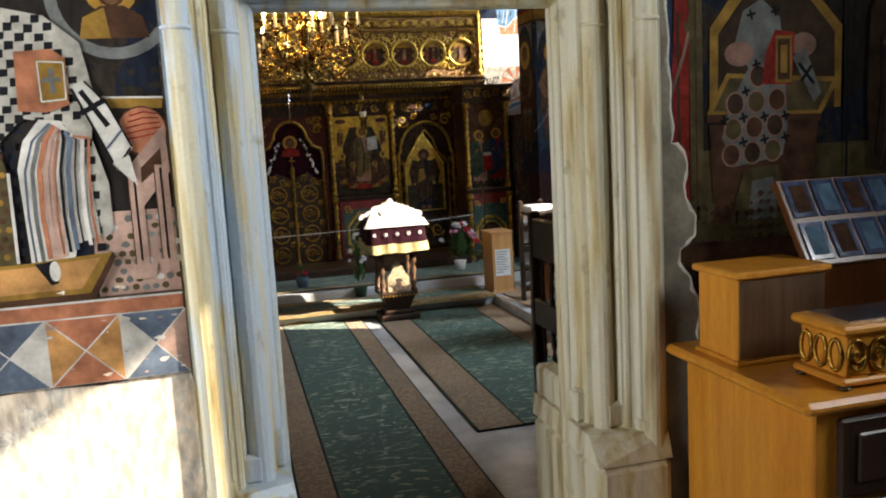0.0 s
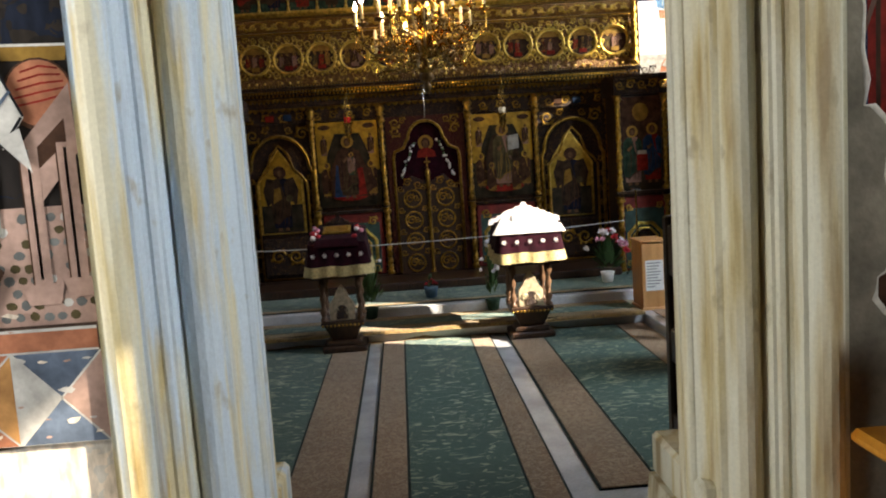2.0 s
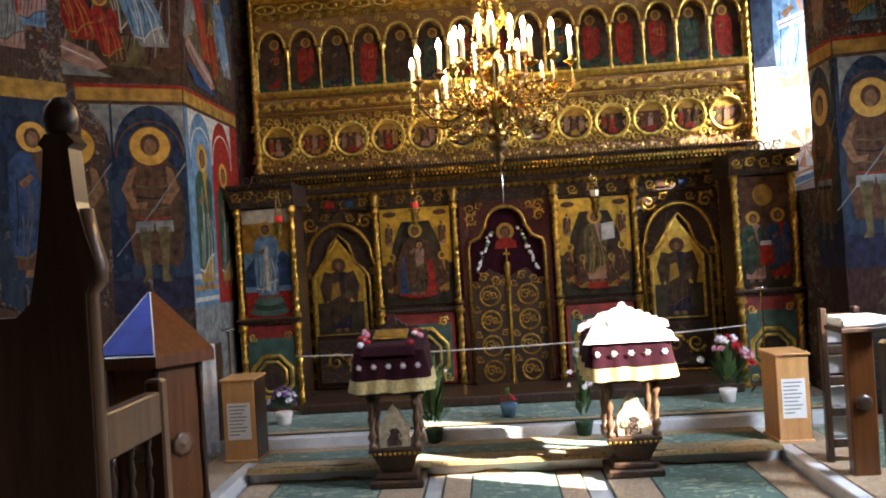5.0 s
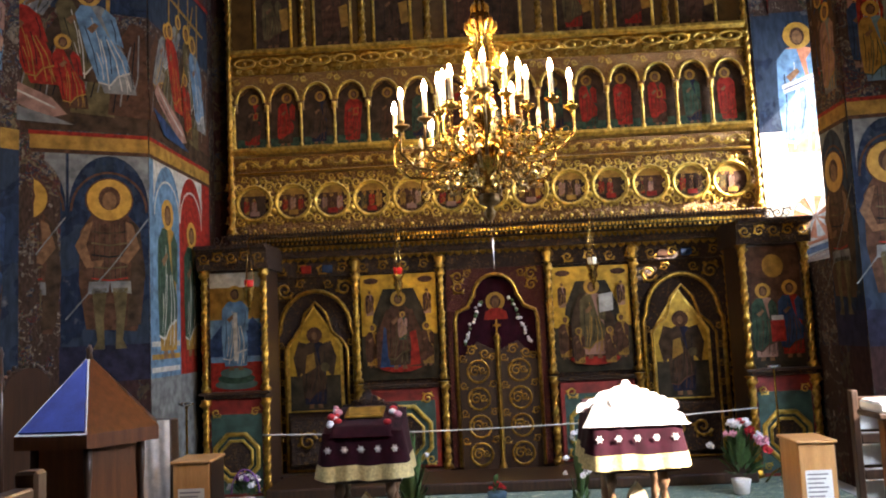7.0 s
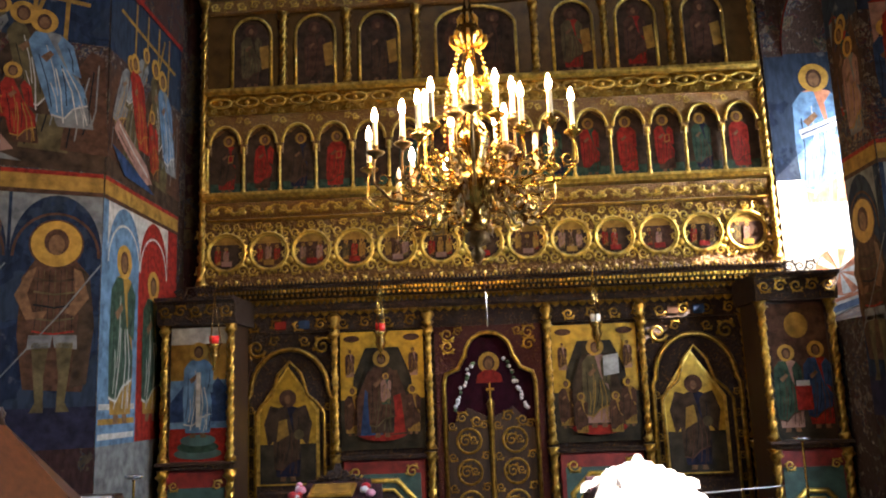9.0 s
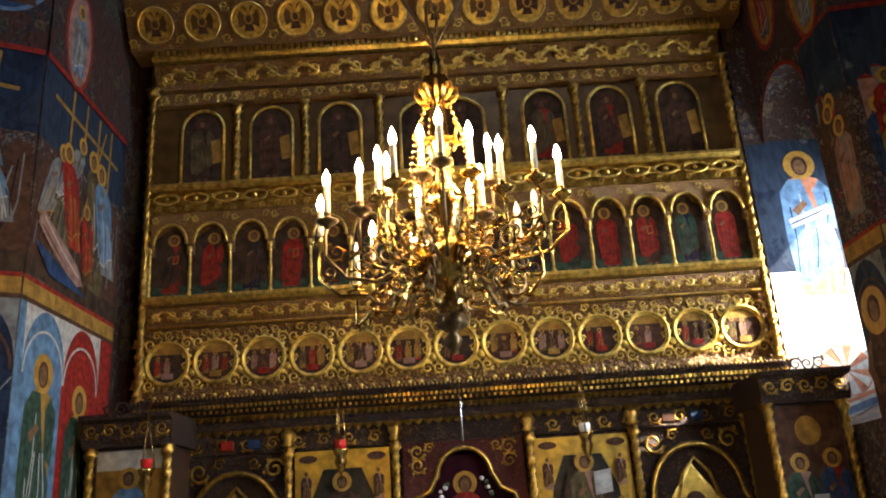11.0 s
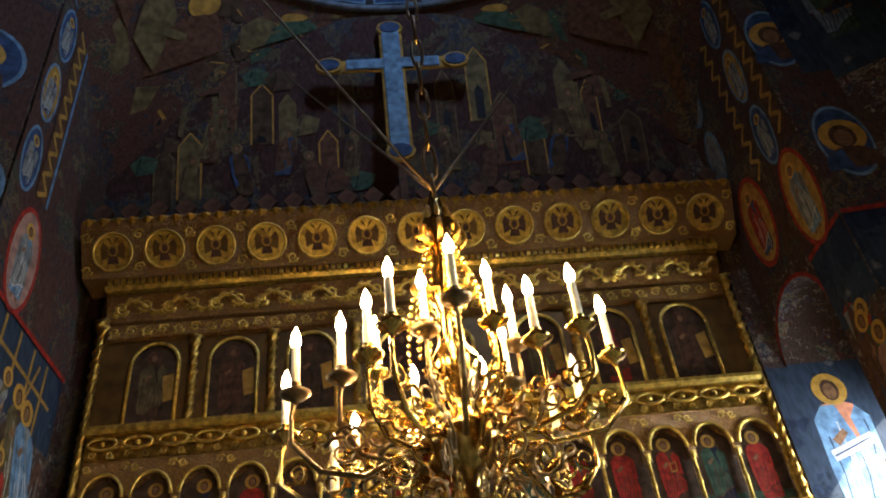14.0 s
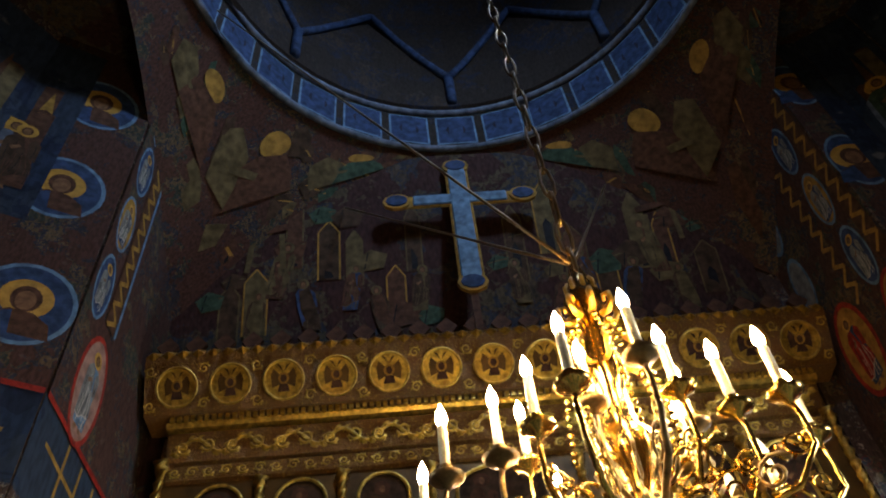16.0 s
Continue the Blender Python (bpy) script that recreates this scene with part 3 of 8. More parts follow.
dome = structure("dome", drum(), "tall dome drum painted blue, with slit windows", "dome")
ringm = Mesh(P_SLATE)
for r, z, t in ((RING - 0.01, 8.46, 0.035), (RING - 0.03, 9.12, 0.035)):
    ringm.tube([(DOME[0] + r * math.cos(2 * math.pi * i / 64), DOME[1] + r * math.sin(2 * math.pi * i / 64), z) for i in range(64)], t, closed=True)
part("moulding", ringm, dome)
for i in range(30):
    a0, a1 = 2 * math.pi * (i + 0.08) / 30, 2 * math.pi * (i + 0.92) / 30
    mm = Mesh(P_SKYBLUE, P_BLUE, P_NIGHT)
    for k, (r, inset) in enumerate(((RING - 0.006, 0.0), (RING - 0.012, 0.02))):
        b0, b1 = a0 + inset / RING, a1 - inset / RING
        mm.add([(DOME[0] + r * math.cos(b), DOME[1] + r * math.sin(b), z) for b, z in ((b0, 8.54 + inset), (b1, 8.54 + inset), (b1, 9.06 - inset), (b0, 9.06 - inset))], [(0, 1, 2, 3)], k)
    am = (a0 + a1) / 2
    r = RING - 0.018
    mm.add([(DOME[0] + r * math.cos(am + 0.045 * math.cos(q)), DOME[1] + r * math.sin(am + 0.045 * math.cos(q)), 8.80 + 0.11 * math.sin(q)) for q in (2 * math.pi * j / 10 for j in range(10))], [tuple(range(10))], 2)
    part("panel", mm, dome)
for i in range(8):
    a = math.pi / 2 + 2 * math.pi * i / 8
    rib = Mesh(P_BLUE)

    def at(da, z, r=2.25):
        return (DOME[0] + r * math.cos(a + da), DOME[1] + r * math.sin(a + da), z)

    rib.tube([at(0, 9.22), at(0, 9.75)], 0.055, seg=8)
    for s in (-1, 1):
        rib.tube([at(0, 9.75), at(0.10 * s, 10.1), at(0.24 * s, 10.6), at(0.39 * s, 11.0, 2.2)], 0.045, seg=6)
    part("rib", rib, dome)

# the wall with the portal
DY = -7.83
OPEN_L, OPEN_R, OPEN_T = -0.677, 0.287, 2.16
OUT = 0.26
m = Mesh(F_WEATHERED)
m.box((-3.3, DY, 0), (OPEN_L - OUT, -7.3, 4.2))
m.box((OPEN_R + OUT, DY, 0), (3.3, -7.3, 4.2))
m.box((OPEN_L - OUT, DY, OPEN_T + OUT), (OPEN_R + OUT, -7.3, 4.2))
m.box((-3.3, -7.8, 4.2), (3.3, -7.3, TOP))
wall_west = structure("wall_west", m, "frescoed wall pierced by a carved stone portal")


def roll(d, y, r, n=7):
    return [(d + r * math.cos(radians(a)), y - r * math.sin(radians(a))) for a in [180 * i / n for i in range(n + 1)]]


def portal():
    """Jambs and lintel with rolls and hollows, mitred at the corners."""
    prof = [(0.16, -7.30), (0.0, -7.57), (0, -7.60)] + roll(0.020, -7.615, 0.020) + [(0.042, -7.655), (0.052, -7.70)] + roll(0.092, -7.735, 0.038) + [(0.132, -7.745), (0.142, -7.775)]
    prof += roll(0.16, -7.785, 0.014, 4) + [(0.177, -7.80), (0.182, -7.83)] + roll(0.218, -7.85, 0.035) + [(0.255, -7.86), (OUT, -7.862), (OUT, -7.30)]
    v, f, n = [], [], len(prof)
    steps = [0.5, 0.9, 1.2, 1.5, 1.8]
    for s in steps:
        v += [(OPEN_L - d, y, s) for d, y in prof]
    v += [(OPEN_L - d, y, OPEN_T + d) for d, y in prof]
    for x in (-0.4, 0.02):
        v += [(x, y, OPEN_T + d) for d, y in prof]
    v += [(OPEN_R + d, y, OPEN_T + d) for d, y in prof]
    for s in steps[::-1]:
        v += [(OPEN_R + d, y, s) for d, y in prof]
    for i in range(len(v) // n - 1):
        f += [(i * n + j, i * n + (j + 1) % n, (i + 1) * n + (j + 1) % n, (i + 1) * n + j) for j in range(n)]
    f += [tuple(range(n)), tuple(range(len(v) - n, len(v)))]
    return Mesh(STONE).add(v, f)


stone = tagged(portal().link("door_1"), "moulded streaked stone portal with rolls and hollows", "doorway", kind="structure")
for s, x0 in ((-1, OPEN_L), (1, OPEN_R)):
    base = Mesh(STONE)
    base.box((x0 - s * 0.006, -7.90, 0), (x0 + s * (OUT + 0.004), -7.302, 0.66), bevel=0.025)
    base.add([(x0 - s * 0.004, -7.895, 0.66), (x0 + s * OUT, -7.895, 0.66), (x0 + s * OUT, -7.302, 0.66), (x0 - s * 0.004, -7.302, 0.66), (x0 + s * 0.004, -7.80, 0.74), (x0 + s * OUT, -7.87, 0.74), (x0 + s * OUT, -7.302, 0.74), (x0 + s * 0.004, -7.302, 0.74)], [(0, 1, 2, 3), (4, 5, 6, 7), (0, 1, 5, 4), (1, 2, 6, 5), (2, 3, 7, 6), (3, 0, 4, 7)])
    for d0, y0, z1 in ((0.012, -7.68, 0.86), (0.085, -7.775, 0.83), (0.175, -7.868, 0.79)):
        base.box((x0 + s * d0, y0, 0.74), (x0 + s * (d0 + 0.085), -7.302, z1), bevel=0.012)
    part("plinth", base, stone)
    cap = Mesh(STONE)
    for dd, y0, r in ((0.218, -7.85, 0.040), (0.092, -7.735, 0.042)):
        cap.lathe([(r, 0), (r * 1.06, 0.006), (r, 0.012)], (x0 + s * dd, y0, 2.075), seg=14)
    part("collar", cap, stone)

# porch room in front of the portal
m = Mesh(F_WEATHERED)
m.box((-3.4, -13.2, 0), (-3.0, DY - 0.002, 1.2)).box((-3.4, -13.2, 2.9), (-3.0, DY - 0.002, 4.2)).box((-3.4, -13.2, 1.2), (-3.0, -9.45, 2.9)).box((-3.4, -8.25, 1.2), (-3.0, DY - 0.002, 2.9))
structure("wall_porch_north", m, "old frescoed wall of the entrance room")
m = Mesh(F_WEATHERED)
m.box((3.0, -13.2, 0), (3.4, DY - 0.002, 2.8)).box((3.0, -13.2, 4.12), (3.4, DY - 0.002, 4.2)).box((3.0, -13.2, 2.8), (3.4, -11.0, 4.12)).box((3.0, -9.68, 2.8), (3.4, DY - 0.002, 4.12))
structure("wall_porch_south", m, "old frescoed wall of the entrance room")
structure("wall_porch_west", Mesh(F_WEATHERED).box((-3.4, -13.4, 0), (3.4, -13.202, 4.2)), "old frescoed wall of the entrance room")
structure("ceiling_porch", Mesh(F_DARK).box((-3.4, -13.4, 4.202), (3.4, -7.802, 4.4)), "dark ceiling of the entrance room", "ceiling")

# platforms and steps
plat = Mesh(MARBLE)
plat.box((-4.4, -6.9, 0), (-2.05, -1.0, 0.10), bevel=0.008)
structure("platform_north", plat, "low pale stone platform along the stalls", "step")
plat = Mesh(MARBLE)
plat.box((1.78, -6.9, 0), (4.4, -1.0, 0.10), bevel=0.008)
structure("platform_south", plat, "low pale stone platform along the stalls", "step")
structure("step_lower", Mesh(MARBLE).box((-2.048, -2.28, 0), (1.778, -1.66, 0.10), bevel=0.008), "lower pale stone step before the screen", "step")
structure("step_upper", Mesh(MARBLE).box((-2.66, -1.66, 0), (2.66, 0.11, 0.195), bevel=0.008), "upper pale stone step before the screen", "step")


structure("step_screen", Mesh(DARK_WOOD).box((-2.0, -0.80, 0.212), (2.0, -0.165, 0.30), bevel=0.012), "low dark wooden step at the foot of the screen", "step")


def rug(name, x0, x1, y0, y1, z, stripes, label):
    """A carpet with long stripes: stripes are (x from, x to, material number)."""
    t = tagged(Mesh(CARPET_LINE).box((x0, y0, z), (x1, y1, z + 0.008)).link(name), label, "carpet")
    for a, b, k in stripes:
        part("field" if k == 0 else "border", Mesh((CARPET_GREEN, CARPET_BROWN)[k]).box((a, y0 + 0.004, z + 0.008), (b, y1 - 0.004, z + 0.0135)), t)
    return t


RY0, RY1 = -7.25, -2.30
rug("carpet_runner", -0.60, 0.365, RY0, RY1, 0.001, [(-0.585, -0.41, 1), (-0.395, 0.175, 0), (0.19, 0.35, 1)], "green patterned carpet runner with brown borders on stone floor")
rug("carpet", -2.03, -0.71, RY0, RY1, 0.001, [(-2.02, -1.80, 1), (-1.785, -1.035, 0), (-1.02, -0.725, 1)], "green patterned carpet with brown borders beside the platform")
rug("carpet", 0.505, 1.765, -5.75, RY1, 0.001, [(0.52, 0.795, 1), (0.81, 1.50, 0), (1.515, 1.755, 1)], "green patterned carpet with brown borders beside the platform")
for x0, x1 in ((-3.9, -2.14), (1.87, 3.7)):
    mm = Mesh(CARPET_BROWN, CARPET_GREEN)
    mm.box((x0, -6.8, 0.101), (x1, -1.70, 0.108), 0).box((x0 + 0.1 if x0 < 0 else x0 + 0.3, -6.7, 0.108), (x1 - 0.3 if x0 < 0 else x1 - 0.1, -1.8, 0.112), 1)
    tagged(mm.link("platform_carpet"), "brown bordered green carpet laid on the platform", "carpet")
mm = Mesh(CARPET_GREEN, CARPET_GOLD, CARPET_LINE)
mm.box((-2.03, -2.27, 0.101), (1.76, -1.69, 0.112), 2)
t = tagged(mm.link("step_carpet"), "green carpet strip with ochre borders on the lower step", "carpet")
part("field", Mesh(CARPET_GREEN).box((-2.02, -2.10, 0.112), (1.75, -1.86, 0.117)), t)
part("border", Mesh(CARPET_GOLD).box((-2.02, -1.85, 0.112), (1.75, -1.70, 0.117)), t)
part("border", Mesh(CARPET_GOLD).box((-2.02, -2.26, 0.112), (1.75, -2.11, 0.117)), t)
mm = Mesh(CARPET_GREEN, CARPET_GOLD, CARPET_LINE)
mm.box((-2.5, -1.56, 0.196), (2.5, -0.36, 0.206), 2)
t = tagged(mm.link("step_carpet"), "green carpet with an ochre border on the upper step", "carpet")
part("field", Mesh(CARPET_GREEN).box((-2.48, -1.45, 0.206), (2.48, -0.37, 0.211)), t)
part("border", Mesh(CARPET_GOLD).box((-2.48, -1.55, 0.206), (2.48, -1.46, 0.211)), t)


def rolled_edge():
    """The front of the step's carpet, bulging loosely over the edge."""
    v, f, cols = [], [], 40
    for i in range(cols + 1):
        x = -2.03 + 3.8 * i / cols
        w = 0.012 * math.sin(x * 5.3) + 0.010 * math.sin(x * 11.7 + 1)
        for a in range(0, 12):
            t = radians(150 - a * 24)
            v.append((x, -2.315 + (0.062 + w) * math.cos(t) * 1.0 - 0.0, 0.066 + (0.060 + w * 0.6) * math.sin(t)))
    for i in range(cols):
        f += [(i * 12 + j, i * 12 + j + 1, (i + 1) * 12 + j + 1, (i + 1) * 12 + j) for j in range(11)]
    return Mesh(CARPET_GOLD).add(v, f, smooth=True)


tagged(rolled_edge().link("carpet_roll"), "ochre carpet edge rolled loosely over the lower step", "carpet")

# ---------------------------------------------------------------- painting


def ellipse(cx, cz, rx, rz, n=18, a0=0, a1=360):
    return [(cx + rx * math.cos(radians(a0 + (a1 - a0) * i / n)), cz + rz * math.sin(radians(a0 + (a1 - a0) * i / n))) for i in range(n if a1 - a0 >= 360 else n + 1)]


class Painting:
    """Flat shapes laid over one another on a wall or a panel; x to the right, z up, from the foot of the picture."""

    def __init__(self, m, layer=0.0012, lift=0.003):
        self.mesh, self.m, self.layer, self.lift, self.n = Mesh(), m, layer, lift, 0

    def number(self, mat):
        if mat not in self.mesh.materials:
            self.mesh.materials.append(mat)
        return self.mesh.materials.index(mat)

    def shape(self, outline, mat, same=False):
        if not same:
            self.n += 1
        y = -self.lift - self.layer * self.n
        self.mesh.add([(x, y, z) for x, z in outline], [tuple(range(len(outline)))], self.number(mat), self.m)
        return self

    def rect(self, x0, z0, x1, z1, mat, same=False):
        return self.shape([(x0, z0), (x1, z0), (x1, z1), (x0, z1)], mat, same)

    def line(self, pts, w, mat, same=False):
        for (x0, z0), (x1, z1) in zip(pts, pts[1:]):
            d = math.hypot(x1 - x0, z1 - z0) or 1
            nx, nz = -(z1 - z0) / d * w / 2, (x1 - x0) / d * w / 2
            self.shape([(x0 - nx, z0 - nz), (x1 - nx, z1 - nz), (x1 + nx, z1 + nz), (x0 + nx, z0 + nz)], mat, same)
            same = True
        return self

    def saint(self, cx, z, h, robe, cloak, trim=None, halo=None, lean=0.0, feet=True, book=False, wings=None, scroll=None):
        """A standing robed figure as plain shapes, h tall."""
        w = h * 0.15
        P = lambda pts: [(cx + x * h + lean * zz * h, z + zz * h) for x, zz in pts]  # noqa: E731
        trim = trim or P_OCHRE
        if wings:
            for s in (-1, 1):
                self.shape(P([(0.06 * s, 0.78), (0.2 * s, 0.82), (0.27 * s, 0.62), (0.22 * s, 0.36), (0.12 * s, 0.5)]), wings, s > 0)
        if feet:
            for s in (-1, 1):
                self.shape(P([(0.02 * s, 0.07), (0.075 * s, 0.07), (0.09 * s, 0.0), (0.03 * s, 0.0)]), SKIN, s > 0)
        self.shape(P([(-0.13, 0.05), (0.13, 0.05), (0.145, 0.3), (0.12, 0.55), (0.155, 0.72), (0.09, 0.80), (0.0, 0.825), (-0.09, 0.80), (-0.155, 0.72), (-0.12, 0.55), (-0.145, 0.3)]), robe)
        self.shape(P([(-0.155, 0.72), (-0.09, 0.80), (-0.01, 0.8), (0.05, 0.55), (0.145, 0.38), (0.135, 0.24), (0.02, 0.2), (-0.06, 0.12), (-0.15, 0.14), (-0.165, 0.42)]), cloak)
        self.shape(P([(0.16, 0.72), (0.10, 0.79), (0.05, 0.72), (0.07, 0.5), (0.15, 0.46)]), cloak, True)
        for a, b in ((-0.08, -0.03), (0.02, 0.05), (0.09, 0.1)):
            self.line(P([(a, 0.08), (b, 0.34), (b * 0.6, 0.52)]), h * 0.010, trim, a > -0.08)
        for a, z0, b, z1, c in ((-0.13, 0.2, -0.11, 0.62, P_BLACK), (-0.02, 0.22, 0.03, 0.55, P_BLACK), (0.115, 0.1, 0.13, 0.3, P_BLACK), (-0.06, 0.3, -0.035, 0.7, trim), (-0.10, 0.16, -0.085, 0.4, trim), (0.06, 0.06, 0.075, 0.24, trim), (0.10, 0.5, 0.12, 0.7, P_BLACK)):
            self.line(P([(a, z0), ((a + b) / 2 + 0.012, (z0 + z1) / 2), (b, z1)]), h * 0.007, c, True)
        self.line(P([(-0.15, 0.14), (-0.06, 0.12), (0.02, 0.2), (0.135, 0.24)]), h * 0.014, trim, True)
        if book:
            self.shape(P([(0.0, 0.5), (0.09, 0.52), (0.09, 0.65), (0.0, 0.63)]), P_OCHRE).shape(P([(0.012, 0.52), (0.078, 0.535), (0.078, 0.635), (0.012, 0.62)]), P_RED)
        if scroll:
            self.shape(P([(0.12, 0.62), (0.26, 0.66), (0.28, 0.3), (0.15, 0.27)]), scroll)
        self.shape(P([(-0.1, 0.6), (-0.02, 0.66), (0.0, 0.63), (-0.07, 0.56)]), SKIN)
        self.shape(ellipse(cx + lean * h * 0.89, z + h * 0.895, h * 0.098, h * 0.098, 20), halo or HALO)
        self.shape(ellipse(cx + lean * h * 0.89, z + h * 0.89, h * 0.052, h * 0.066, 14), P_BROWN)
        self.shape(ellipse(cx + lean * h * 0.89, z + h * 0.883, h * 0.036, h * 0.050, 12), SKIN)
        return self

    def soldier(self, cx, z, h):
        """A painted warrior in armour and a long cloak."""
        P = lambda pts: [(cx + x * h, z + zz * h) for x, zz in pts]  # noqa: E731
        self.shape(P([(-0.13, 0.12), (0.15, 0.10), (0.20, 0.45), (0.17, 0.72), (0.10, 0.80), (-0.10, 0.80), (-0.16, 0.70), (-0.17, 0.4)]), P_BROWN)
        self.shape(P([(0.09, 0.12), (0.17, 0.14), (0.20, 0.45), (0.17, 0.72), (0.11, 0.78), (0.12, 0.5)]), P_UMBER)
        for s in (-1, 1):
            self.shape(P([(0.015 * s, 0.36), (0.10 * s, 0.36), (0.085 * s, 0.2), (0.07 * s, 0.05), (0.095 * s, 0.0), (0.03 * s, 0.0), (0.035 * s, 0.18)]), P_OLIVE, s > 0)
            self.shape(P([(0.0, 0.40), (0.115 * s, 0.40), (0.12 * s, 0.325), (0.01 * s, 0.335)]), P_GREY, True)
        self.shape(P([(-0.11, 0.40), (0.11, 0.40), (0.115, 0.55), (0.13, 0.74), (0.06, 0.79), (-0.06, 0.79), (-0.13, 0.74), (-0.10, 0.55)]), P_BROWN)
        for k in range(5):
            self.line(P([(-0.10, 0.42 + 0.07 * k), (0.0, 0.405 + 0.07 * k), (0.10, 0.42 + 0.07 * k)]), h * 0.010, (P_RED, P_OLIVE, P_BLACK, P_OLIVE, P_UMBER)[k], k > 0)
        for k in range(7):
            self.line(P([(-0.09 + 0.03 * k, 0.41), (-0.08 + 0.027 * k, 0.75)]), h * 0.003, P_OLIVE if k % 2 else P_BLACK, True)
        self.shape(P([(-0.13, 0.74), (-0.09, 0.76), (-0.13, 0.62), (-0.10, 0.52), (-0.03, 0.53), (-0.05, 0.49), (-0.13, 0.48), (-0.19, 0.61)]), SKIN).shape(P([(0.13, 0.74), (0.09, 0.76), (0.10, 0.6), (0.05, 0.52), (0.10, 0.50), (0.17, 0.6)]), SKIN, True)
        self.line(P([(-0.24, 0.18), (0.02, 0.5), (0.22, 0.78)]), h * 0.008, P_GREY)
        self.shape(ellipse(cx, z + h * 0.89, h * 0.135, h * 0.135, 26), P_BROWN).shape(ellipse(cx, z + h * 0.89, h * 0.125, h * 0.125, 26), HALO)
        self.shape(ellipse(cx, z + h * 0.90, h * 0.062, h * 0.072, 14), P_BROWN).shape(ellipse(cx, z + h * 0.885, h * 0.040, h * 0.056, 12), SKIN)
        return self

    def bust(self, cx, z, h, robe, cloak):
        """Head and shoulders with a halo, h tall."""
        self.shape(ellipse(cx, z + h * 0.62, h * 0.33, h * 0.33, 20), HALO)
        self.shape([(cx - h * 0.42, z), (cx + h * 0.42, z), (cx + h * 0.36, z + h * 0.26), (cx + h * 0.14, z + h * 0.40), (cx - h * 0.14, z + h * 0.40), (cx - h * 0.36, z + h * 0.26)], robe)
        self.shape([(cx - h * 0.42, z), (cx - h * 0.05, z), (cx - h * 0.1, z + h * 0.38), (cx - h * 0.36, z + h * 0.26)], cloak)
        self.shape(ellipse(cx, z + h * 0.61, h * 0.19, h * 0.23, 14), P_BROWN)
        self.shape(ellipse(cx, z + h * 0.58, h * 0.125, h * 0.17, 12), SKIN)
        return self

    def crowd(self, rnd, x0, z0, x1, z1, n, h, dim=False):
        """A painted scene: hills, buildings and several small figures."""
        tones = [P_RED, P_BLUE, P_GREEN, P_BROWN, P_OCHRE, P_WHITE, P_ROSE, P_GREY, P_SKYBLUE]
        if dim:
            tones = [P_BROWN, P_UMBER, P_GREEN, P_OLIVE, P_NIGHT, P_BROWN, P_SLATE, P_OLIVE]
        for i in range(4):
            a = x0 + (x1 - x0) * rnd.random()
            w = (x1 - x0) * (0.12 + 0.16 * rnd.random())
            a = min(max(a, x0 + w), x1 - w)
            t = z1 - (z1 - z0) * 0.35 * rnd.random()
            if i % 2:
                self.shape([(a - w, z0 + (z1 - z0) * 0.3), (a + w, z0 + (z1 - z0) * 0.3), (a + w * 0.6, t - 0.2 * (t - z0)), (a + w * 0.1, t), (a - w * 0.5, t - 0.25 * (t - z0))], rnd.choice([P_GREY, P_BROWN, P_GREEN, P_OCHRE]))
            else:
                self.rect(a - w * 0.5, z0 + (z1 - z0) * 0.45, a + w * 0.5, t, rnd.choice([P_OLIVE, P_BROWN] if dim else [P_ROSE, P_GREY, P_OCHRE, P_WHITE]))
                self.shape([(a - w * 0.6, t), (a + w * 0.6, t), (a, min(z1, t + w * 0.35))], P_BROWN if dim else P_RED)
                self.rect(a - w * 0.15, z0 + (z1 - z0) * 0.5, a + w * 0.1, t - (t - z0) * 0.3, P_BLACK)
        for i in range(n):
            hh = h * (0.8 + 0.3 * rnd.random())
            x = x0 + hh * 0.2 + (x1 - x0 - hh * 0.4) * (i + 0.2 + 0.6 * rnd.random()) / n
            z = z0 + max(0.0, (z1 - z0 - hh * 1.02)) * rnd.random() * 0.6
            c = rnd.sample(tones, 3)
            self.saint(x, z, hh, c[0], c[1], c[2], lean=0.16 * (rnd.random() - 0.5), feet=rnd.random() < 0.5)
        return self

    def put(self, name, parent, label=""):
        return part(name, self.mesh, parent, label)


def front(x, y, z):
    """A picture plane that faces the door."""
    return Matrix.Translation((x, y, z))


# ---------------------------------------------------------------- ornament


def scroll(mesh, x, y, z, size, k=0, turn=1, m=None, lean=0.0, fat=0.095):
    """A leafy spiral, size wide."""
    pts = []
    for i in range(15):
        a = lean + turn * (0.3 + i * 0.62)
        r = size * 0.5 * (1 - i / 17)
        pts.append((x + r * math.cos(a), y, z + r * math.sin(a)))
    mesh.tube(pts, lambda t: size * (fat - 0.4 * fat * t), k, 5, m, 0.8)
    for i in (1, 3, 5):
        p = Vector(pts[i])
        c = Vector((x, y, z))
        o = (p - c).normalized()
        q = p + o * size * 0.20
        s = Vector((-o.z, 0, o.x)) * size * 0.12
        mesh.add([p - s, q - s * 0.2 + Vector((0, -size * 0.04, 0)), q + s * 0.9, p + s], [(0, 1, 2, 3)], k, m)
        mesh.add([p - s, p + s, q + s * 0.9], [(0, 1, 2)], k, m)


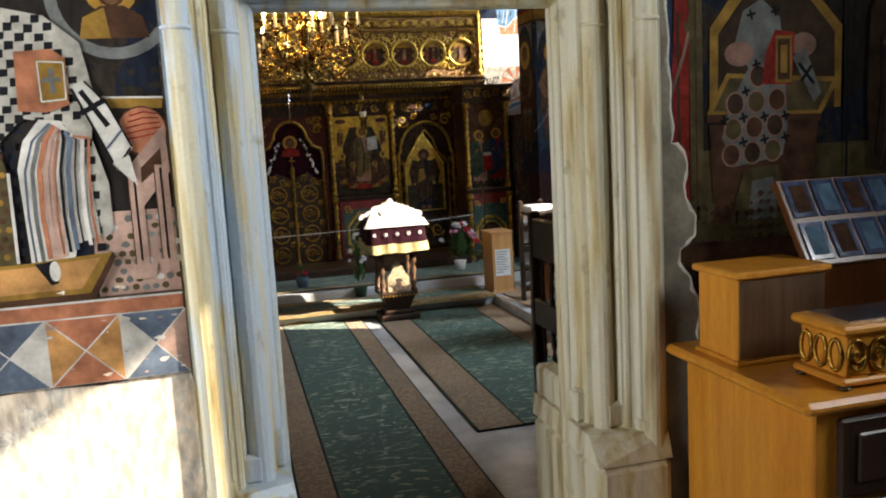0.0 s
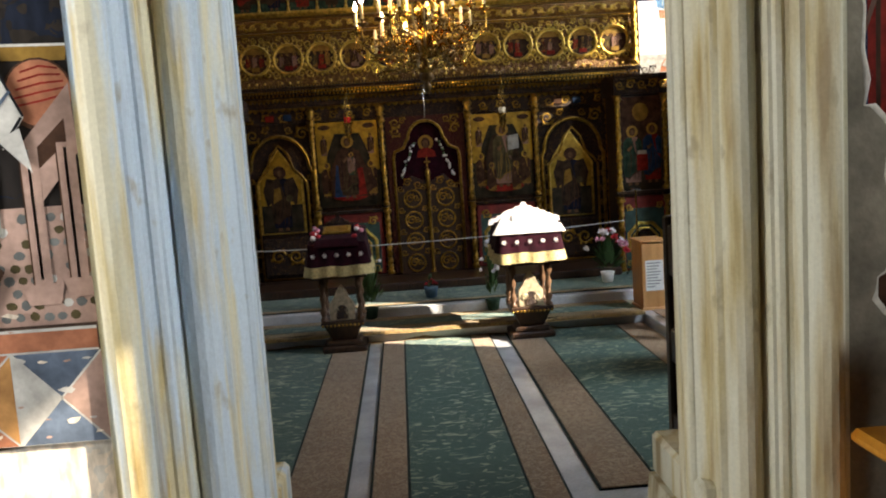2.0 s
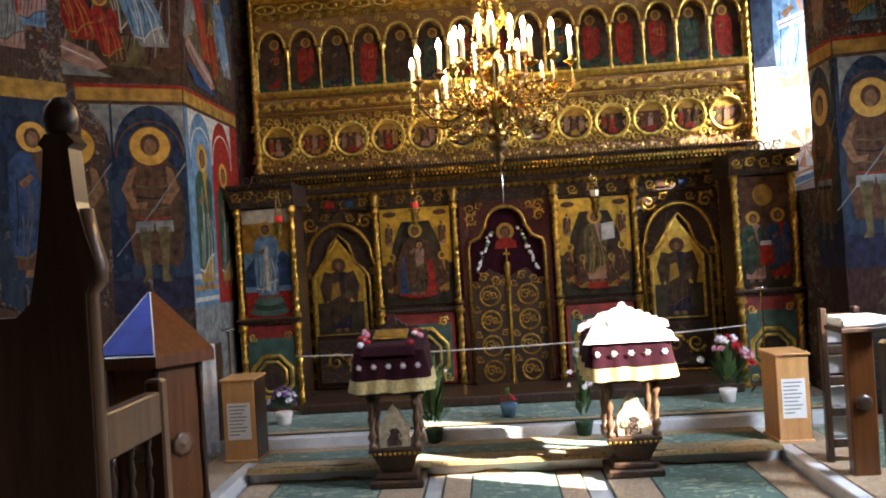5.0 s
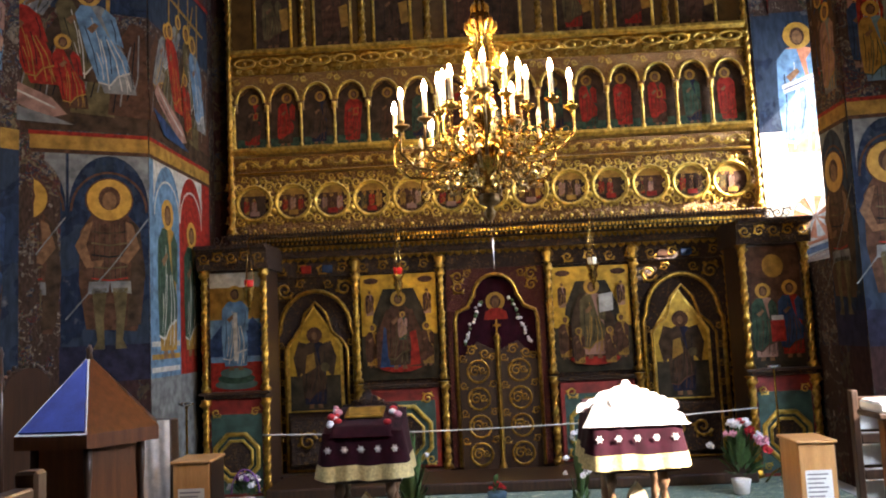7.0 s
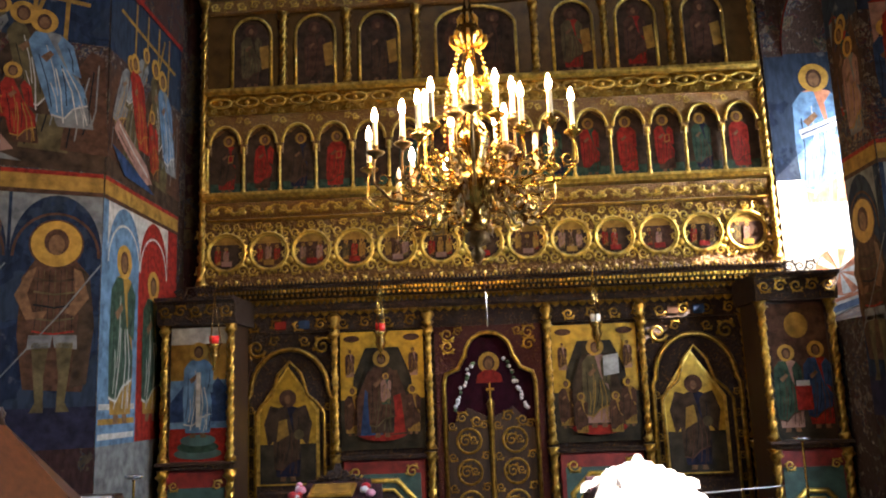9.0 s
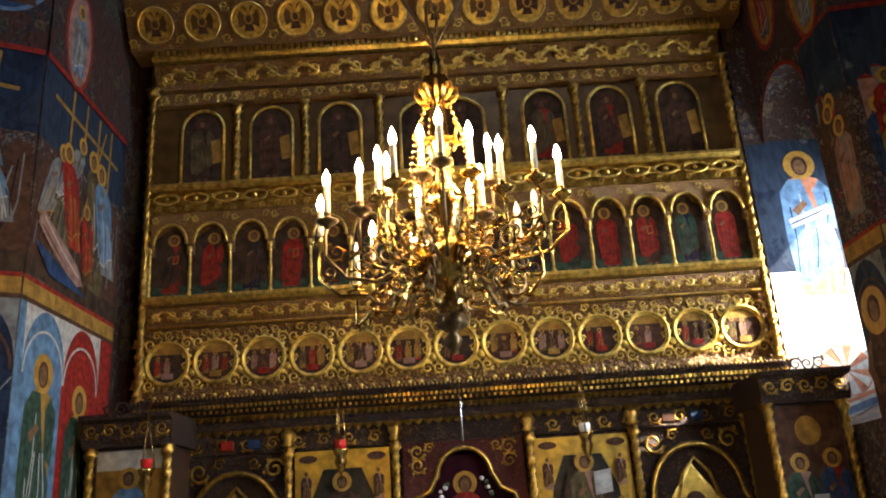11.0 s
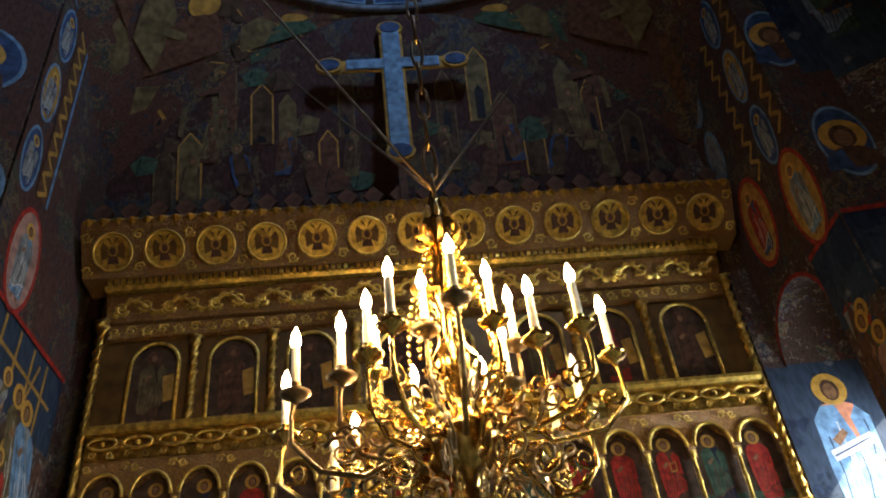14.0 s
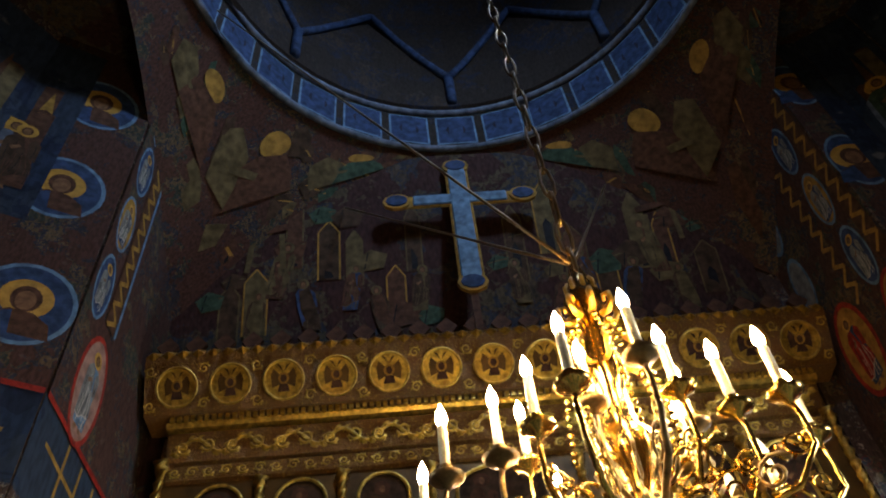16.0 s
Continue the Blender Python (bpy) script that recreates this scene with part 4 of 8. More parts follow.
def rinceau(mesh, x0, x1, y, z, h, k=0, m=None):
    """A running scroll between x0 and x1, h high."""
    n = max(2, round((x1 - x0) / (h * 1.05)))
    w = (x1 - x0) / n
    pts = []
    for i in range(n * 6 + 1):
        t = i / 6
        pts.append((x0 + w * t, y, z - h * 0.30 * math.cos(math.pi * t)))
    mesh.tube(pts, h * 0.085, k, 5, m, 0.8)
    for i in range(n):
        scroll(mesh, x0 + w * (i + 0.5), y - 0.004, z + (0.05 if i % 2 else -0.05) * h, h * 0.62, k, 1 if i % 2 else -1, m, math.pi * (i % 2), 0.13)
        for q in (-0.32, 0.32):
            a, e = x0 + w * (i + 0.5 + q), 1 if (i + (q > 0)) % 2 else -1
            mesh.add([(a - w * 0.16, y, z + e * h * 0.10), (a, y - h * 0.12, z + e * h * 0.26), (a + w * 0.17, y, z + e * h * 0.44), (a + w * 0.02, y, z + e * h * 0.46), (a - w * 0.13, y, z + e * h * 0.36)], [(0, 1, 4), (1, 3, 4), (1, 2, 3)], k, m)


def dentils(mesh, x0, x1, y, z, pitch, size, k=0, depth=0.02):
    n = int((x1 - x0) / pitch)
    for i in range(n):
        x = x0 + (i + 0.5) * (x1 - x0) / n
        mesh.box((x - size / 2, y - depth, z), (x + size / 2, y, z + size * 1.3), k)


def leaves(mesh, x0, x1, y, z, pitch, h, k=0):
    """A row of pointed overlapping leaves that lean forward."""
    n = int((x1 - x0) / pitch)
    w = (x1 - x0) / n
    for i in range(n):
        x = x0 + (i + 0.5) * w
        mesh.add([(x - w * 0.5, y, z + h), (x + w * 0.5, y, z + h), (x + w * 0.42, y - h * 0.35, z + h * 0.45), (x, y - h * 0.25, z), (x - w * 0.42, y - h * 0.35, z + h * 0.45), (x, y - h * 0.62, z + h * 0.62)],
                 [(0, 5, 4), (0, 1, 5), (1, 2, 5), (5, 2, 3), (5, 3, 4)], k)


def twisted(x, y, z0, z1, r, mat, k=0):
    n = 26
    prof = [(r * 1.5, 0), (r * 1.5, r), (r * 1.1, r * 1.4), (r, r * 2)] + [(r * (1 + 0.1 * math.sin(i * 0.9)), r * 2 + (z1 - z0 - r * 4.5) * i / n) for i in range(1, n)] + [(r * 1.1, z1 - z0 - r * 2.4), (r * 1.6, z1 - z0 - r * 1.6), (r * 1.35, z1 - z0 - r), (r * 1.7, z1 - z0)]
    return Mesh(mat).lathe(prof, (x, y, z0), 0, 12, twist=26.0 * 0.05 / r * 0.6, lobes=3, lobe=0.22)


# ---------------------------------------------------------------- the icon screen

screen = thing("iconostasis", (0, 0, 0.195), "towering gilded carved wooden icon screen with rows of painted icons", "icon screen")
W = 2.42
rnd = random.Random(7)

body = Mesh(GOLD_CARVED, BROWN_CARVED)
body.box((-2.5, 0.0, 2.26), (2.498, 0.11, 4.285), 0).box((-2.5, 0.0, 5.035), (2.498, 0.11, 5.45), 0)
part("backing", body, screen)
part("niche_backing", Mesh(AMBER).box((-2.5, 0.0, 4.287), (2.498, 0.11, 5.033)), screen, "smooth amber gilt ground")
for bx0, bx1, by in ((-2.12, -0.47, 0.012), (0.45, 2.14, 0.012), (-0.47, 0.45, 0.06)):
    part("lower_backing", Mesh(BROWN_CARVED).box((bx0, by, 0.196), (bx1, 0.11, 2.258)), screen)
for bx0, bx1 in ((-2.14, -0.5), (0.46, 2.16)):
    part("plinth", Mesh(DARK_WOOD).box((bx0, -0.16, 0.196), (bx1, 0.01, 0.30), bevel=0.012), screen)

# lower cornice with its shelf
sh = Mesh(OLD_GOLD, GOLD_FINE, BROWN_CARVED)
sh.run([(0, 2.36), (-0.08, 2.365), (-0.10, 2.385), (-0.13, 2.39), (-0.14, 2.415), (-0.18, 2.42), (-0.19, 2.45), (-0.235, 2.455), (-0.24, 2.48), (-0.26, 2.485), (-0.26, 2.505), (0, 2.505)], -2.44, 2.44, 2)
dentils(sh, -2.43, 2.43, -0.19, 2.423, 0.034, 0.018, 0, 0.035)
dentils(sh, -2.43, 2.43, -0.14, 2.392, 0.045, 0.016, 0, 0.02)
for i in range(150):
    sh.ball((-2.42 + 4.84 * i / 149, -0.262, 2.494), 0.010, 0, 5, 4)
leaves(sh, -2.43, 2.43, -0.10, 2.325, 0.05, 0.05, 0)
sh.run([(0, 2.262), (-0.05, 2.262), (-0.07, 2.29), (-0.07, 2.335), (0, 2.36)], -2.44, 2.44, 2)
part("cornice", sh, screen, "gilt cornice shelf with dentils")
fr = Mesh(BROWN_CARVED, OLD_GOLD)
fr.box((-2.12, -0.035, 2.10), (2.14, 0.012, 2.258), 0)
leaves(fr, -2.1, 2.1, -0.05, 2.225, 0.075, 0.05, 1)
for i in range(22):
    x = -2.0 + i * 4.0 / 21
    if abs(x) > 0.55:
        scroll(fr, x, -0.042, 2.165, 0.10, 1, 1 if i % 2 else -1)
part("frieze", fr, screen)
for x0, x1, c in ((-1.82, -1.72, P_RED), (-1.62, -1.52, P_BLUE), (1.48, 1.58, P_BROWN), (1.70, 1.80, P_BLUE)):
    part("painted_tile", Mesh(c, OLD_GOLD).box((x0, -0.05, 2.125), (x1, -0.036, 2.20), 0, bevel=0.006), screen)

# icons of the lowest row
def icon(x0, x1, z0, z1, seed, arched=False):
    r = random.Random(seed)
    p = Painting(front(0, -0.012, 0))
    cx, w, h = (x0 + x1) / 2, x1 - x0, z1 - z0
    if arched:
        out = [(x0, z0), (x1, z0), (x1, z0 + h * 0.62), (x1 - w * 0.08, z0 + h * 0.68), (x1 - w * 0.2, z0 + h * 0.78), (cx + w * 0.1, z0 + h * 0.92), (cx, z1), (cx - w * 0.1, z0 + h * 0.92), (x0 + w * 0.2, z0 + h * 0.78), (x0 + w * 0.08, z0 + h * 0.68), (x0, z0 + h * 0.62)]
        p.shape([(cx + (x - cx) * 1.12, z0 + (z - z0) * 1.04 - 0.012) for x, z in out], GOLD)
        p.shape(out, ICON_GOLD)
        p.rect(x0, z0, x1, z0 + h * 0.34, ICON_DARK)
        p.saint(cx, z0 + 0.02, h * 0.80, P_NIGHT, P_UMBER, P_BROWN, halo=P_BROWN, wings=P_UMBER)
        p.shape([(cx - w * 0.2, z0 + h * 0.36), (cx + w * 0.02, z0 + h * 0.42), (cx - w * 0.02, z0 + h * 0.56), (cx - w * 0.16, z0 + h * 0.54)], P_OCHRE)
        p.shape(ellipse(cx + w * 0.2, z0 + h * 0.42, w * 0.09, w * 0.09, 14), P_OLIVE)
    else:
        p.rect(x0, z0, x1, z1, ICON_GOLD)
        p.rect(x0, z0, x1, z0 + h * 0.42, ICON_DARK)
        p.shape([(cx - w * 0.42, z0 + h * 0.2), (cx + w * 0.42, z0 + h * 0.2), (cx + w * 0.34, z0 + h * 0.62), (cx + w * 0.2, z0 + h * 0.86), (cx - w * 0.2, z0 + h * 0.86), (cx - w * 0.34, z0 + h * 0.62)], ICON_DARK)
        for s in (-1, 1):
            p.shape(ellipse(cx + s * w * 0.36, z1 - h * 0.06, w * 0.10, h * 0.03, 12), P_BROWN, s > 0)
            p.saint(cx + s * w * 0.36, z0 + h * 0.12, h * 0.42, P_OCHRE, P_BROWN, P_BROWN, halo=ICON_GOLD)
            p.saint(cx + s * w * 0.38, z0 + h * 0.60, h * 0.26, P_ROSE, P_BROWN, feet=False, halo=ICON_GOLD)
        if seed % 2:
            p.shape(ellipse(cx, z0 + h * 0.14, w * 0.3, h * 0.07, 16), P_RED)
            p.shape([(cx - w * 0.30, z0 + h * 0.12), (cx + w * 0.30, z0 + h * 0.12), (cx + w * 0.30, z0 + h * 0.42), (cx + w * 0.18, z0 + h * 0.66), (cx - w * 0.16, z0 + h * 0.66), (cx - w * 0.30, z0 + h * 0.42)], P_BROWN)
            p.shape([(cx - w * 0.26, z0 + h * 0.12), (cx, z0 + h * 0.12), (cx - w * 0.02, z0 + h * 0.4), (cx - w * 0.2, z0 + h * 0.5)], P_BLUE).shape([(cx + w * 0.02, z0 + h * 0.12), (cx + w * 0.27, z0 + h * 0.14), (cx + w * 0.22, z0 + h * 0.46), (cx, z0 + h * 0.42)], P_RED, True)
            p.saint(cx, z0 + h * 0.1, h * 0.74, P_UMBER, P_BROWN, P_OLIVE)
            p.saint(cx + w * 0.05, z0 + h * 0.36, h * 0.28, P_GREEN, P_ROSE, feet=False)
        else:
            p.shape(ellipse(cx, z0 + h * 0.12, w * 0.32, h * 0.06, 16), P_RED)
            p.shape([(cx - w * 0.30, z0 + h * 0.14), (cx + w * 0.30, z0 + h * 0.14), (cx + w * 0.26, z0 + h * 0.5), (cx + w * 0.16, z0 + h * 0.74), (cx - w * 0.16, z0 + h * 0.74), (cx - w * 0.28, z0 + h * 0.5)], P_UMBER)
            p.saint(cx, z0 + h * 0.12, h * 0.76, P_ROSE, P_OLIVE, P_OCHRE)
            for q in (-1, 1):
                p.saint(cx + q * w * 0.2, z0 + h * 0.06, h * 0.36, P_OCHRE, P_BROWN, P_UMBER, halo=P_OCHRE, feet=False)
            p.shape([(cx + w * 0.08, z0 + h * 0.55), (cx + w * 0.26, z0 + h * 0.57), (cx + w * 0.26, z0 + h * 0.74), (cx + w * 0.08, z0 + h * 0.72)], P_WHITE)
    return p


for x0, x1, z0, z1, seed, arched, text in ((-1.27, -0.565, 1.11, 2.085, 1, False, "gold ground icon with an enthroned robed figure"), (0.51, 1.215, 1.11, 2.07, 2, False, "gold ground icon with a seated robed figure"), (-1.95, -1.48, 0.86, 1.80, 3, True, "arched icon of a winged figure on gold"), (1.415, 1.885, 0.84, 1.80, 4, True, "arched icon of a winged figure on gold")):
    icon(x0, x1, z0, z1, seed, arched).put("icon", screen, text)

# side doors: arched carved surrounds
for cx in (-1.70, 1.68):
    d = Mesh(BROWN_CARVED, OLD_GOLD)
    d.tube([(x, -0.03, z) for x, z in [(cx - 0.36, 0.30), (cx - 0.36, 1.55)] + arc(cx, 1.60, 0.33, 180, 0, 14, 0.36) + [(cx + 0.36, 1.55), (cx + 0.36, 0.30)]], 0.022, 1, 6)
    d.tube([(x, -0.02, z) for x, z in [(cx - 0.29, 0.32), (cx - 0.29, 1.42)] + [(cx - 0.24, 1.50), (cx - 0.15, 1.58), (cx - 0.1, 1.75), (cx, 1.86), (cx + 0.1, 1.75), (cx + 0.15, 1.58), (cx + 0.24, 1.50)] + [(cx + 0.29, 1.42), (cx + 0.29, 0.32), (cx - 0.29, 0.32)]], 0.014, 1, 6)
    for s in (-1, 1):
        for i in range(7):
            scroll(d, cx + s * 0.325, -0.02, 0.45 + i * 0.17, 0.07, 1, s)
        scroll(d, cx + s * 0.28, -0.02, 1.98, 0.16, 1, s)
        scroll(d, cx + s * 0.13, -0.02, 2.03, 0.09, 1, -s)
    d.box((cx - 0.27, -0.03, 0.36), (cx + 0.27, 0.0, 0.80), 0, bevel=0.02)
    scroll(d, cx - 0.1, -0.04, 0.58, 0.18, 1, 1), scroll(d, cx + 0.1, -0.04, 0.58, 0.18, 1, -1)
    part("side_door", d, screen, "arched side door with dark carved scrolls")

# columns
col = twisted(0, 0, 1.10, 2.11, 0.028, OLD_GOLD)
first = part("column", col, screen)
first.matrix_basis = Matrix.Translation((-1.31, -0.055, 0))
for x in (-2.09, -0.52, 0.475, 1.255, 2.10):
    again(first, Matrix.Translation((x + 1.31, 0, 0)))
low = part("lower_column", twisted(0, 0, 0.30, 1.08, 0.03, OLD_GOLD), screen)
low.matrix_basis = Matrix.Translation((-1.31, -0.06, 0))
for x in (-2.09, -0.52, 0.475, 1.255, 2.10):
    again(low, Matrix.Translation((x + 1.31, 0, 0)))
capm = Mesh(OLD_GOLD)
capm.lathe([(0.02, 0), (0.05, 0.03), (0.03, 0.05), (0.055, 0.09), (0.045, 0.12), (0.02, 0.14)], (0, 0, 2.11), 0, 10, lobes=5, lobe=0.12)
cap = part("capital", capm, screen)
cap.matrix_basis = Matrix.Translation((-1.31, -0.06, 0))
for x in (-2.09, -0.52, 0.475, 1.255, 2.10):
    again(cap, Matrix.Translation((x + 1.31, 0, 0)))

# panels under the icons
def lower_panel(cx, w, z0, z1, y, parent, glass=False):
    p = Mesh(RED, TEAL, GOLD, BROWN_CARVED, GOLD_FINE)
    p.box((cx - w / 2, y - 0.03, z0), (cx + w / 2, y, z1), 0, bevel=0.008)
    h = z1 - z0
    p.box((cx - w / 2 - 0.02, y - 0.07, z1), (cx + w / 2 + 0.02, y, z1 + 0.035), 3, bevel=0.01)
    p.box((cx - w * 0.44, y - 0.038, z0 + 0.03), (cx + w * 0.44, y - 0.03, z1 - h * 0.16), 1)
    cz, r = z0 + h * 0.40, min(w, h) * 0.40
    p.tube([(cx + r * math.cos(radians(a)), y - 0.045, cz + r * math.sin(radians(a)) * 1.05) for a in range(22, 382, 45)], 0.022, 2, 6, closed=True)
    p.tube([(cx + r * 0.72 * math.cos(radians(a)), y - 0.045, cz + r * 0.76 * math.sin(radians(a))) for a in range(22, 382, 45)], 0.014, 2, 6, closed=True)
    q = [(cx + r * 0.68 * math.cos(radians(a)), cz + r * 0.7 * math.sin(radians(a))) for a in range(22, 382, 45)]
    p.prism(q, y - 0.044, y - 0.036, 3)
    for s in (-1, 1):
        scroll(p, cx + s * w * 0.34, y - 0.05, z1 - h * 0.14, w * 0.16, 2, s)
        scroll(p, cx + s * w * 0.36, y - 0.05, z0 + h * 0.1, w * 0.14, 2, -s)
    return part("lower_panel", p, parent, "red and teal panel with gilt octagon")


lower_panel(-0.915, 0.68, 0.31, 1.03, 0.0, screen)
lower_panel(0.865, 0.68, 0.31, 1.03, 0.0, screen)

# royal doors
hood = Mesh(RED_CARVED, OLD_GOLD, RED)
outer = [(-0.47, 0.30), (-0.47, 2.10), (0.43, 2.10), (0.43, 0.30)]
inner = [(0.36, 0.30), (0.36, 1.62), (0.34, 1.70), (0.24, 1.74), (0.20, 1.82)] + arc(-0.02, 1.84, 0.20, 0, 180, 10) + [(-0.24, 1.82), (-0.28, 1.74), (-0.38, 1.70), (-0.40, 1.62), (-0.40, 0.30)]
ring = outer + inner
hood.prism(ring, -0.02, 0.058, 0)
hood.tube([(x, -0.03, z) for x, z in inner], 0.018, 1, 6)
for s in (-1, 1):
    for z in (1.93, 2.03):
        scroll(hood, -0.02 + s * 0.34, -0.026, z, 0.12, 1, s)
    scroll(hood, -0.02 + s * 0.25, -0.026, 2.05, 0.08, 1, -s)
part("door_hood", hood, screen, "trefoil arch with a gilt edge")
for s in (-1, 1):
    leaf = Mesh(DARK_WOOD, GOLD, RED, OLD_GOLD)
    cx = -0.02 + s * 0.19
    leaf.prism([(cx - 0.185, 0.22), (cx + 0.185, 0.22), (cx + 0.185, 1.33 if s < 0 else 1.22), (cx, 1.42), (cx - 0.185, 1.22 if s < 0 else 1.33)], 0.02, 0.05, 0)
    for i in range(4):
        z = 0.40 + i * 0.25
        leaf.tube([(cx + 0.10 * math.cos(radians(a)), 0.012, z + 0.10 * math.sin(radians(a))) for a in range(0, 360, 24)], 0.011, 3, 5, closed=True)
        scroll(leaf, cx - 0.03, 0.012, z, 0.11, 3, 1), scroll(leaf, cx + 0.04, 0.010, z + 0.01, 0.07, 3, -1)
        for q in (-1, 1):
            scroll(leaf, cx + q * 0.135, 0.012, z + 0.125, 0.075, 3, q)
    scroll(leaf, cx - 0.05, 0.012, 1.34, 0.1, 3, 1), scroll(leaf, cx + 0.07, 0.012, 1.31, 0.1, 3, -1)
    part("royal_door", leaf, screen, "openwork carved door leaf with gilt scrolls")
post = Mesh(OLD_GOLD)
post.lathe([(0.03, 0), (0.03, 0.04), (0.016, 0.08), (0.02, 0.4), (0.016, 0.8), (0.022, 1.15), (0.03, 1.2), (0.012, 1.24)], (-0.02, 0.0, 0.25), 0, 10, lobes=4, lobe=0.15)
post.box((-0.026, -0.008, 1.48), (-0.014, 0.004, 1.62)).box((-0.055, -0.008, 1.555), (0.015, 0.004, 1.575))
part("door_post", post, screen, "slim gilt centre post topped by a cross")
p = Painting(front(0, 0.052, 0))
p.shape([(x, z) for x, z in inner], VELVET)
p.rect(-0.40, 1.15, 0.36, 1.62, VELVET)
p.bust(-0.02, 1.62, 0.27, P_RED, P_RED)
p.put("curtain_icon", screen, "dark red curtain with a small haloed bust")
r2 = random.Random(3)
for i in range(34):
    t = i / 33
    s = -1 if i % 2 else 1
    x = -0.02 + s * (0.12 + 0.17 * t + 0.03 * r2.random())
    z = 1.80 - 0.42 * t + 0.03 * r2.random()
    part("wreath_flower", Mesh(LACE if r2.random() < 0.7 else LEAF).ball((x, 0.03 - 0.01 * r2.random(), z), 0.012 + 0.008 * r2.random(), 0, 6, 4), screen)

# medallion row
medallion = Mesh(GOLD, GOLD_FINE)
medallion.tube([(0.165 * math.cos(radians(a)), -0.022, 0.165 * math.sin(radians(a))) for a in range(0, 360, 12)], 0.013, 0, 6, closed=True)
medallion.tube([(0.150 * math.cos(radians(a)), -0.014, 0.150 * math.sin(radians(a))) for a in range(0, 360, 15)], 0.007, 0, 5, closed=True)
for a in range(0, 360, 18):
    o, t = Vector((math.cos(radians(a)), 0, math.sin(radians(a)))), Vector((-math.sin(radians(a)), 0, math.cos(radians(a))))
    c = Vector((0, -0.012, 0)) + o * 0.183
    medallion.add([c - t * 0.018, c + o * 0.020 + Vector((0, 0.008, 0)), c + t * 0.018, c - o * 0.008 + Vector((0, -0.010, 0))], [(0, 3, 1), (3, 2, 1)], 0)
mtones = [P_RED, P_BROWN, P_OLIVE, P_OCHRE, P_ROSE, P_BROWN]
for i in range(13):
    x = -2.25 + i * 4.472 / 12
    if i == 0:
        mo = part("medallion", medallion, screen)
        mo.matrix_basis = Matrix.Translation((x, 0, 2.815))
        firstm = mo
    else:
        mo = again(firstm, Matrix.Translation((i * 4.472 / 12, 0, 0)))
    p = Painting(front(x, -0.003, 2.815), lift=0.001)
    p.shape(ellipse(0, 0, 0.152, 0.152, 26), rnd.choice([P_BROWN, P_UMBER, P_BROWN]))
    p.shape([(0.148 * math.cos(radians(a)), 0.148 * math.sin(radians(a))) for a in range(30, 151, 12)], P_OCHRE)
    for j in range(rnd.choice([2, 3, 3])):
        c = rnd.sample(mtones, 2)
        p.saint(-0.075 + 0.075 * j, -0.11 + 0.02 * rnd.random(), 0.15 + 0.04 * rnd.random(), c[0], c[1], feet=False, lean=0.1 * (rnd.random() - 0.5))
    p.rect(-0.04, -0.12, 0.05, -0.075, rnd.choice([P_ROSE, P_RED, P_OCHRE]))
    p.put("medallion_painting", screen)
def repeated(name, mesh, places):
    """One carved piece, set again and again along the screen."""
    one = part(name, mesh, screen)
    one.matrix_basis = Matrix.Translation(places[0])
    for q in places[1:]:
        again(one, Matrix.Translation(Vector(q) - Vector(places[0])))


BAYS = [-2.25 - 0.186 + i * 4.472 / 12 for i in range(14)]
for side in (-1, 1):
    piece = Mesh(GOLD)
    scroll(piece, side * 0.045, 0, 0, 0.095, 0, -side)
    repeated("leaf_scroll", piece, [(x, -0.012, z) for x in BAYS if abs(x) < 2.44 for z in (2.975, 2.655)])
    piece = Mesh(GOLD)
    scroll(piece, 0, 0, 0, 0.07, 0, side)
    repeated("leaf_scroll", piece, [(x + 0.186 + q, -0.012, 3.045) for x in BAYS[:13] for q in ((-0.09,) if side > 0 else (0, 0.09))])
    piece = Mesh(GOLD)
    scroll(piece, 0, 0, 0, 0.06, 0, side)
    repeated("leaf_scroll", piece, [(x + side * 0.05, -0.012, z) for x in BAYS if abs(x) < 2.40 for z in (2.80, 2.89)])
repeated("rosette", Mesh(GOLD).lathe([(0.028, 0), (0.034, 0.008), (0.02, 0.02), (0.008, 0.028)], (0, 0, 0), 0, 8, Matrix.Rotation(radians(90), 4, "X")), [(x, -0.002, 2.74) for x in BAYS])
repeated("boss", Mesh(GOLD).ball((0, 0, 0), 0.016, 0, 6, 4), [(x + 0.186 + q, -0.012, 2.555) for x in BAYS[:13] for q in (-0.09, 0, 0.09)])

# leaf frieze and its cornice
fz = Mesh(GOLD, GOLD_FINE, OLD_GOLD)
fz.run([(0, 3.085), (-0.05, 3.09), (-0.05, 3.105), (-0.02, 3.115), (0, 3.12)], -W, W, 2)
fz.run([(0, 3.12), (-0.015, 3.125), (-0.05, 3.19), (-0.07, 3.25), (0, 3.26)], -W, W, 1)
rinceau(fz, -W + 0.02, W - 0.02, -0.055, 3.188, 0.115, 0)
fz.run([(0, 3.26), (-0.11, 3.265), (-0.14, 3.30), (-0.14, 3.325), (0, 3.335)], -W - 0.01, W + 0.01, 0)
dentils(fz, -W, W, -0.11, 3.268, 0.06, 0.022, 2, 0.012)
part("leaf_frieze", fz, screen, "gilt frieze of curling leaves")

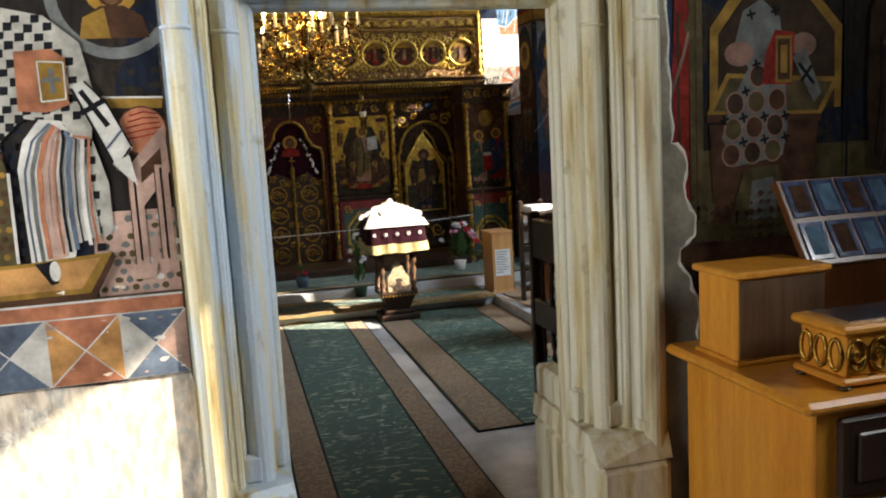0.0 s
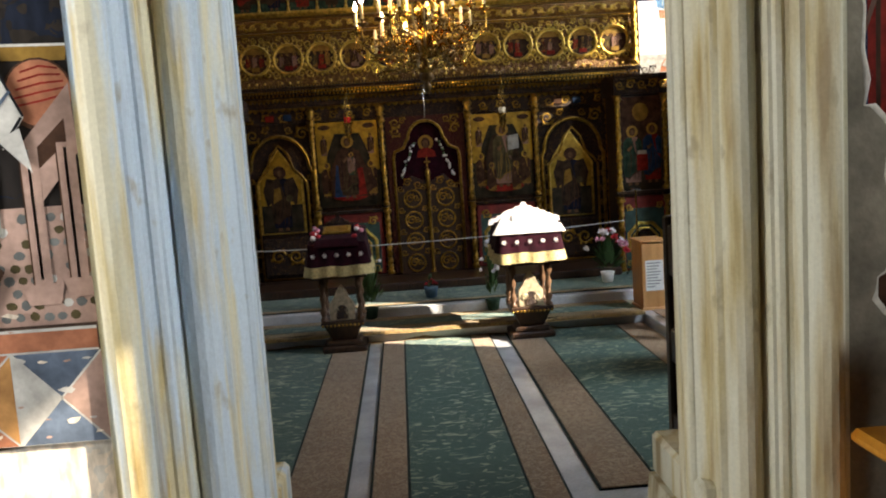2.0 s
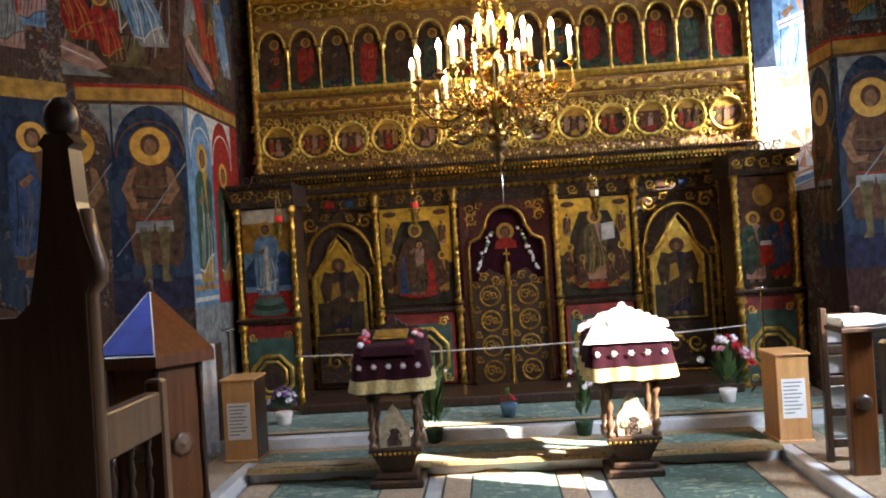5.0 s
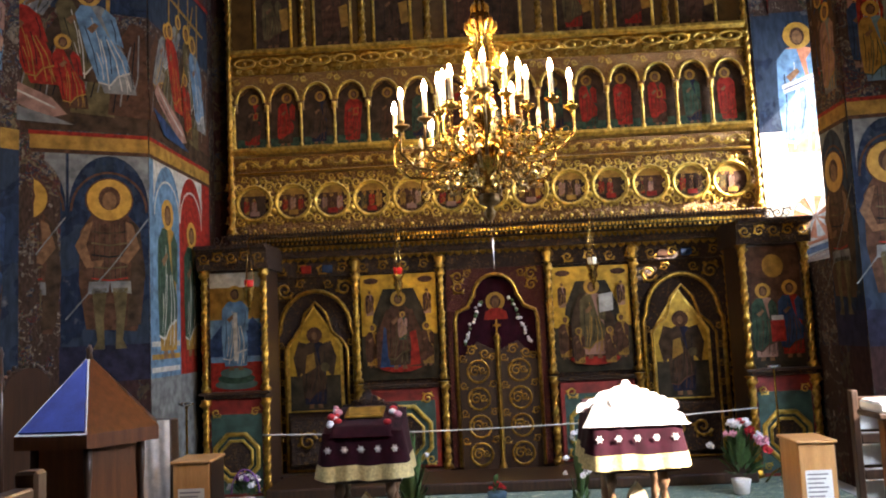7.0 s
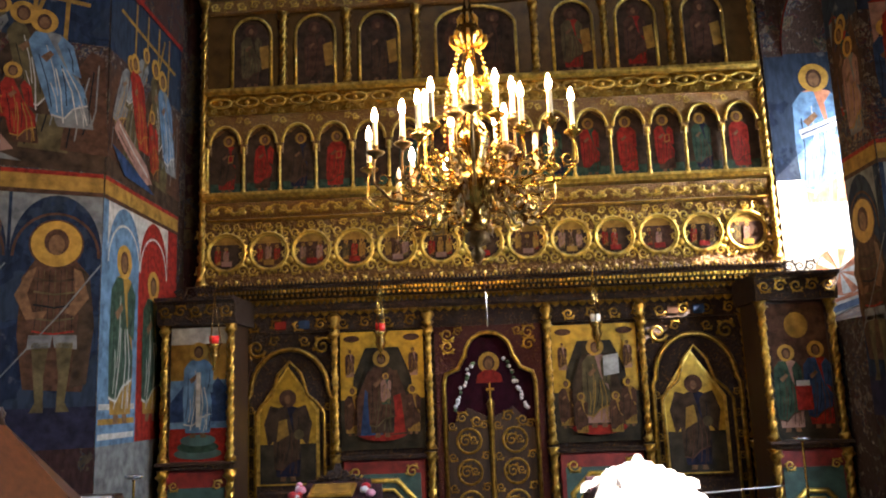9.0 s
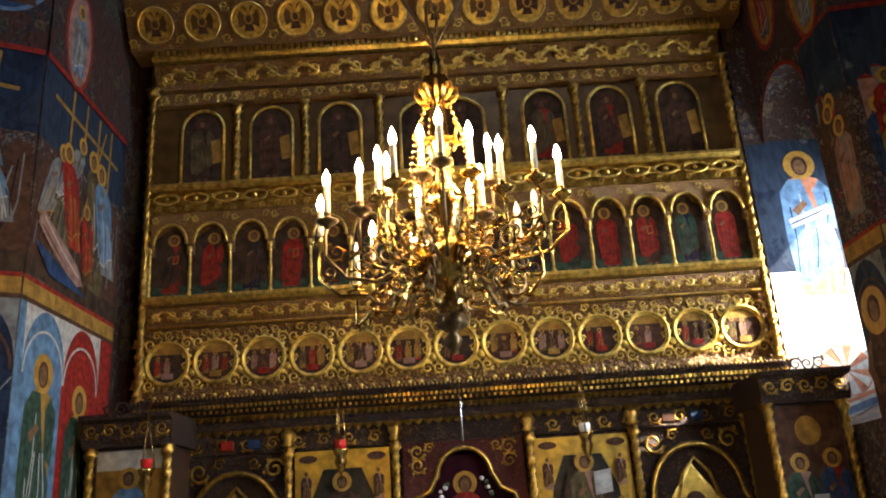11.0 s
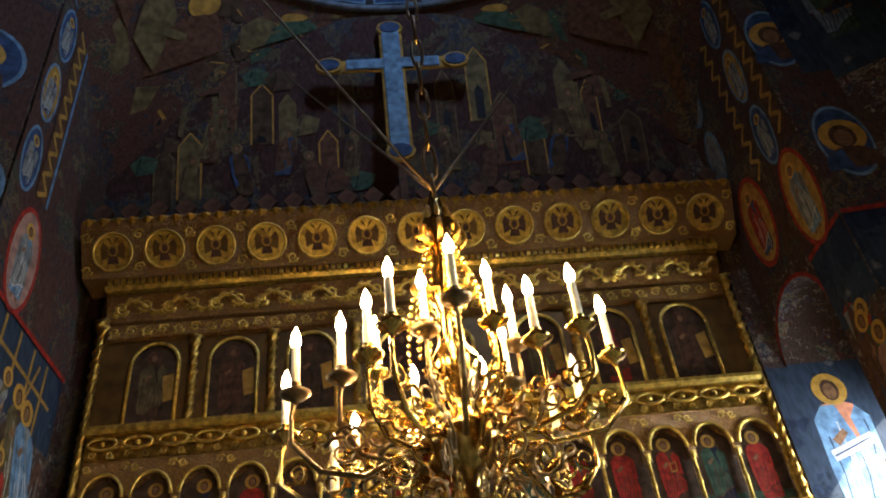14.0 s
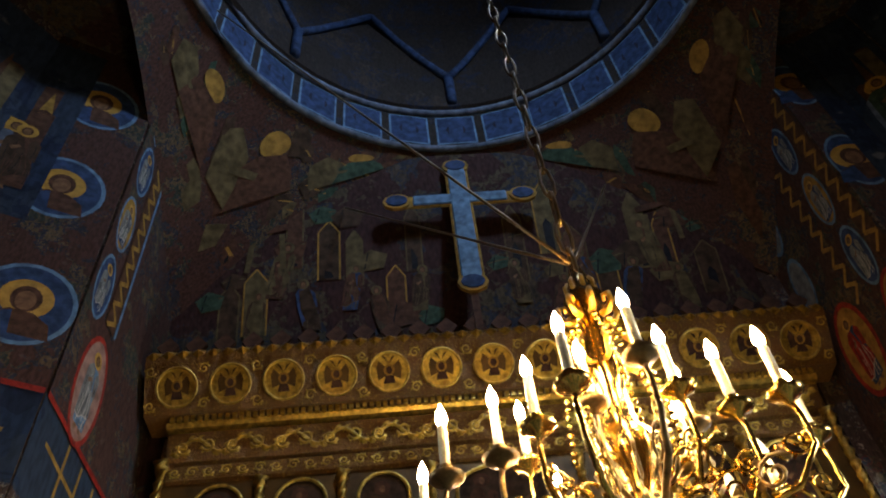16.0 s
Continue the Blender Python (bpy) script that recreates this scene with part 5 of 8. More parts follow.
# row of fifteen arched icons
bay = 2 * W / 15
ap = Mesh(GOLD, GOLD_FINE)
hw = bay / 2
o = [(-hw, 3.70), (-hw, 4.05), (hw, 4.05), (hw, 3.70), (hw - 0.028, 3.70)] + arc(0, 3.785, hw - 0.028, 0, 180, 12, 0.165) + [(-hw + 0.028, 3.70)]
ap.prism(o, -0.045, 0.0, 1)
ap.tube([(x, -0.05, z) for x, z in arc(0, 3.785, hw - 0.028, 0, 180, 12, 0.165)], 0.013, 0, 6)
for s in (-1, 1):
    scroll(ap, s * hw * 0.78, -0.05, 4.0, 0.06, 0, s)
arcade = part("arch", ap, screen)
arcade.matrix_basis = Matrix.Translation((-W + hw, 0, 0))
cm = Mesh(GOLD)
cm.lathe([(0.02, 0), (0.02, 0.03), (0.011, 0.05), (0.013, 0.18), (0.018, 0.2), (0.011, 0.23), (0.011, 0.36), (0.022, 0.39), (0.022, 0.42)], (0, -0.035, 3.337), 0, 8)
arcol = part("small_column", cm, screen)
arcol.matrix_basis = Matrix.Translation((-W, 0, 0))
for i in range(15):
    if i:
        again(arcade, Matrix.Translation((i * bay, 0, 0)))
    again(arcol, Matrix.Translation(((i + 1) * bay, 0, 0)))
    p = Painting(front(-W + hw + i * bay, -0.002, 3.34), lift=0.001)
    p.rect(-hw + 0.01, 0, hw - 0.01, 0.45, P_UMBER).shape([(-hw + 0.02, 0.3), (hw - 0.02, 0.3), (hw - 0.03, 0.5), (0, 0.6), (-hw + 0.03, 0.5)], P_UMBER)
    p.rect(-hw + 0.02, 0.0, hw - 0.02, 0.10, P_GREEN)
    c = [P_RED, P_UMBER, P_NIGHT, P_RED, P_UMBER, P_NIGHT, P_RED, P_OLIVE, P_GREEN, P_NIGHT, P_GREEN, P_RED, P_BROWN, P_NIGHT, P_RED][i]
    q = [P_UMBER, P_RED, P_UMBER, P_RED, P_UMBER, P_GREEN, P_BROWN, P_RED, P_BROWN, P_GREEN, P_RED, P_RED, P_RED, P_GREEN, P_RED][i]
    p.saint(0, 0.02, 0.52, c, q, P_BROWN, lean=0.05 * (1 if i < 7 else -1 if i > 7 else 0), book=i % 3 == 0, halo=P_OCHRE)
    p.put("saint_icon", screen)

# chain frieze
rf = Mesh(GOLD, GOLD_FINE, OLD_GOLD)
rf.box((-W, -0.06, 4.05), (W, 0.0, 4.235), 2)
for i in range(20):
    x = -W + (i + 0.5) * 2 * W / 20
    rf.tube([(x + 0.10 * math.cos(radians(a)), -0.072, 4.165 + 0.042 * math.sin(radians(a))) for a in range(0, 360, 24)], 0.012, 0, 5, closed=True)
    scroll(rf, x + 0.12, -0.07, 4.165, 0.07, 0, 1 if i % 2 else -1)
    rf.ball((x, -0.07, 4.165), 0.02, 0, 6, 4)
    scroll(rf, x - 0.06, -0.066, 4.085, 0.055, 0, 1), scroll(rf, x + 0.06, -0.066, 4.085, 0.055, 0, -1)
rf.run([(0, 4.235), (-0.09, 4.238), (-0.12, 4.26), (-0.12, 4.285), (0, 4.29)], -W - 0.01, W + 0.01, 0)
part("chain_frieze", rf, screen, "gilt frieze of interlaced rings")

# row of arched niches
for i, (cx, w) in enumerate(((-2.03, 0.355), (-1.45, 0.36), (-0.87, 0.36), (0.0, 0.72), (0.87, 0.36), (1.43, 0.355), (2.02, 0.36))):
    a = Mesh(GOLD, OLD_GOLD)
    pts = [(cx - w / 2, 4.31), (cx - w / 2, 4.80)] + arc(cx, 4.80, w / 2, 180, 0, 14, 0.19) + [(cx + w / 2, 4.80), (cx + w / 2, 4.31)]
    a.tube([(x, -0.02, z) for x, z in pts], 0.014, 0, 6)
    part("niche_arch", a, screen)
    p = Painting(front(cx, -0.002, 4.31), lift=0.001)
    p.shape([(x - cx, z - 4.31) for x, z in pts], P_UMBER)
    rr = random.Random(40 + i)
    for dx in ((-0.17, 0.17) if i == 3 else (0,)):
        c = rr.sample([P_UMBER, P_BROWN, P_OLIVE, P_UMBER], 2)
        p.saint(dx, 0.02, 0.60, P_RED if i in (4, 5) else c[0], c[1], P_BROWN, halo=P_BROWN, scroll=P_OCHRE if i != 3 else None, lean=-0.02)
    p.put("niche_painting", screen)
for i, x in enumerate((-1.74, -1.16, -0.53, 0.53, 1.15, 1.73)):
    tw = part("twisted_column", twisted(x, -0.03, 4.295, 5.02, 0.03, OLD_GOLD), screen)
for x in (-2.455, 2.45):
    part("corner_column", twisted(x, -0.05, 2.51, 5.2, 0.035, OLD_GOLD), screen)

# upper cornice
uc = Mesh(GOLD, GOLD_FINE, OLD_GOLD)
uc.run([(0, 5.04), (-0.03, 5.05), (-0.04, 5.16), (0, 5.18)], -W, W, 1)
for i in range(40):
    scroll(uc, -W + (i + 0.5) * 2 * W / 40, -0.045, 5.105, 0.085, 0, 1 if i % 2 else -1)
uc.run([(0, 5.18), (-0.05, 5.19), (-0.10, 5.29), (-0.14, 5.38), (0, 5.40)], -W - 0.01, W + 0.01, 1)
tilt = Matrix.Translation((0, -0.10, 5.285)) @ Matrix.Rotation(radians(24), 4, "X")
rinceau(uc, -W + 0.02, W - 0.02, -0.008, 0, 0.17, 0, tilt)
uc.run([(0, 5.40), (-0.17, 5.405), (-0.19, 5.43), (-0.19, 5.445), (0, 5.45)], -W - 0.02, W + 0.02, 0)
dentils(uc, -W, W, -0.19, 5.432, 0.05, 0.03, 0, 0.035)
part("upper_cornice", uc, screen, "gilt cornice with deep scrolls and dentils")
crown = Mesh(GOLD_FINE, GOLD, OLD_GOLD)
crown.run([(0, 5.47), (-0.25, 5.475), (-0.45, 5.80), (-0.47, 5.86), (0.0, 5.88)], -2.60, 2.60, 0)
ct = Matrix.Translation((0, -0.352, 5.64)) @ Matrix.Rotation(radians(31), 4, "X")
for i in range(14):
    x = -2.36 - 0.196 + i * 4.715 / 12
    for z in (-0.13, 0.13):
        if abs(x) < 2.57:
            scroll(crown, x, -0.006, z, 0.085, 1, 1 if i % 2 else -1, ct)
leaves(crown, -2.59, 2.59, -0.46, 5.80, 0.11, 0.09, 2)
part("crown_frieze", crown, screen, "forward leaning gilt frieze with medallions")
for i in range(13):
    x = -2.36 + i * 4.715 / 12
    if i == 0:
        mm2 = Mesh(GOLD)
        mm2.tube([(0.148 * math.cos(radians(a)), -0.012, 0.148 * math.sin(radians(a))) for a in range(0, 360, 12)], 0.010, 0, 6, closed=True)
        cm1 = part("crown_medallion", mm2, screen)
        cm1.matrix_basis = ct @ Matrix.Translation((x, 0, 0))
    else:
        again(cm1, Matrix.Translation((i * 4.715 / 12, 0, 0)))
    p = Painting(ct @ Matrix.Translation((x, -0.001, 0)), lift=0.001)
    p.shape(ellipse(0, 0, 0.143, 0.143, 24), GOLD)
    for s in (-1, 1):
        p.shape([(0.01 * s, 0.02), (0.075 * s, 0.085), (0.095 * s, 0.03), (0.085 * s, -0.06), (0.02 * s, -0.03)], P_BROWN if i > 7 else AMBER, s > 0)
        p.shape([(0.005 * s, 0.06), (0.05 * s, 0.12), (0.02 * s, 0.11)], P_BROWN if i > 7 else AMBER, True)
    p.shape(ellipse(0, 0.012, 0.042, 0.042, 14), HALO).shape(ellipse(0, 0.01, 0.024, 0.03, 12), P_BROWN)
    p.shape([(-0.045, -0.09), (0.045, -0.09), (0.03, -0.03), (-0.03, -0.03)], P_BROWN)
    p.put("crown_painting", screen)
crest = Mesh(P_BROWN)
crest.prism([(-0.06, 5.88), (0.06, 5.88), (0.03, 5.94), (0.085, 6.02), (0, 6.12), (-0.085, 6.02), (-0.03, 5.94)], -0.40, -0.37, 0)
crest = part("cresting", crest, screen, "dark cut-out cresting piece")
crest.matrix_basis = Matrix.Translation((-2.59 + 2.59 / 24, 0, 0))
for i in range(1, 24):
    again(crest, Matrix.Translation((i * 2 * 2.59 / 24, 0, 0)))

# the cross above the screen
cross = thing("crucifix", (-0.07, -0.43, 5.88), "tall painted wooden cross standing on the screen's top", "cross")
cr = Mesh(P_SKYBLUE, P_OCHRE, P_BROWN)
cr.box((-0.10, -0.43, 5.88), (-0.04, -0.40, 6.40), 2)
for s, k, y in ((1.0, 1, -0.44), (0.78, 0, -0.465)):
    cr.box((-0.07 - 0.11 * s, y, 6.40), (-0.07 + 0.11 * s, y + 0.025, 8.10), k, bevel=0.01)
    cr.box((-0.07 - 0.56 * s, y + 0.002, 7.62 - 0.09 * s), (-0.07 + 0.56 * s, y + 0.023, 7.62 + 0.09 * s), k, bevel=0.01)
part("cross_body", cr, cross)
for x, z in ((-0.07, 8.14), (-0.66, 7.62), (0.52, 7.62), (-0.07, 6.45)):
    tr = Mesh(P_BLUE, P_OCHRE)
    tr.prism(ellipse(x, z, 0.13, 0.11, 10), -0.463, -0.43, 1)
    tr.prism(ellipse(x, z, 0.10, 0.08, 10), -0.475, -0.464, 0)
    part("end_lobe", tr, cross)

# ---------------------------------------------------------------- chandelier
CX, CY = -0.09, -3.33
lamp = thing("chandelier", (CX, CY, 2.17), "ornate gilt brass chandelier with many lit candle bulbs", "chandelier")
st = Mesh(BRASS)
st.lathe([(0.004, 2.17), (0.03, 2.19), (0.012, 2.22), (0.045, 2.26), (0.06, 2.30), (0.03, 2.33), (0.075, 2.38), (0.11, 2.43), (0.12, 2.47), (0.06, 2.52), (0.04, 2.58), (0.065, 2.64), (0.075, 2.70), (0.04, 2.76), (0.032, 2.86), (0.05, 2.92), (0.034, 2.98), (0.028, 3.10), (0.045, 3.16), (0.058, 3.20), (0.04, 3.24), (0.025, 3.30), (0.012, 3.36)], (CX, CY, 0), 0, 20, lobes=10, lobe=0.08)
part("stem", st, lamp)
fin = Mesh(DARK_BRASS)
fin.lathe([(0.004, 2.10), (0.022, 2.125), (0.03, 2.15), (0.012, 2.175), (0.05, 2.20), (0.045, 2.24), (0.02, 2.26)], (CX, CY, 0), 0, 12, lobes=6, lobe=0.15)
part("finial", fin, lamp, "dark leafy pendant finial")
crownm = Mesh(OLD_GOLD)
for i in range(8):
    r = Matrix.Translation((CX, CY, 0)) @ Matrix.Rotation(2 * math.pi * i / 8, 4, "Z")
    crownm.tube([(0.04, 0, 3.12), (0.065, 0, 3.12), (0.082, 0, 3.145), (0.08, 0, 3.175), (0.062, 0, 3.18), (0.06, 0, 3.16)], lambda t: 0.011 - 0.005 * t, 0, 6, r)
    crownm.tube([(0.025, 0, 3.20), (0.04, 0, 3.23), (0.045, 0, 3.26), (0.035, 0, 3.28)], lambda t: 0.010 - 0.005 * t, 0, 5, r)
    crownm.tube([(0.035, 0, 2.95), (0.08, 0, 2.93), (0.10, 0, 2.97), (0.085, 0, 3.0)], 0.008, 0, 5, r)
part("crown", crownm, lamp, "crown of gilt leaves")
for i in range(12):
    lower = Mesh(BRASS, DARK_BRASS)
    r = Matrix.Translation((CX, CY, 0)) @ Matrix.Rotation(2 * math.pi * (i + 0.5) / 12, 4, "Z")
    for (x, z, s, t) in ((0.17, 2.40, 0.13, 1), (0.25, 2.33, 0.11, -1), (0.13, 2.56, 0.10, -1), (0.30, 2.46, 0.09, 1), (0.11, 2.30, 0.08, 1)):
        scroll(lower, x, 0, z, s, (i + int(s * 100)) % 2, t, r, 0.0, 0.06)
    part("scrollwork", lower, lamp, "gilt leafy scrolls beside the stem")


def arm(angle, radius, pan, lit, tint):
    r = Matrix.Translation((CX, CY, 0)) @ Matrix.Rotation(angle, 4, "Z")
    a = Mesh(BRASS, DARK_BRASS)
    low = max(pan - 0.24, 2.30)
    a.tube([(0.06, 0, 2.50), (radius * 0.35, 0, 2.44), (radius * 0.6, 0, low), (radius * 0.85, 0, low + 0.02), (radius * 1.02, 0, pan - 0.14), (radius * 1.02, 0, pan - 0.06), (radius, 0, pan - 0.01)], lambda t: 0.010 - 0.004 * t, tint, 6, r)
    scroll(a, radius * 0.72, 0, low + 0.07, 0.10, tint, 1, r, 0.0, 0.06), scroll(a, radius * 0.93, 0, pan - 0.12, 0.07, 0, -1, r, 0.0, 0.07)
    root = part("arm", a, lamp)
    p = Mesh(BRASS, DARK_BRASS)
    p.lathe([(0.006, -0.03), (0.014, -0.015), (0.034, -0.006), (0.044, 0.004), (0.040, 0.007), (0.013, 0.004), (0.013, 0.03), (0.016, 0.034)], (radius, 0, pan), tint, 14, r)
    held(p.link("drip_pan"), root)
    c = Mesh(CANDLE)
    c.lathe([(0.0115, 0.03), (0.0125, 0.035), (0.012, 0.14), (0.010, 0.148)], (radius, 0, pan), 0, 10, r)
    held(c.link("candle"), root)
    b = Mesh(BULB if lit else UNLIT)
    b.lathe([(0.007, 0.146), (0.013, 0.16), (0.0145, 0.172), (0.011, 0.19), (0.004, 0.208), (0.001, 0.216)], (radius, 0, pan), 0, 8, r)
    held(b.link("bulb"), root)


CANDLES = [  # place of each candle from the stem, height of its tip, lit
    (-0.441, -0.046, 2.835, 1), (-0.495, 0.156, 2.815, 1), (-0.305, 0.357, 2.765, 1), (-0.314, -0.063, 2.865, 1), (-0.235, -0.167, 2.865, 1),
    (-0.170, -0.311, 2.86, 1), (-0.004, -0.304, 2.93, 1), (0.108, -0.150, 2.95, 1), (0.214, -0.164, 2.875, 1), (0.19, 0.037, 2.985, 1),
    (0.339, -0.167, 2.905, 1), (0.456, 0.008, 2.905, 1), (-0.075, -0.07, 2.99, 1), (-0.105, 0.418, 2.95, 1), (-0.129, 0.168, 2.65, 1),
    (0.148, 0.012, 2.845, 1), (0.36, 0.10, 2.765, 0), (-0.221, 0.147, 2.985, 1), (0.30, 0.22, 2.76, 0), (0.12, 0.36, 2.93, 1), (-0.36, 0.20, 2.62, 0),
]
for i, (dx, dy, tip, lit) in enumerate(CANDLES):
    arm(math.atan2(dy, dx), math.hypot(dx, dy), tip - 0.216, lit, i % 3 == 0)
for i in range(7):
    a = 2 * math.pi * (i + 0.3) / 7
    beads = Mesh(BRASS)
    for k in range(17):
        t = k / 16
        r = 0.055 + 0.075 * t + 0.02 * math.sin(math.pi * t)
        beads.ball((CX + r * math.cos(a), CY + r * math.sin(a), 3.10 - 0.42 * t), 0.0085, 0, 6, 4)
    part("bead_string", beads, lamp)
chain = Mesh(DARK_BRASS)
for i in range(60):
    z = 3.35 + i * 0.16
    t = (z - 3.35) / 9.6
    c = (CX * (1 - t), CY + (DOME[1] - CY) * t, z)
    chain.tube([(c[0] + (0.022 * math.cos(radians(a)) if i % 2 else 0), c[1] + (0 if i % 2 else 0.022 * math.cos(radians(a))), c[2] + 0.095 * math.sin(radians(a))) for a in range(0, 360, 45)], 0.007, 0, 4, closed=True)
part("chain", chain, lamp, "long iron chain up to the dome")
for x, y, z in ((-1.15, -0.33, 7.75), (1.35, -0.36, 7.8), (-2.12, -2.0, 8.55)):
    stay = Mesh(DARK_BRASS)
    stay.tube([Vector((CX, CY, 3.36)).lerp(Vector((x, y, z)), t / 12) for t in range(13)], 0.006, 0, 5)
    part("stay", stay, lamp, "thin dark stay wire")
for i in range(6):
    a = 2 * math.pi * (i + 0.5) / 6
    g = new("candle_light", bpy.data.lights.new("candle_light", "POINT"))
    g.data.energy, g.data.color, g.data.shadow_soft_size = 1.5, (1.0, 0.62, 0.27), 0.03
    g.location = (CX + 0.30 * math.cos(a), CY + 0.25 * math.sin(a), 3.03)

# ---------------------------------------------------------------- hanging lamps


def hanging_lamp(x, y, z, top, glass, label):
    t = thing("hanging_lamp", (x, y, z), label, "oil lamp", "lamps before the screen")
    b = Mesh(BRASS)
    b.lathe([(0.003, -0.16), (0.013, -0.14), (0.007, -0.115), (0.022, -0.09), (0.042, -0.035), (0.034, 0.0), (0.046, 0.035), (0.056, 0.055), (0.044, 0.055)], (x, y, z), 0, 14, lobes=7, lobe=0.08)
    part("bowl", b, t)
    g = Mesh(glass)
    g.lathe([(0.03, 0.05), (0.038, 0.08), (0.04, 0.115), (0.034, 0.115)], (x, y, z), 0, 12)
    part("cup", g, t)
    for i in range(3):
        a = 2 * math.pi * i / 3 + 0.4
        c = Mesh(BRASS)
        c.tube([(x + 0.054 * math.cos(a), y + 0.054 * math.sin(a), z + 0.05), (x + 0.030 * math.cos(a), y + 0.030 * math.sin(a), z + 0.2), (x, y, top)], 0.0045, 0, 4)
        part("chain", c, t)
    h = Mesh(BRASS)
    h.tube([(x, y, top - 0.01), (x, y, top + 0.03), (x, y + 0.05, top + 0.05), (x, -0.27, 2.49)], 0.006, 0, 5)
    part("bracket", h, t)


hanging_lamp(0.815, -0.55, 1.99, 2.46, UNLIT, "gilt hanging oil lamp with a pale glass cup on chains")
hanging_lamp(-0.865, -0.52, 1.99, 2.46, RED_GLASS, "gilt hanging oil lamp with a red glass cup on chains")
hanging_lamp(-2.12, -0.72, 1.93, 2.36, RED_GLASS, "gilt oil lamp with a red cup before the side icon")
rod = thing("hanging_lamp", (-0.02, -0.30, 2.06), "slim pale hanging lamp rod above the central doors", "oil lamp", "lamps before the screen")
part("rod", Mesh(SILVER).lathe([(0.004, 0), (0.010, 0.01), (0.010, 0.26), (0.004, 0.28), (0.003, 0.42)], (-0.02, -0.30, 2.06), 0, 8), rod)

# ---------------------------------------------------------------- side icon stands


def kiosk(x, blue, label):
    s = 1 if x > 0 else -1
    y = -0.52
    t = thing("icon_stand", (x, y, 0.195), label, "icon stand", "stands beside the screen")
    b = Mesh(BROWN_CARVED, DARK_WOOD)
    b.box((x - 0.27, y, 0.196), (x + 0.27, -0.10, 2.18), 1)
    part("case", b, t)
    lower_panel(x, 0.50, 0.21, 1.04, y, t)
    p = Painting(front(x, y, 1.10))
    if blue:
        p.rect(-0.225, 0, 0.225, 1.03, P_SKYBLUE).rect(-0.225, 0.62, 0.225, 1.03, P_OCHRE).rect(-0.225, 0.90, 0.225, 1.03, P_WHITE)
        p.shape([(-0.225, 0.45), (-0.1, 0.6), (0.05, 0.5), (0.15, 0.64), (0.225, 0.55), (0.225, 0.3), (-0.225, 0.3)], P_BLUE)
        p.rect(-0.225, 0, 0.225, 0.25, P_RED)
        for i, r in enumerate((0.19, 0.165, 0.14)):
            p.shape(ellipse(0, 0.06 + i * 0.05, r, 0.045, 18), P_GREEN if i % 2 else TEAL)
        p.saint(0, 0.18, 0.74, P_SKYBLUE, P_SKYBLUE, P_WHITE)
        p.rect(-0.015, 0.26, 0.02, 0.68, P_WHITE)
    else:
        p.rect(-0.225, 0, 0.225, 1.03, ICON_DARK).rect(-0.225, 0.5, 0.225, 1.03, P_BROWN)
        p.shape(ellipse(0.0, 0.86, 0.09, 0.1, 16), P_OCHRE)
        p.saint(-0.1, 0.06, 0.66, P_ROSE, P_GREEN, P_BROWN)
        p.saint(0.12, 0.08, 0.66, P_RED, P_BLUE, P_BROWN)
        p.rect(-0.06, 0.22, 0.06, 0.40, P_RED).rect(-0.05, 0.40, 0.05, 0.44, P_WHITE)
    p.put("icon", t)
    for q in (-1, 1):
        part("column", twisted(x + q * 0.262, y - 0.04, 1.10, 2.15, 0.029, OLD_GOLD), t)
        part("lower_column", twisted(x + q * 0.262, y - 0.04, 0.21, 1.04, 0.03, OLD_GOLD), t)
    c = Mesh(BROWN_CARVED, OLD_GOLD)
    c.run([(-0.06, 2.15), (y - 0.08, 2.15), (y - 0.10, 2.20), (y - 0.10, 2.31), (y - 0.16, 2.33), (y - 0.17, 2.36), (-0.06, 2.36)], x - 0.31, x + 0.31, 0)
    for i in range(5):
        scroll(c, x - 0.24 + i * 0.12, y - 0.105, 2.255, 0.10, 1, 1 if i % 2 else -1)
    for i in range(4):
        scroll(c, x - 0.12 + i * 0.08, y - 0.12, 2.40, 0.09, 0, 1 if i % 2 else -1)
    dentils(c, x - 0.3, x + 0.3, y - 0.10, 2.315, 0.05, 0.02, 1)
    part("canopy", c, t, "dark carved canopy with scrolls")
    a = Mesh(DARK_WOOD)
    a.box((x - 0.31, y - 0.09, 1.075), (x + 0.31, y, 1.10), 0, bevel=0.006)
    part("ledge", a, t)


kiosk(-2.30, True, "carved icon stand with a light blue icon of a robed figure")
kiosk(2.34, False, "carved icon stand with a dark icon of two figures")

# ---------------------------------------------------------------- lecterns
CLOTH_RND = random.Random(11)


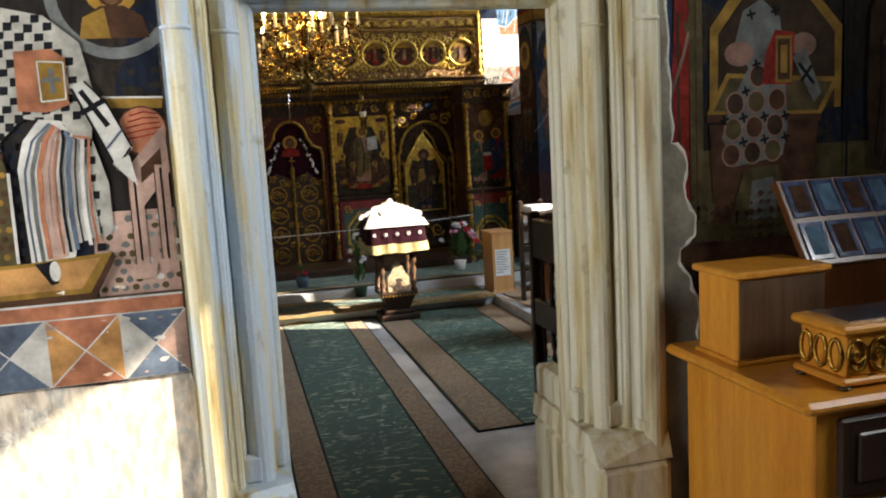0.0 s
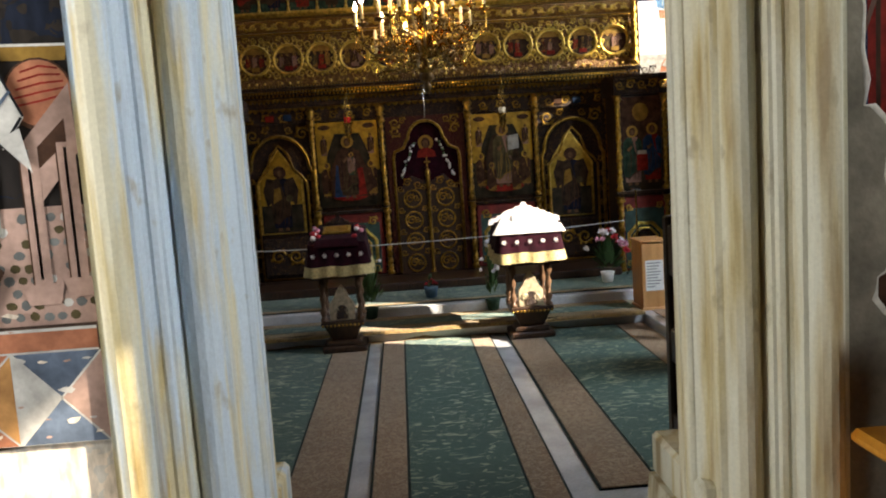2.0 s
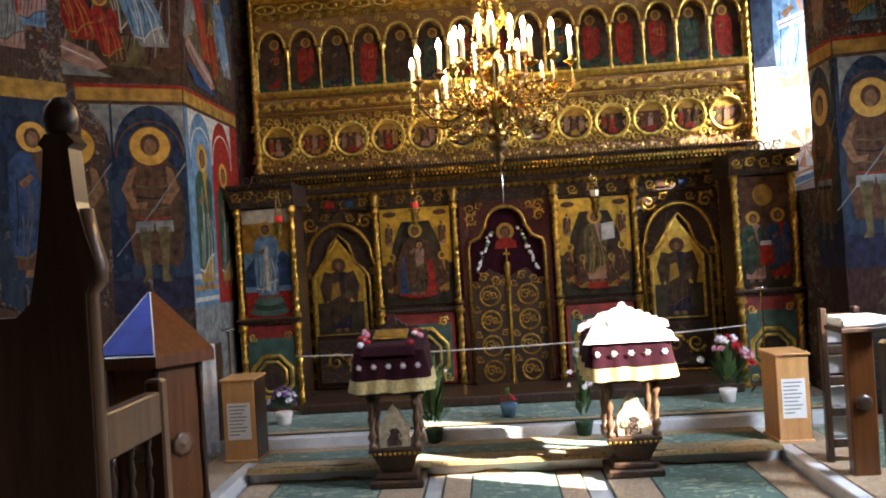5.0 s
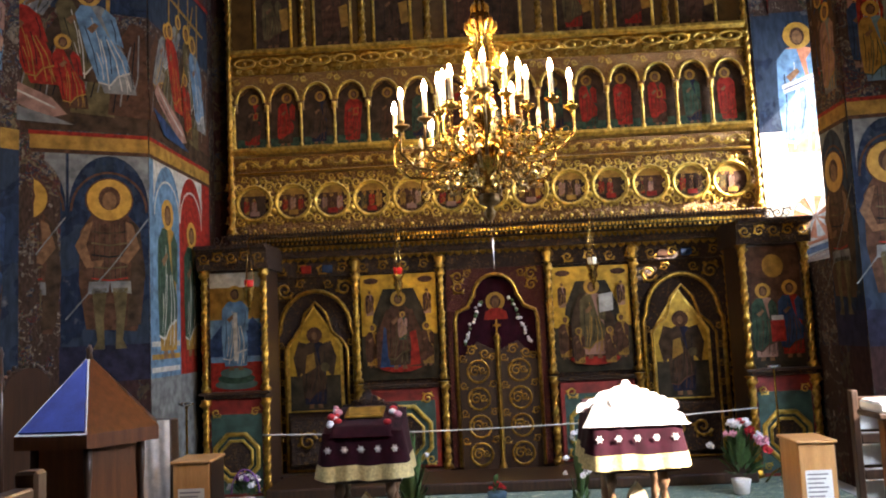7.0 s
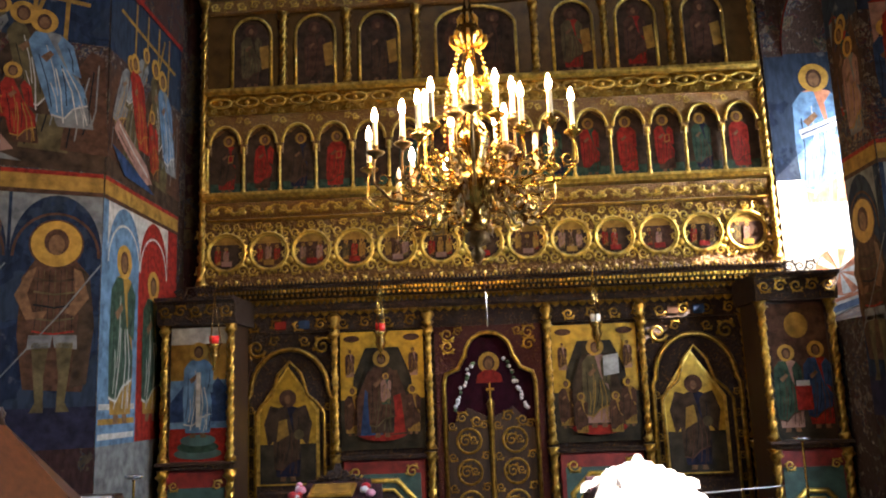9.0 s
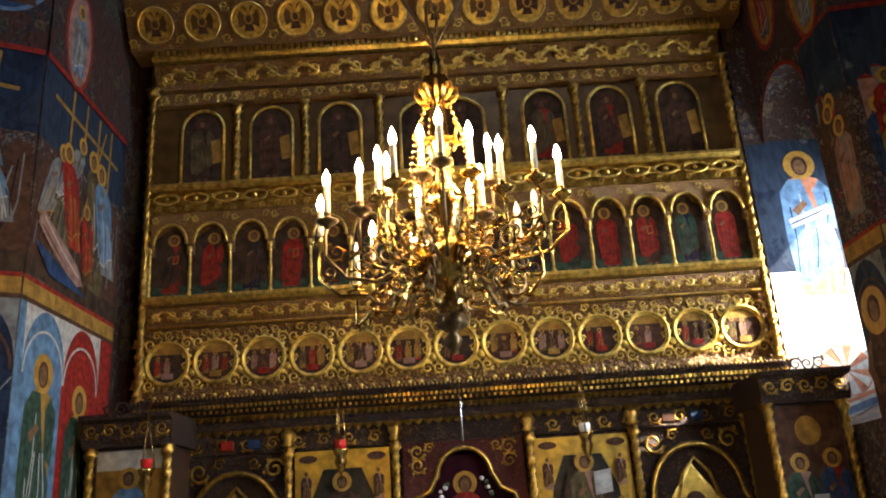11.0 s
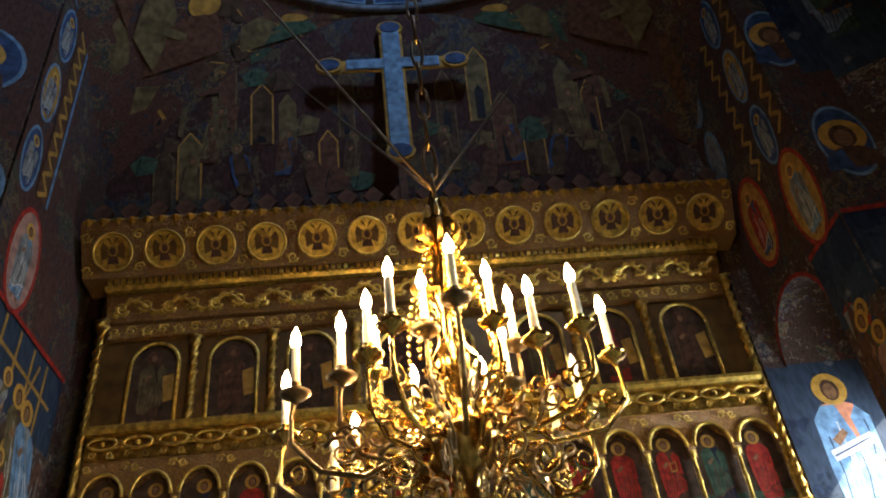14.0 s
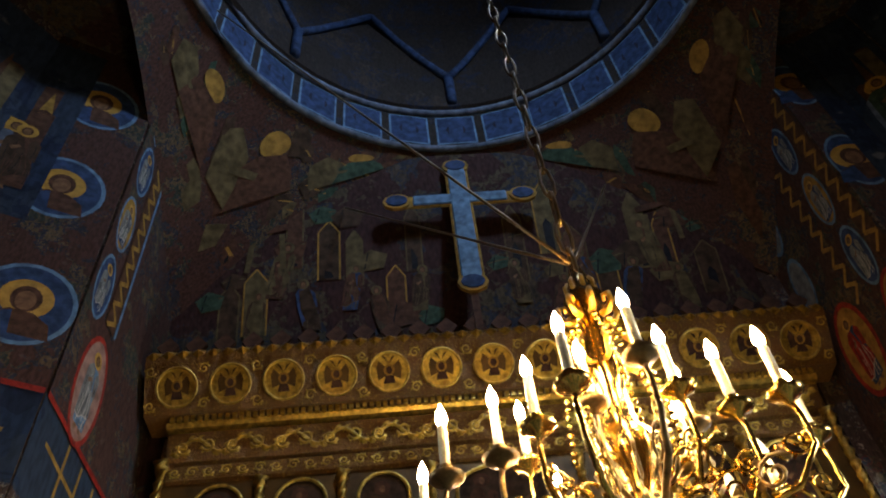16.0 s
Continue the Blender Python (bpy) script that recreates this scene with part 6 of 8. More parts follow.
def lectern(cx, cy, w, white, label):
    t = thing("lectern", (cx, cy, 0.0), label, "lectern", "lecterns on the nave carpet")
    y0, y1 = cy - 0.18, cy + 0.18
    z = 0.015
    b = Mesh(DARK_WOOD)
    b.box((cx - 0.19, y0 - 0.01, z), (cx + 0.19, y1, z + 0.055), 0, bevel=0.012).box((cx - 0.15, y0 + 0.02, z + 0.055), (cx + 0.15, y1 - 0.03, z + 0.10), 0, bevel=0.012)
    b.add([(cx - 0.10, y0 + 0.06, z + 0.10), (cx + 0.10, y0 + 0.06, z + 0.10), (cx + 0.10, y1 - 0.06, z + 0.10), (cx - 0.10, y1 - 0.06, z + 0.10), (cx - 0.16, y0 + 0.01, z + 0.235), (cx + 0.16, y0 + 0.01, z + 0.235), (cx + 0.16, y1 - 0.02, z + 0.235), (cx - 0.16, y1 - 0.02, z + 0.235)],
          [(0, 1, 2, 3), (4, 5, 6, 7), (0, 1, 5, 4), (1, 2, 6, 5), (2, 3, 7, 6), (3, 0, 4, 7)])
    part("base", b, t)
    s = Mesh(DARK_WOOD, OLD_GOLD)
    s.box((cx - 0.185, y0, z + 0.235), (cx + 0.185, y1, z + 0.275), 0, bevel=0.008)
    for i in range(11):
        s.ball((cx - 0.17 + i * 0.034, y0 - 0.004, z + 0.24), 0.012, 1, 6, 4)
    part("shelf", s, t)
    for sx in (-1, 1):
        for yy in (y0 + 0.04, y1 - 0.04):
            c = Mesh(STALL_WOOD)
            c.lathe([(0.034, 0), (0.034, 0.02), (0.02, 0.035), (0.032, 0.08), (0.02, 0.13), (0.03, 0.2), (0.022, 0.27), (0.034, 0.31), (0.034, 0.375)], (cx + sx * 0.155, yy, z + 0.275), 0, 10, twist=20, lobes=3, lobe=0.12)
            part("column", c, t)
    h = Mesh(PALE_GILT, BROWN_CARVED)
    h.prism([(cx - 0.105, z + 0.28), (cx + 0.105, z + 0.28), (cx + 0.105, z + 0.42), (cx + 0.065, z + 0.47), (cx + 0.04, z + 0.53), (cx, z + 0.58), (cx - 0.04, z + 0.53), (cx - 0.065, z + 0.47), (cx - 0.105, z + 0.42)], y0 + 0.03, y0 + 0.09, 0)
    h.prism(arc(cx, z + 0.36, 0.05, 0, 180, 8) + [(cx - 0.05, z + 0.29), (cx + 0.05, z + 0.29)], y0 + 0.024, y0 + 0.031, 1)
    scroll(h, cx - 0.055, y0 + 0.024, z + 0.36, 0.06, 0, 1), scroll(h, cx + 0.055, y0 + 0.024, z + 0.36, 0.06, 0, -1)
    part("carved_panel", h, t, "small pale gilt carved gable panel")
    d = Mesh(DARK_WOOD)
    d.add([(cx - w * 0.42, y0 - 0.02, 0.66), (cx + w * 0.42, y0 - 0.02, 0.66), (cx + w * 0.42, y1 + 0.02, 0.66), (cx - w * 0.42, y1 + 0.02, 0.66), (cx - w * 0.42, y0 - 0.02, 0.955), (cx + w * 0.42, y0 - 0.02, 0.955), (cx + w * 0.42, y1 + 0.02, 1.06), (cx - w * 0.42, y1 + 0.02, 1.06)],
          [(0, 1, 2, 3), (4, 5, 6, 7), (0, 1, 5, 4), (1, 2, 6, 5), (2, 3, 7, 6), (3, 0, 4, 7)])
    part("desk", d, t)

    # cloth: a skirt that falls in soft folds
    cloth = thing("lectern_cloth", (cx, cy, 0.96), "burgundy velvet lectern cover with white stars and a gold fringe", "cloth", "lectern covers")
    k = Mesh(VELVET, FRINGE, LACE)
    per, v, f = [], [], []
    hw, d0, d1 = w * 0.44, y0 - 0.03, y1 + 0.03
    for i in range(14):
        per.append((cx - hw + 2 * hw * i / 14, d0, 0, -1))
    for i in range(9):
        per.append((cx + hw, d0 + (d1 - d0) * i / 9, 1, 0))
    for i in range(14):
        per.append((cx + hw - 2 * hw * i / 14, d1, 0, 1))
    for i in range(9):
        per.append((cx - hw, d1 - (d1 - d0) * i / 9, -1, 0))
    n = len(per)
    for lvl, (drop, flare) in enumerate(((0.0, 0.0), (0.05, 0.010), (0.12, 0.022), (0.185, 0.034), (0.19, 0.036), (0.275, 0.052))):
        for i, (x, y, nx, ny) in enumerate(per):
            wave = 0.010 * math.sin(i * 1.7) * drop / 0.2 + 0.004 * math.sin(i * 3.9)
            zt = 0.962 + (y - d0) / (d1 - d0) * 0.105
            v.append((x + nx * (flare + wave), y + ny * (flare + wave), zt - drop * (1.0 + 0.25 * (y - d0) / (d1 - d0)) - 0.004 * math.sin(i * 0.9)))
    for lvl in range(5):
        for i in range(n):
            f.append((lvl * n + i, lvl * n + (i + 1) % n, (lvl + 1) * n + (i + 1) % n, (lvl + 1) * n + i))
    k.add(v[:5 * n], f[:4 * n], 0, smooth=True)
    k.add(v[:n], [tuple(range(n))], 0)
    part("velvet", k, cloth)
    fg = Mesh(FRINGE)
    fg.add(v[4 * n:6 * n], [(i, (i + 1) % n, n + (i + 1) % n, n + i) for i in range(n)], 0, smooth=True)
    part("fringe", fg, cloth, "pale gold fringe")
    for sx in (-0.84, -0.42, 0.0, 0.42, 0.84):
        star = Mesh(LACE)
        for q in range(6):
            a = q * math.pi / 3
            c, sn = math.cos(a), math.sin(a)
            px, pz, py = cx + sx * hw, 0.865, d0 - 0.034
            star.add([(px, py - 0.004, pz), (px + 0.011 * math.cos(a + 0.5), py, pz + 0.011 * math.sin(a + 0.5)), (px + 0.026 * c, py, pz + 0.026 * sn), (px + 0.011 * math.cos(a - 0.5), py, pz + 0.011 * math.sin(a - 0.5))], [(0, 1, 2, 3)], 0)
        part("embroidery", star, cloth, "white embroidered star")

    top = thing("icon_display", (cx, cy, 1.04), "white lace cloth heaped with a small framed icon" if white else "small framed icon among red and white flowers", "icon", "")
    slope = math.atan2(0.105, d1 - d0)
    tm = Matrix.Translation((cx, d0, 0.972)) @ Matrix.Rotation(slope, 4, "X")
    mat = LACE if white else VELVET
    c2 = Mesh(mat)
    nx, ny = 22, 12
    vv = []
    for j in range(ny + 1):
        for i in range(nx + 1):
            u, q = i / nx * 2 - 1, j / ny
            hz = 0.014 + (0.03 if white else 0.012) * round(6 * max(0, 1 - abs(u))) / 6 * (0.15 + 1.1 * q) + (0.014 if white else 0.005) * CLOTH_RND.random()
            if abs(u) > 0.99 or j in (0,):
                hz = -0.03
            vv.append((u * ((hw + 0.055) * (1 - 0.5 * q) if white else hw * 0.8), -0.032 + q * (d1 - d0 + 0.04), hz))
    c2.add(vv, [(j * (nx + 1) + i, j * (nx + 1) + i + 1, (j + 1) * (nx + 1) + i + 1, (j + 1) * (nx + 1) + i) for j in range(ny) for i in range(nx)], 0, tm, True)
    part("lace", c2, top)
    # crest and icon of the sunlit lectern are coloured white for sun glare
    cr = Mesh(LACE if white else BROWN_CARVED)
    half = [(0.315, -0.03), (0.31, 0.012), (0.285, 0.026), (0.25, 0.028), (0.235, 0.046), (0.20, 0.05), (0.185, 0.07), (0.145, 0.074), (0.13, 0.094), (0.085, 0.098), (0.07, 0.116), (0.035, 0.12), (0.014, 0.155)] if white else [(0.21, 0.0), (0.20, 0.018), (0.16, 0.022), (0.15, 0.045), (0.115, 0.048), (0.105, 0.07), (0.07, 0.072), (0.055, 0.095), (0.025, 0.10), (0.012, 0.135)]
    pts = half + [(-x, zz) for x, zz in half[::-1]]
    cr.prism([(x * w / 0.6, zz) for x, zz in pts], -0.012, 0.012, 0, Matrix.Translation((cx, d1 - 0.05 if not white else cy + 0.04, 1.05 if not white else 1.03)))
    for i in range(6):
        scroll(cr, cx - 0.15 + i * 0.06, d1 - 0.066, 1.06 + 0.045 * math.sin((i + 0.5) * math.pi / 6), 0.05, 0, 1 if i < 3 else -1)
    part("crest", cr, top, "carved scrolled crest")
    ic = Mesh(LACE, LACE) if white else Mesh(GOLD, P_OCHRE)
    ic.box((-0.12, 0.12, 0.03), (0.12, 0.30, 0.045), 0, tm, 0.006).box((-0.10, 0.14, 0.046), (0.10, 0.28, 0.049), 1, tm)
    part("framed_icon", ic, top)
    if not white:
        for i in range(16):
            fl = Mesh(rnd.choice([PETAL_RED, PETAL_WHITE, PETAL_RED, PETAL_PINK]))
            sx = CLOTH_RND.choice((-1, 1))
            fl.ball((sx * hw * (0.62 + 0.3 * CLOTH_RND.random()), 0.02 + 0.34 * CLOTH_RND.random(), 0.03), 0.018 + 0.012 * CLOTH_RND.random(), 0, 7, 5, 0.7, tm)
            part("flower", fl, top)


lectern(0.715, -2.42, 0.60, True, "carved dark wooden lectern with turned columns, standing in sunlight")
lectern(-0.915, -2.42, 0.545, False, "carved dark wooden lectern with turned columns, standing in shade")

# ---------------------------------------------------------------- boxes with notices


def notice_box(x0, x1, y0, y1, z1, label):
    t = thing("offering_box", ((x0 + x1) / 2, (y0 + y1) / 2, 0.1), label, "wooden box", "boxes on the platforms")
    b = Mesh(BEECH, DARK_WOOD)
    b.box((x0, y0, 0.101), (x1, y1, z1 - 0.02), 0, bevel=0.006)
    part("case", b, t)
    part("lid", Mesh(BEECH).box((x0 - 0.015, y0 - 0.015, z1 - 0.02), (x1 + 0.015, y1 + 0.015, z1), 0, bevel=0.006), t)
    part("skirting", Mesh(BEECH).box((x0 - 0.012, y0 - 0.012, 0.101), (x1 + 0.012, y1 + 0.012, 0.125), 0, bevel=0.004), t)
    w = x1 - x0
    p = Mesh(PAPER, INK)
    p.box((x0 + w * 0.14, y0 - 0.003, 0.28), (x1 - w * 0.14, y0 - 0.0005, 0.56), 0)
    for i in range(9):
        e = 0.5 if i == 8 else 0.9 - 0.1 * (i % 3)
        p.box((x0 + w * 0.19, y0 - 0.0045, 0.53 - i * 0.027), (x0 + w * 0.19 + w * 0.62 * e, y0 - 0.003, 0.539 - i * 0.027), 1)
    part("notice", p, t, "white printed notice")
    part("side", Mesh(DARK_WOOD).box((x1 + 0.001, y0 + 0.012, 0.126), (x1 + 0.008, y1 - 0.012, z1 - 0.021), 0), t)


notice_box(-2.30, -2.05, -2.02, -1.72, 0.745, "pale veneered wooden box with a printed notice on the platform")
notice_box(1.795, 2.025, -2.22, -1.9, 0.745, "pale veneered wooden box with a printed notice on the platform")

# ---------------------------------------------------------------- rope, candle stands, flowers
rp = thing("barrier_rope", (0, -0.62, 0.8), "thin white rope stretched across before the screen", "rope")
part("rope", Mesh(ROPE).tube([(-2.05 + 4.13 * i / 30, -0.66, 0.735 + 0.055 * i / 30 - 0.05 * (1 - (i / 15 - 1) ** 2)) for i in range(31)], 0.006, 0, 6), rp)


def candle_stand(x, y, z0, z1):
    t = thing("candle_stand", (x, y, z0), "slender brass candle stand with a small round tray", "candle stand", "candle stands")
    part("pole", Mesh(BRASS).lathe([(0.012, 0.04), (0.018, 0.1), (0.010, 0.14), (0.012, 0.4), (0.018, 0.45), (0.010, 0.5), (0.009, z1 - z0 - 0.03), (0.016, z1 - z0)], (x, y, z0), 0, 10), t)
    part("tray", Mesh(SILVER).lathe([(0.015, -0.01), (0.055, 0), (0.06, 0.018), (0.055, 0.014), (0.01, 0.006)], (x, y, z1), 0, 16), t)
    for i in range(3):
        a = 2 * math.pi * i / 3 + 0.5
        part("leg", Mesh(BRASS).tube([(x, y, z0 + 0.14), (x + 0.07 * math.cos(a), y + 0.07 * math.sin(a), z0 + 0.09), (x + 0.13 * math.cos(a), y + 0.13 * math.sin(a), z0 + 0.012)], 0.009, 0, 6), t)


candle_stand(2.15, -0.90, 0.211, 1.13)
candle_stand(-2.42, -1.42, 0.211, 1.07)


def bouquet(x, y, z, h, spread, petals, leafy, pot, label, seed, flat=0.7):
    r = random.Random(seed)
    t = thing("flower_arrangement", (x, y, z), label, "flowers", "flowers before the screen")
    part("pot", Mesh(pot).lathe([(0.045, 0), (0.055, 0.01), (0.065, 0.07), (0.075, 0.11), (0.07, 0.112), (0.02, 0.10)], (x, y, z), 0, 14, lobes=9, lobe=0.03), t)
    lv = Mesh(LEAF)
    for i in range(leafy):
        a, e = 2 * math.pi * r.random(), 0.25 + 1.1 * r.random()
        L = h * (0.45 + 0.5 * r.random())
        d = Vector((math.cos(a) * math.cos(e) * spread / h, math.sin(a) * math.cos(e) * flat * spread / h, math.sin(e)))
        b = Vector((x, y, z + 0.10)) + d * L * 0.45
        s = Vector((-math.sin(a), math.cos(a), 0.3 * (r.random() - 0.5))) * 0.016
        lv.add([b, b + d * L * 0.3 + s, b + d * L * 0.55 - Vector((0, 0, 0.02)), b + d * L * 0.3 - s], [(0, 1, 2, 3)])
    tagged(part("leaves", lv, t), kind="stuff")
    for i in range(petals[0]):
        a, e = 2 * math.pi * r.random(), 0.5 + 0.9 * r.random()
        c = Vector((x + math.cos(a) * math.cos(e) * spread, y + math.sin(a) * math.cos(e) * spread * flat, z + 0.1 + math.sin(e) * (h - 0.12)))
        fl = Mesh(r.choice(petals[1]))
        R = petals[2] * (0.8 + 0.4 * r.random())
        for q in range(11):
            u = Vector((r.random() - 0.5, r.random() - 0.7, r.random() - 0.3)).normalized()
            w = u.orthogonal().normalized()
            fl.add([c, c + u * R * 0.8 + w * R * 0.5, c + u * R * 1.1, c + u * R * 0.8 - w * R * 0.5], [(0, 1, 2, 3)])
        fl.ball(c, R * 0.55, 0, 7, 5)
        part("flower", fl, t)


bouquet(1.74, -1.18, 0.211, 0.56, 0.26, (17, [PETAL_WHITE, PETAL_WHITE, PETAL_RED, PETAL_PINK], 0.038), 150, LACE, "large white and red flower arrangement in a pale pot", 1)
bouquet(-2.05, -1.18, 0.211, 0.30, 0.15, (16, [PETAL_WHITE, PETAL_VIOLET, PETAL_WHITE], 0.028), 60, LACE, "small violet and white flowers in a white basket", 2)
bouquet(-0.11, -1.32, 0.211, 0.20, 0.07, (8, [PETAL_RED], 0.02), 24, P_SKYBLUE, "small red flowers in a glass", 3)
bouquet(-0.71, -1.72, 0.117, 0.74, 0.17, (2, [PETAL_WHITE], 0.02), 190, P_GREEN, "tall leafy green plant behind the lectern", 4)
bouquet(0.47, -1.72, 0.117, 0.70, 0.12, (10, [PETAL_WHITE], 0.024), 60, P_GREEN, "tall white flowers behind the lectern", 5)
hoop = Mesh(PETAL_VIOLET)
hoop.tube([(-2.05 + 0.11 * math.cos(radians(a)), -1.19, 0.36 + 0.18 * math.sin(radians(a))) for a in range(0, 181, 15)], 0.008, 0, 5)
tagged(hoop.link("basket_handle"), "pale violet ribbon bow over the flower basket", "ribbon")

# ---------------------------------------------------------------- reading stands and choir stalls


def pyramid_stand(cx, cy, half, z0, z1, label, face):
    t = thing("reading_stand", (cx, cy, 0.1), label, "reading stand", "reading stands")
    b = Mesh(ORANGE_WOOD, DARK_WOOD)
    for i in range(6):
        a0, a1 = 2 * math.pi * (i - 0.1) / 6, 2 * math.pi * (i + 0.9) / 6
        r = half * 0.72
        b.add([(cx + r * math.cos(a), cy + r * math.sin(a), z) for a, z in ((a0, 0.101), (a1, 0.101), (a1, z0), (a0, z0))], [(0, 1, 2, 3)], 0)
    part("body", b, t)
    for i in range(6):
        a = 2 * math.pi * (i - 0.1) / 6
        r = half * 0.74
        part("corner_post", Mesh(DARK_WOOD).lathe([(0.022, 0), (0.022, 0.1), (0.014, 0.14), (0.02, 0.4), (0.014, 0.7), (0.022, 0.8), (0.022, z0 - 0.101)], (cx + r * math.cos(a), cy + r * math.sin(a), 0.101), 0, 8), t)
        am = 2 * math.pi * (i + 0.4) / 6
        rm = Matrix.Translation((cx + half * 0.63 * math.cos(am), cy + half * 0.63 * math.sin(am), 0.55)) @ Matrix.Rotation(am + math.pi / 2, 4, "Z") @ Matrix.Rotation(radians(90), 4, "X")
        part("rosette", Mesh(STALL_WOOD).lathe([(0.07, 0), (0.075, 0.01), (0.05, 0.018), (0.03, 0.012), (0.012, 0.024)], (0, 0, 0), 0, 14, rm, lobes=7, lobe=0.08), t)
    for i in range(6):
        a0, a1 = 2 * math.pi * (i - 0.1) / 6, 2 * math.pi * (i + 0.9) / 6
        q = [(cx + half * math.cos(a), cy + half * math.sin(a)) for a in (a0, a1)]
        w = [(cx + half * 0.94 * math.cos(a), cy + half * 0.94 * math.sin(a)) for a in (a0, a1)]
        part("roof_panel", Mesh(ORANGE_WOOD).add([(*q[0], z0), (*q[1], z0), (*q[1], z0 + 0.07), (*q[0], z0 + 0.07), (cx, cy, z1), (*w[0], z0), (*w[1], z0), (cx, cy, z1 - 0.03)], [(0, 1, 2, 3), (3, 2, 4), (0, 1, 6, 5), (5, 6, 7), (0, 3, 4, 7, 5), (1, 2, 4, 7, 6)]), t, "orange varnished panel of the pointed roof")
    i = face
    a0, a1 = 2 * math.pi * (i - 0.1) / 6, 2 * math.pi * (i + 0.9) / 6
    am = (a0 + a1) / 2
    n = Vector((math.cos(am) * 0.7, math.sin(am) * 0.7, 0.7)) * 0.008
    A, B2, C = (Vector((cx + half * math.cos(a0), cy + half * math.sin(a0), z0 + 0.07)), Vector((cx + half * math.cos(a1), cy + half * math.sin(a1), z0 + 0.07)), Vector((cx, cy, z1)))
    mid = (A + B2 + C) / 3
    # the window's blue reflection on this face, laid on as a coloured sheet
    part("cloth", Mesh(BLUE_REFLECTION).add([mid + (p - mid) * 0.9 + n for p in (A, B2, C)] + [mid + (p - mid) * 0.9 for p in (A, B2, C)], [(0, 1, 2), (0, 1, 4, 3), (1, 2, 5, 4), (2, 0, 3, 5)]), t, "blue window reflection laid on one face")
    part("tip", Mesh(DARK_WOOD).lathe([(0.02, -0.02), (0.014, 0.01), (0.02, 0.03), (0.004, 0.06)], (cx, cy, z1), 0, 8), t)


pyramid_stand(-2.32, -3.15, 0.40, 1.04, 1.50, "six-sided orange varnished reading stand with a pointed roof", 4)
pyramid_stand(2.22, -3.80, 0.27, 1.04, 1.50, "six-sided orange varnished reading stand with a pointed roof", 4)


def spindle(x, y, z0, z1, mat):
    h = z1 - z0
    return Mesh(mat).lathe([(0.014, 0), (0.014, h * 0.1), (0.008, h * 0.16), (0.015, h * 0.36), (0.007, h * 0.5), (0.015, h * 0.64), (0.008, h * 0.84), (0.014, h * 0.9), (0.014, h)], (x, y, z0), 0, 8)


def stall(x_p, y0, y1, s, label, top):
    """Choir stall end: a tall shaped end board facing the door, and a side panel with three rows of spindles. s: side of the nave."""
    t = thing("choir_stall", (x_p + s * 0.3, (y0 + y1) / 2, 0.0), label, "choir stall", "choir stalls")
    xa, xb = x_p, x_p + s * 0.05
    # the south stall is backlit: its shade is given as darker wood
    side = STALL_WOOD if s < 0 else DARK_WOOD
    ya = y0 + 0.075
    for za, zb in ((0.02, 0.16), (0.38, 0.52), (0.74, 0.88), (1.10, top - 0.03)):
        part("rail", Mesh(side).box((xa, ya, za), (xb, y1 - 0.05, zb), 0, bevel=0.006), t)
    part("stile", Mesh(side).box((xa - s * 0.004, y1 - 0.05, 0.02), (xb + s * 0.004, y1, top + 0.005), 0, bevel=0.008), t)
    for za, zb in ((0.16, 0.38), (0.52, 0.74), (0.88, 1.10)):
        for i in range(3):
            part("spindle", spindle((xa + xb) / 2, ya + (y1 - 0.05 - ya) * (i + 0.5) / 3, za, zb, DARK_WOOD), t)
    shape = [(0, 0.02), (0.56, 0.02), (0.56, 1.50), (0.19, 1.505), (0.15, 1.54), (0.125, 1.66), (0.105, 1.80), (0.09, 1.94), (0.105, 1.955), (0.085, 1.98), (0.025, 1.98), (0.005, 1.955), (0.022, 1.94), (0.012, 1.80), (-0.012, 1.70), (-0.03, 1.64), (-0.028, 1.60), (0, 1.56)]
    part("end_board", Mesh(DARK_WOOD).prism([(x_p + s * x, z) for x, z in shape], y0, y0 + 0.072, 0), t, "tall dark shaped end board")
    # lighter wood along the edge stands in for the light it catches
    part("edge_strip", Mesh(STALL_WOOD).tube([(x_p + s * x, y0 + 0.036, z) for x, z in ((0.0, 1.78), (-0.014, 1.70), (-0.032, 1.63), (-0.03, 1.59), (-0.002, 1.555), (-0.002, 1.0), (-0.002, 0.05))], 0.012, 0, 6, None, 2.6), t)
    part("finial", Mesh(DARK_WOOD).lathe([(0.026, 0), (0.038, 0.015), (0.044, 0.045), (0.038, 0.075), (0.022, 0.095), (0.016, 0.10)], (x_p + s * 0.056, y0 + 0.036, 1.98), 0, 12), t)
    part("seat", Mesh(DARK_WOOD).box((x_p + s * 0.12, y0 + 0.08, 0.46), (x_p + s * 0.5, y1, 0.50), 0, bevel=0.006), t)
    part("seat_back", Mesh(DARK_WOOD).box((x_p + s * 0.5, y0 + 0.08, 0.02), (x_p + s * 0.55, y1, 1.45), 0, bevel=0.006), t)


stall(-1.23, -6.08, -5.60, -1, "dark oak choir stall with spindles and tall end board", 1.26)
stall(0.72, -6.68, -6.17, 1, "dark oak choir stall with spindles and tall end board", 1.335)


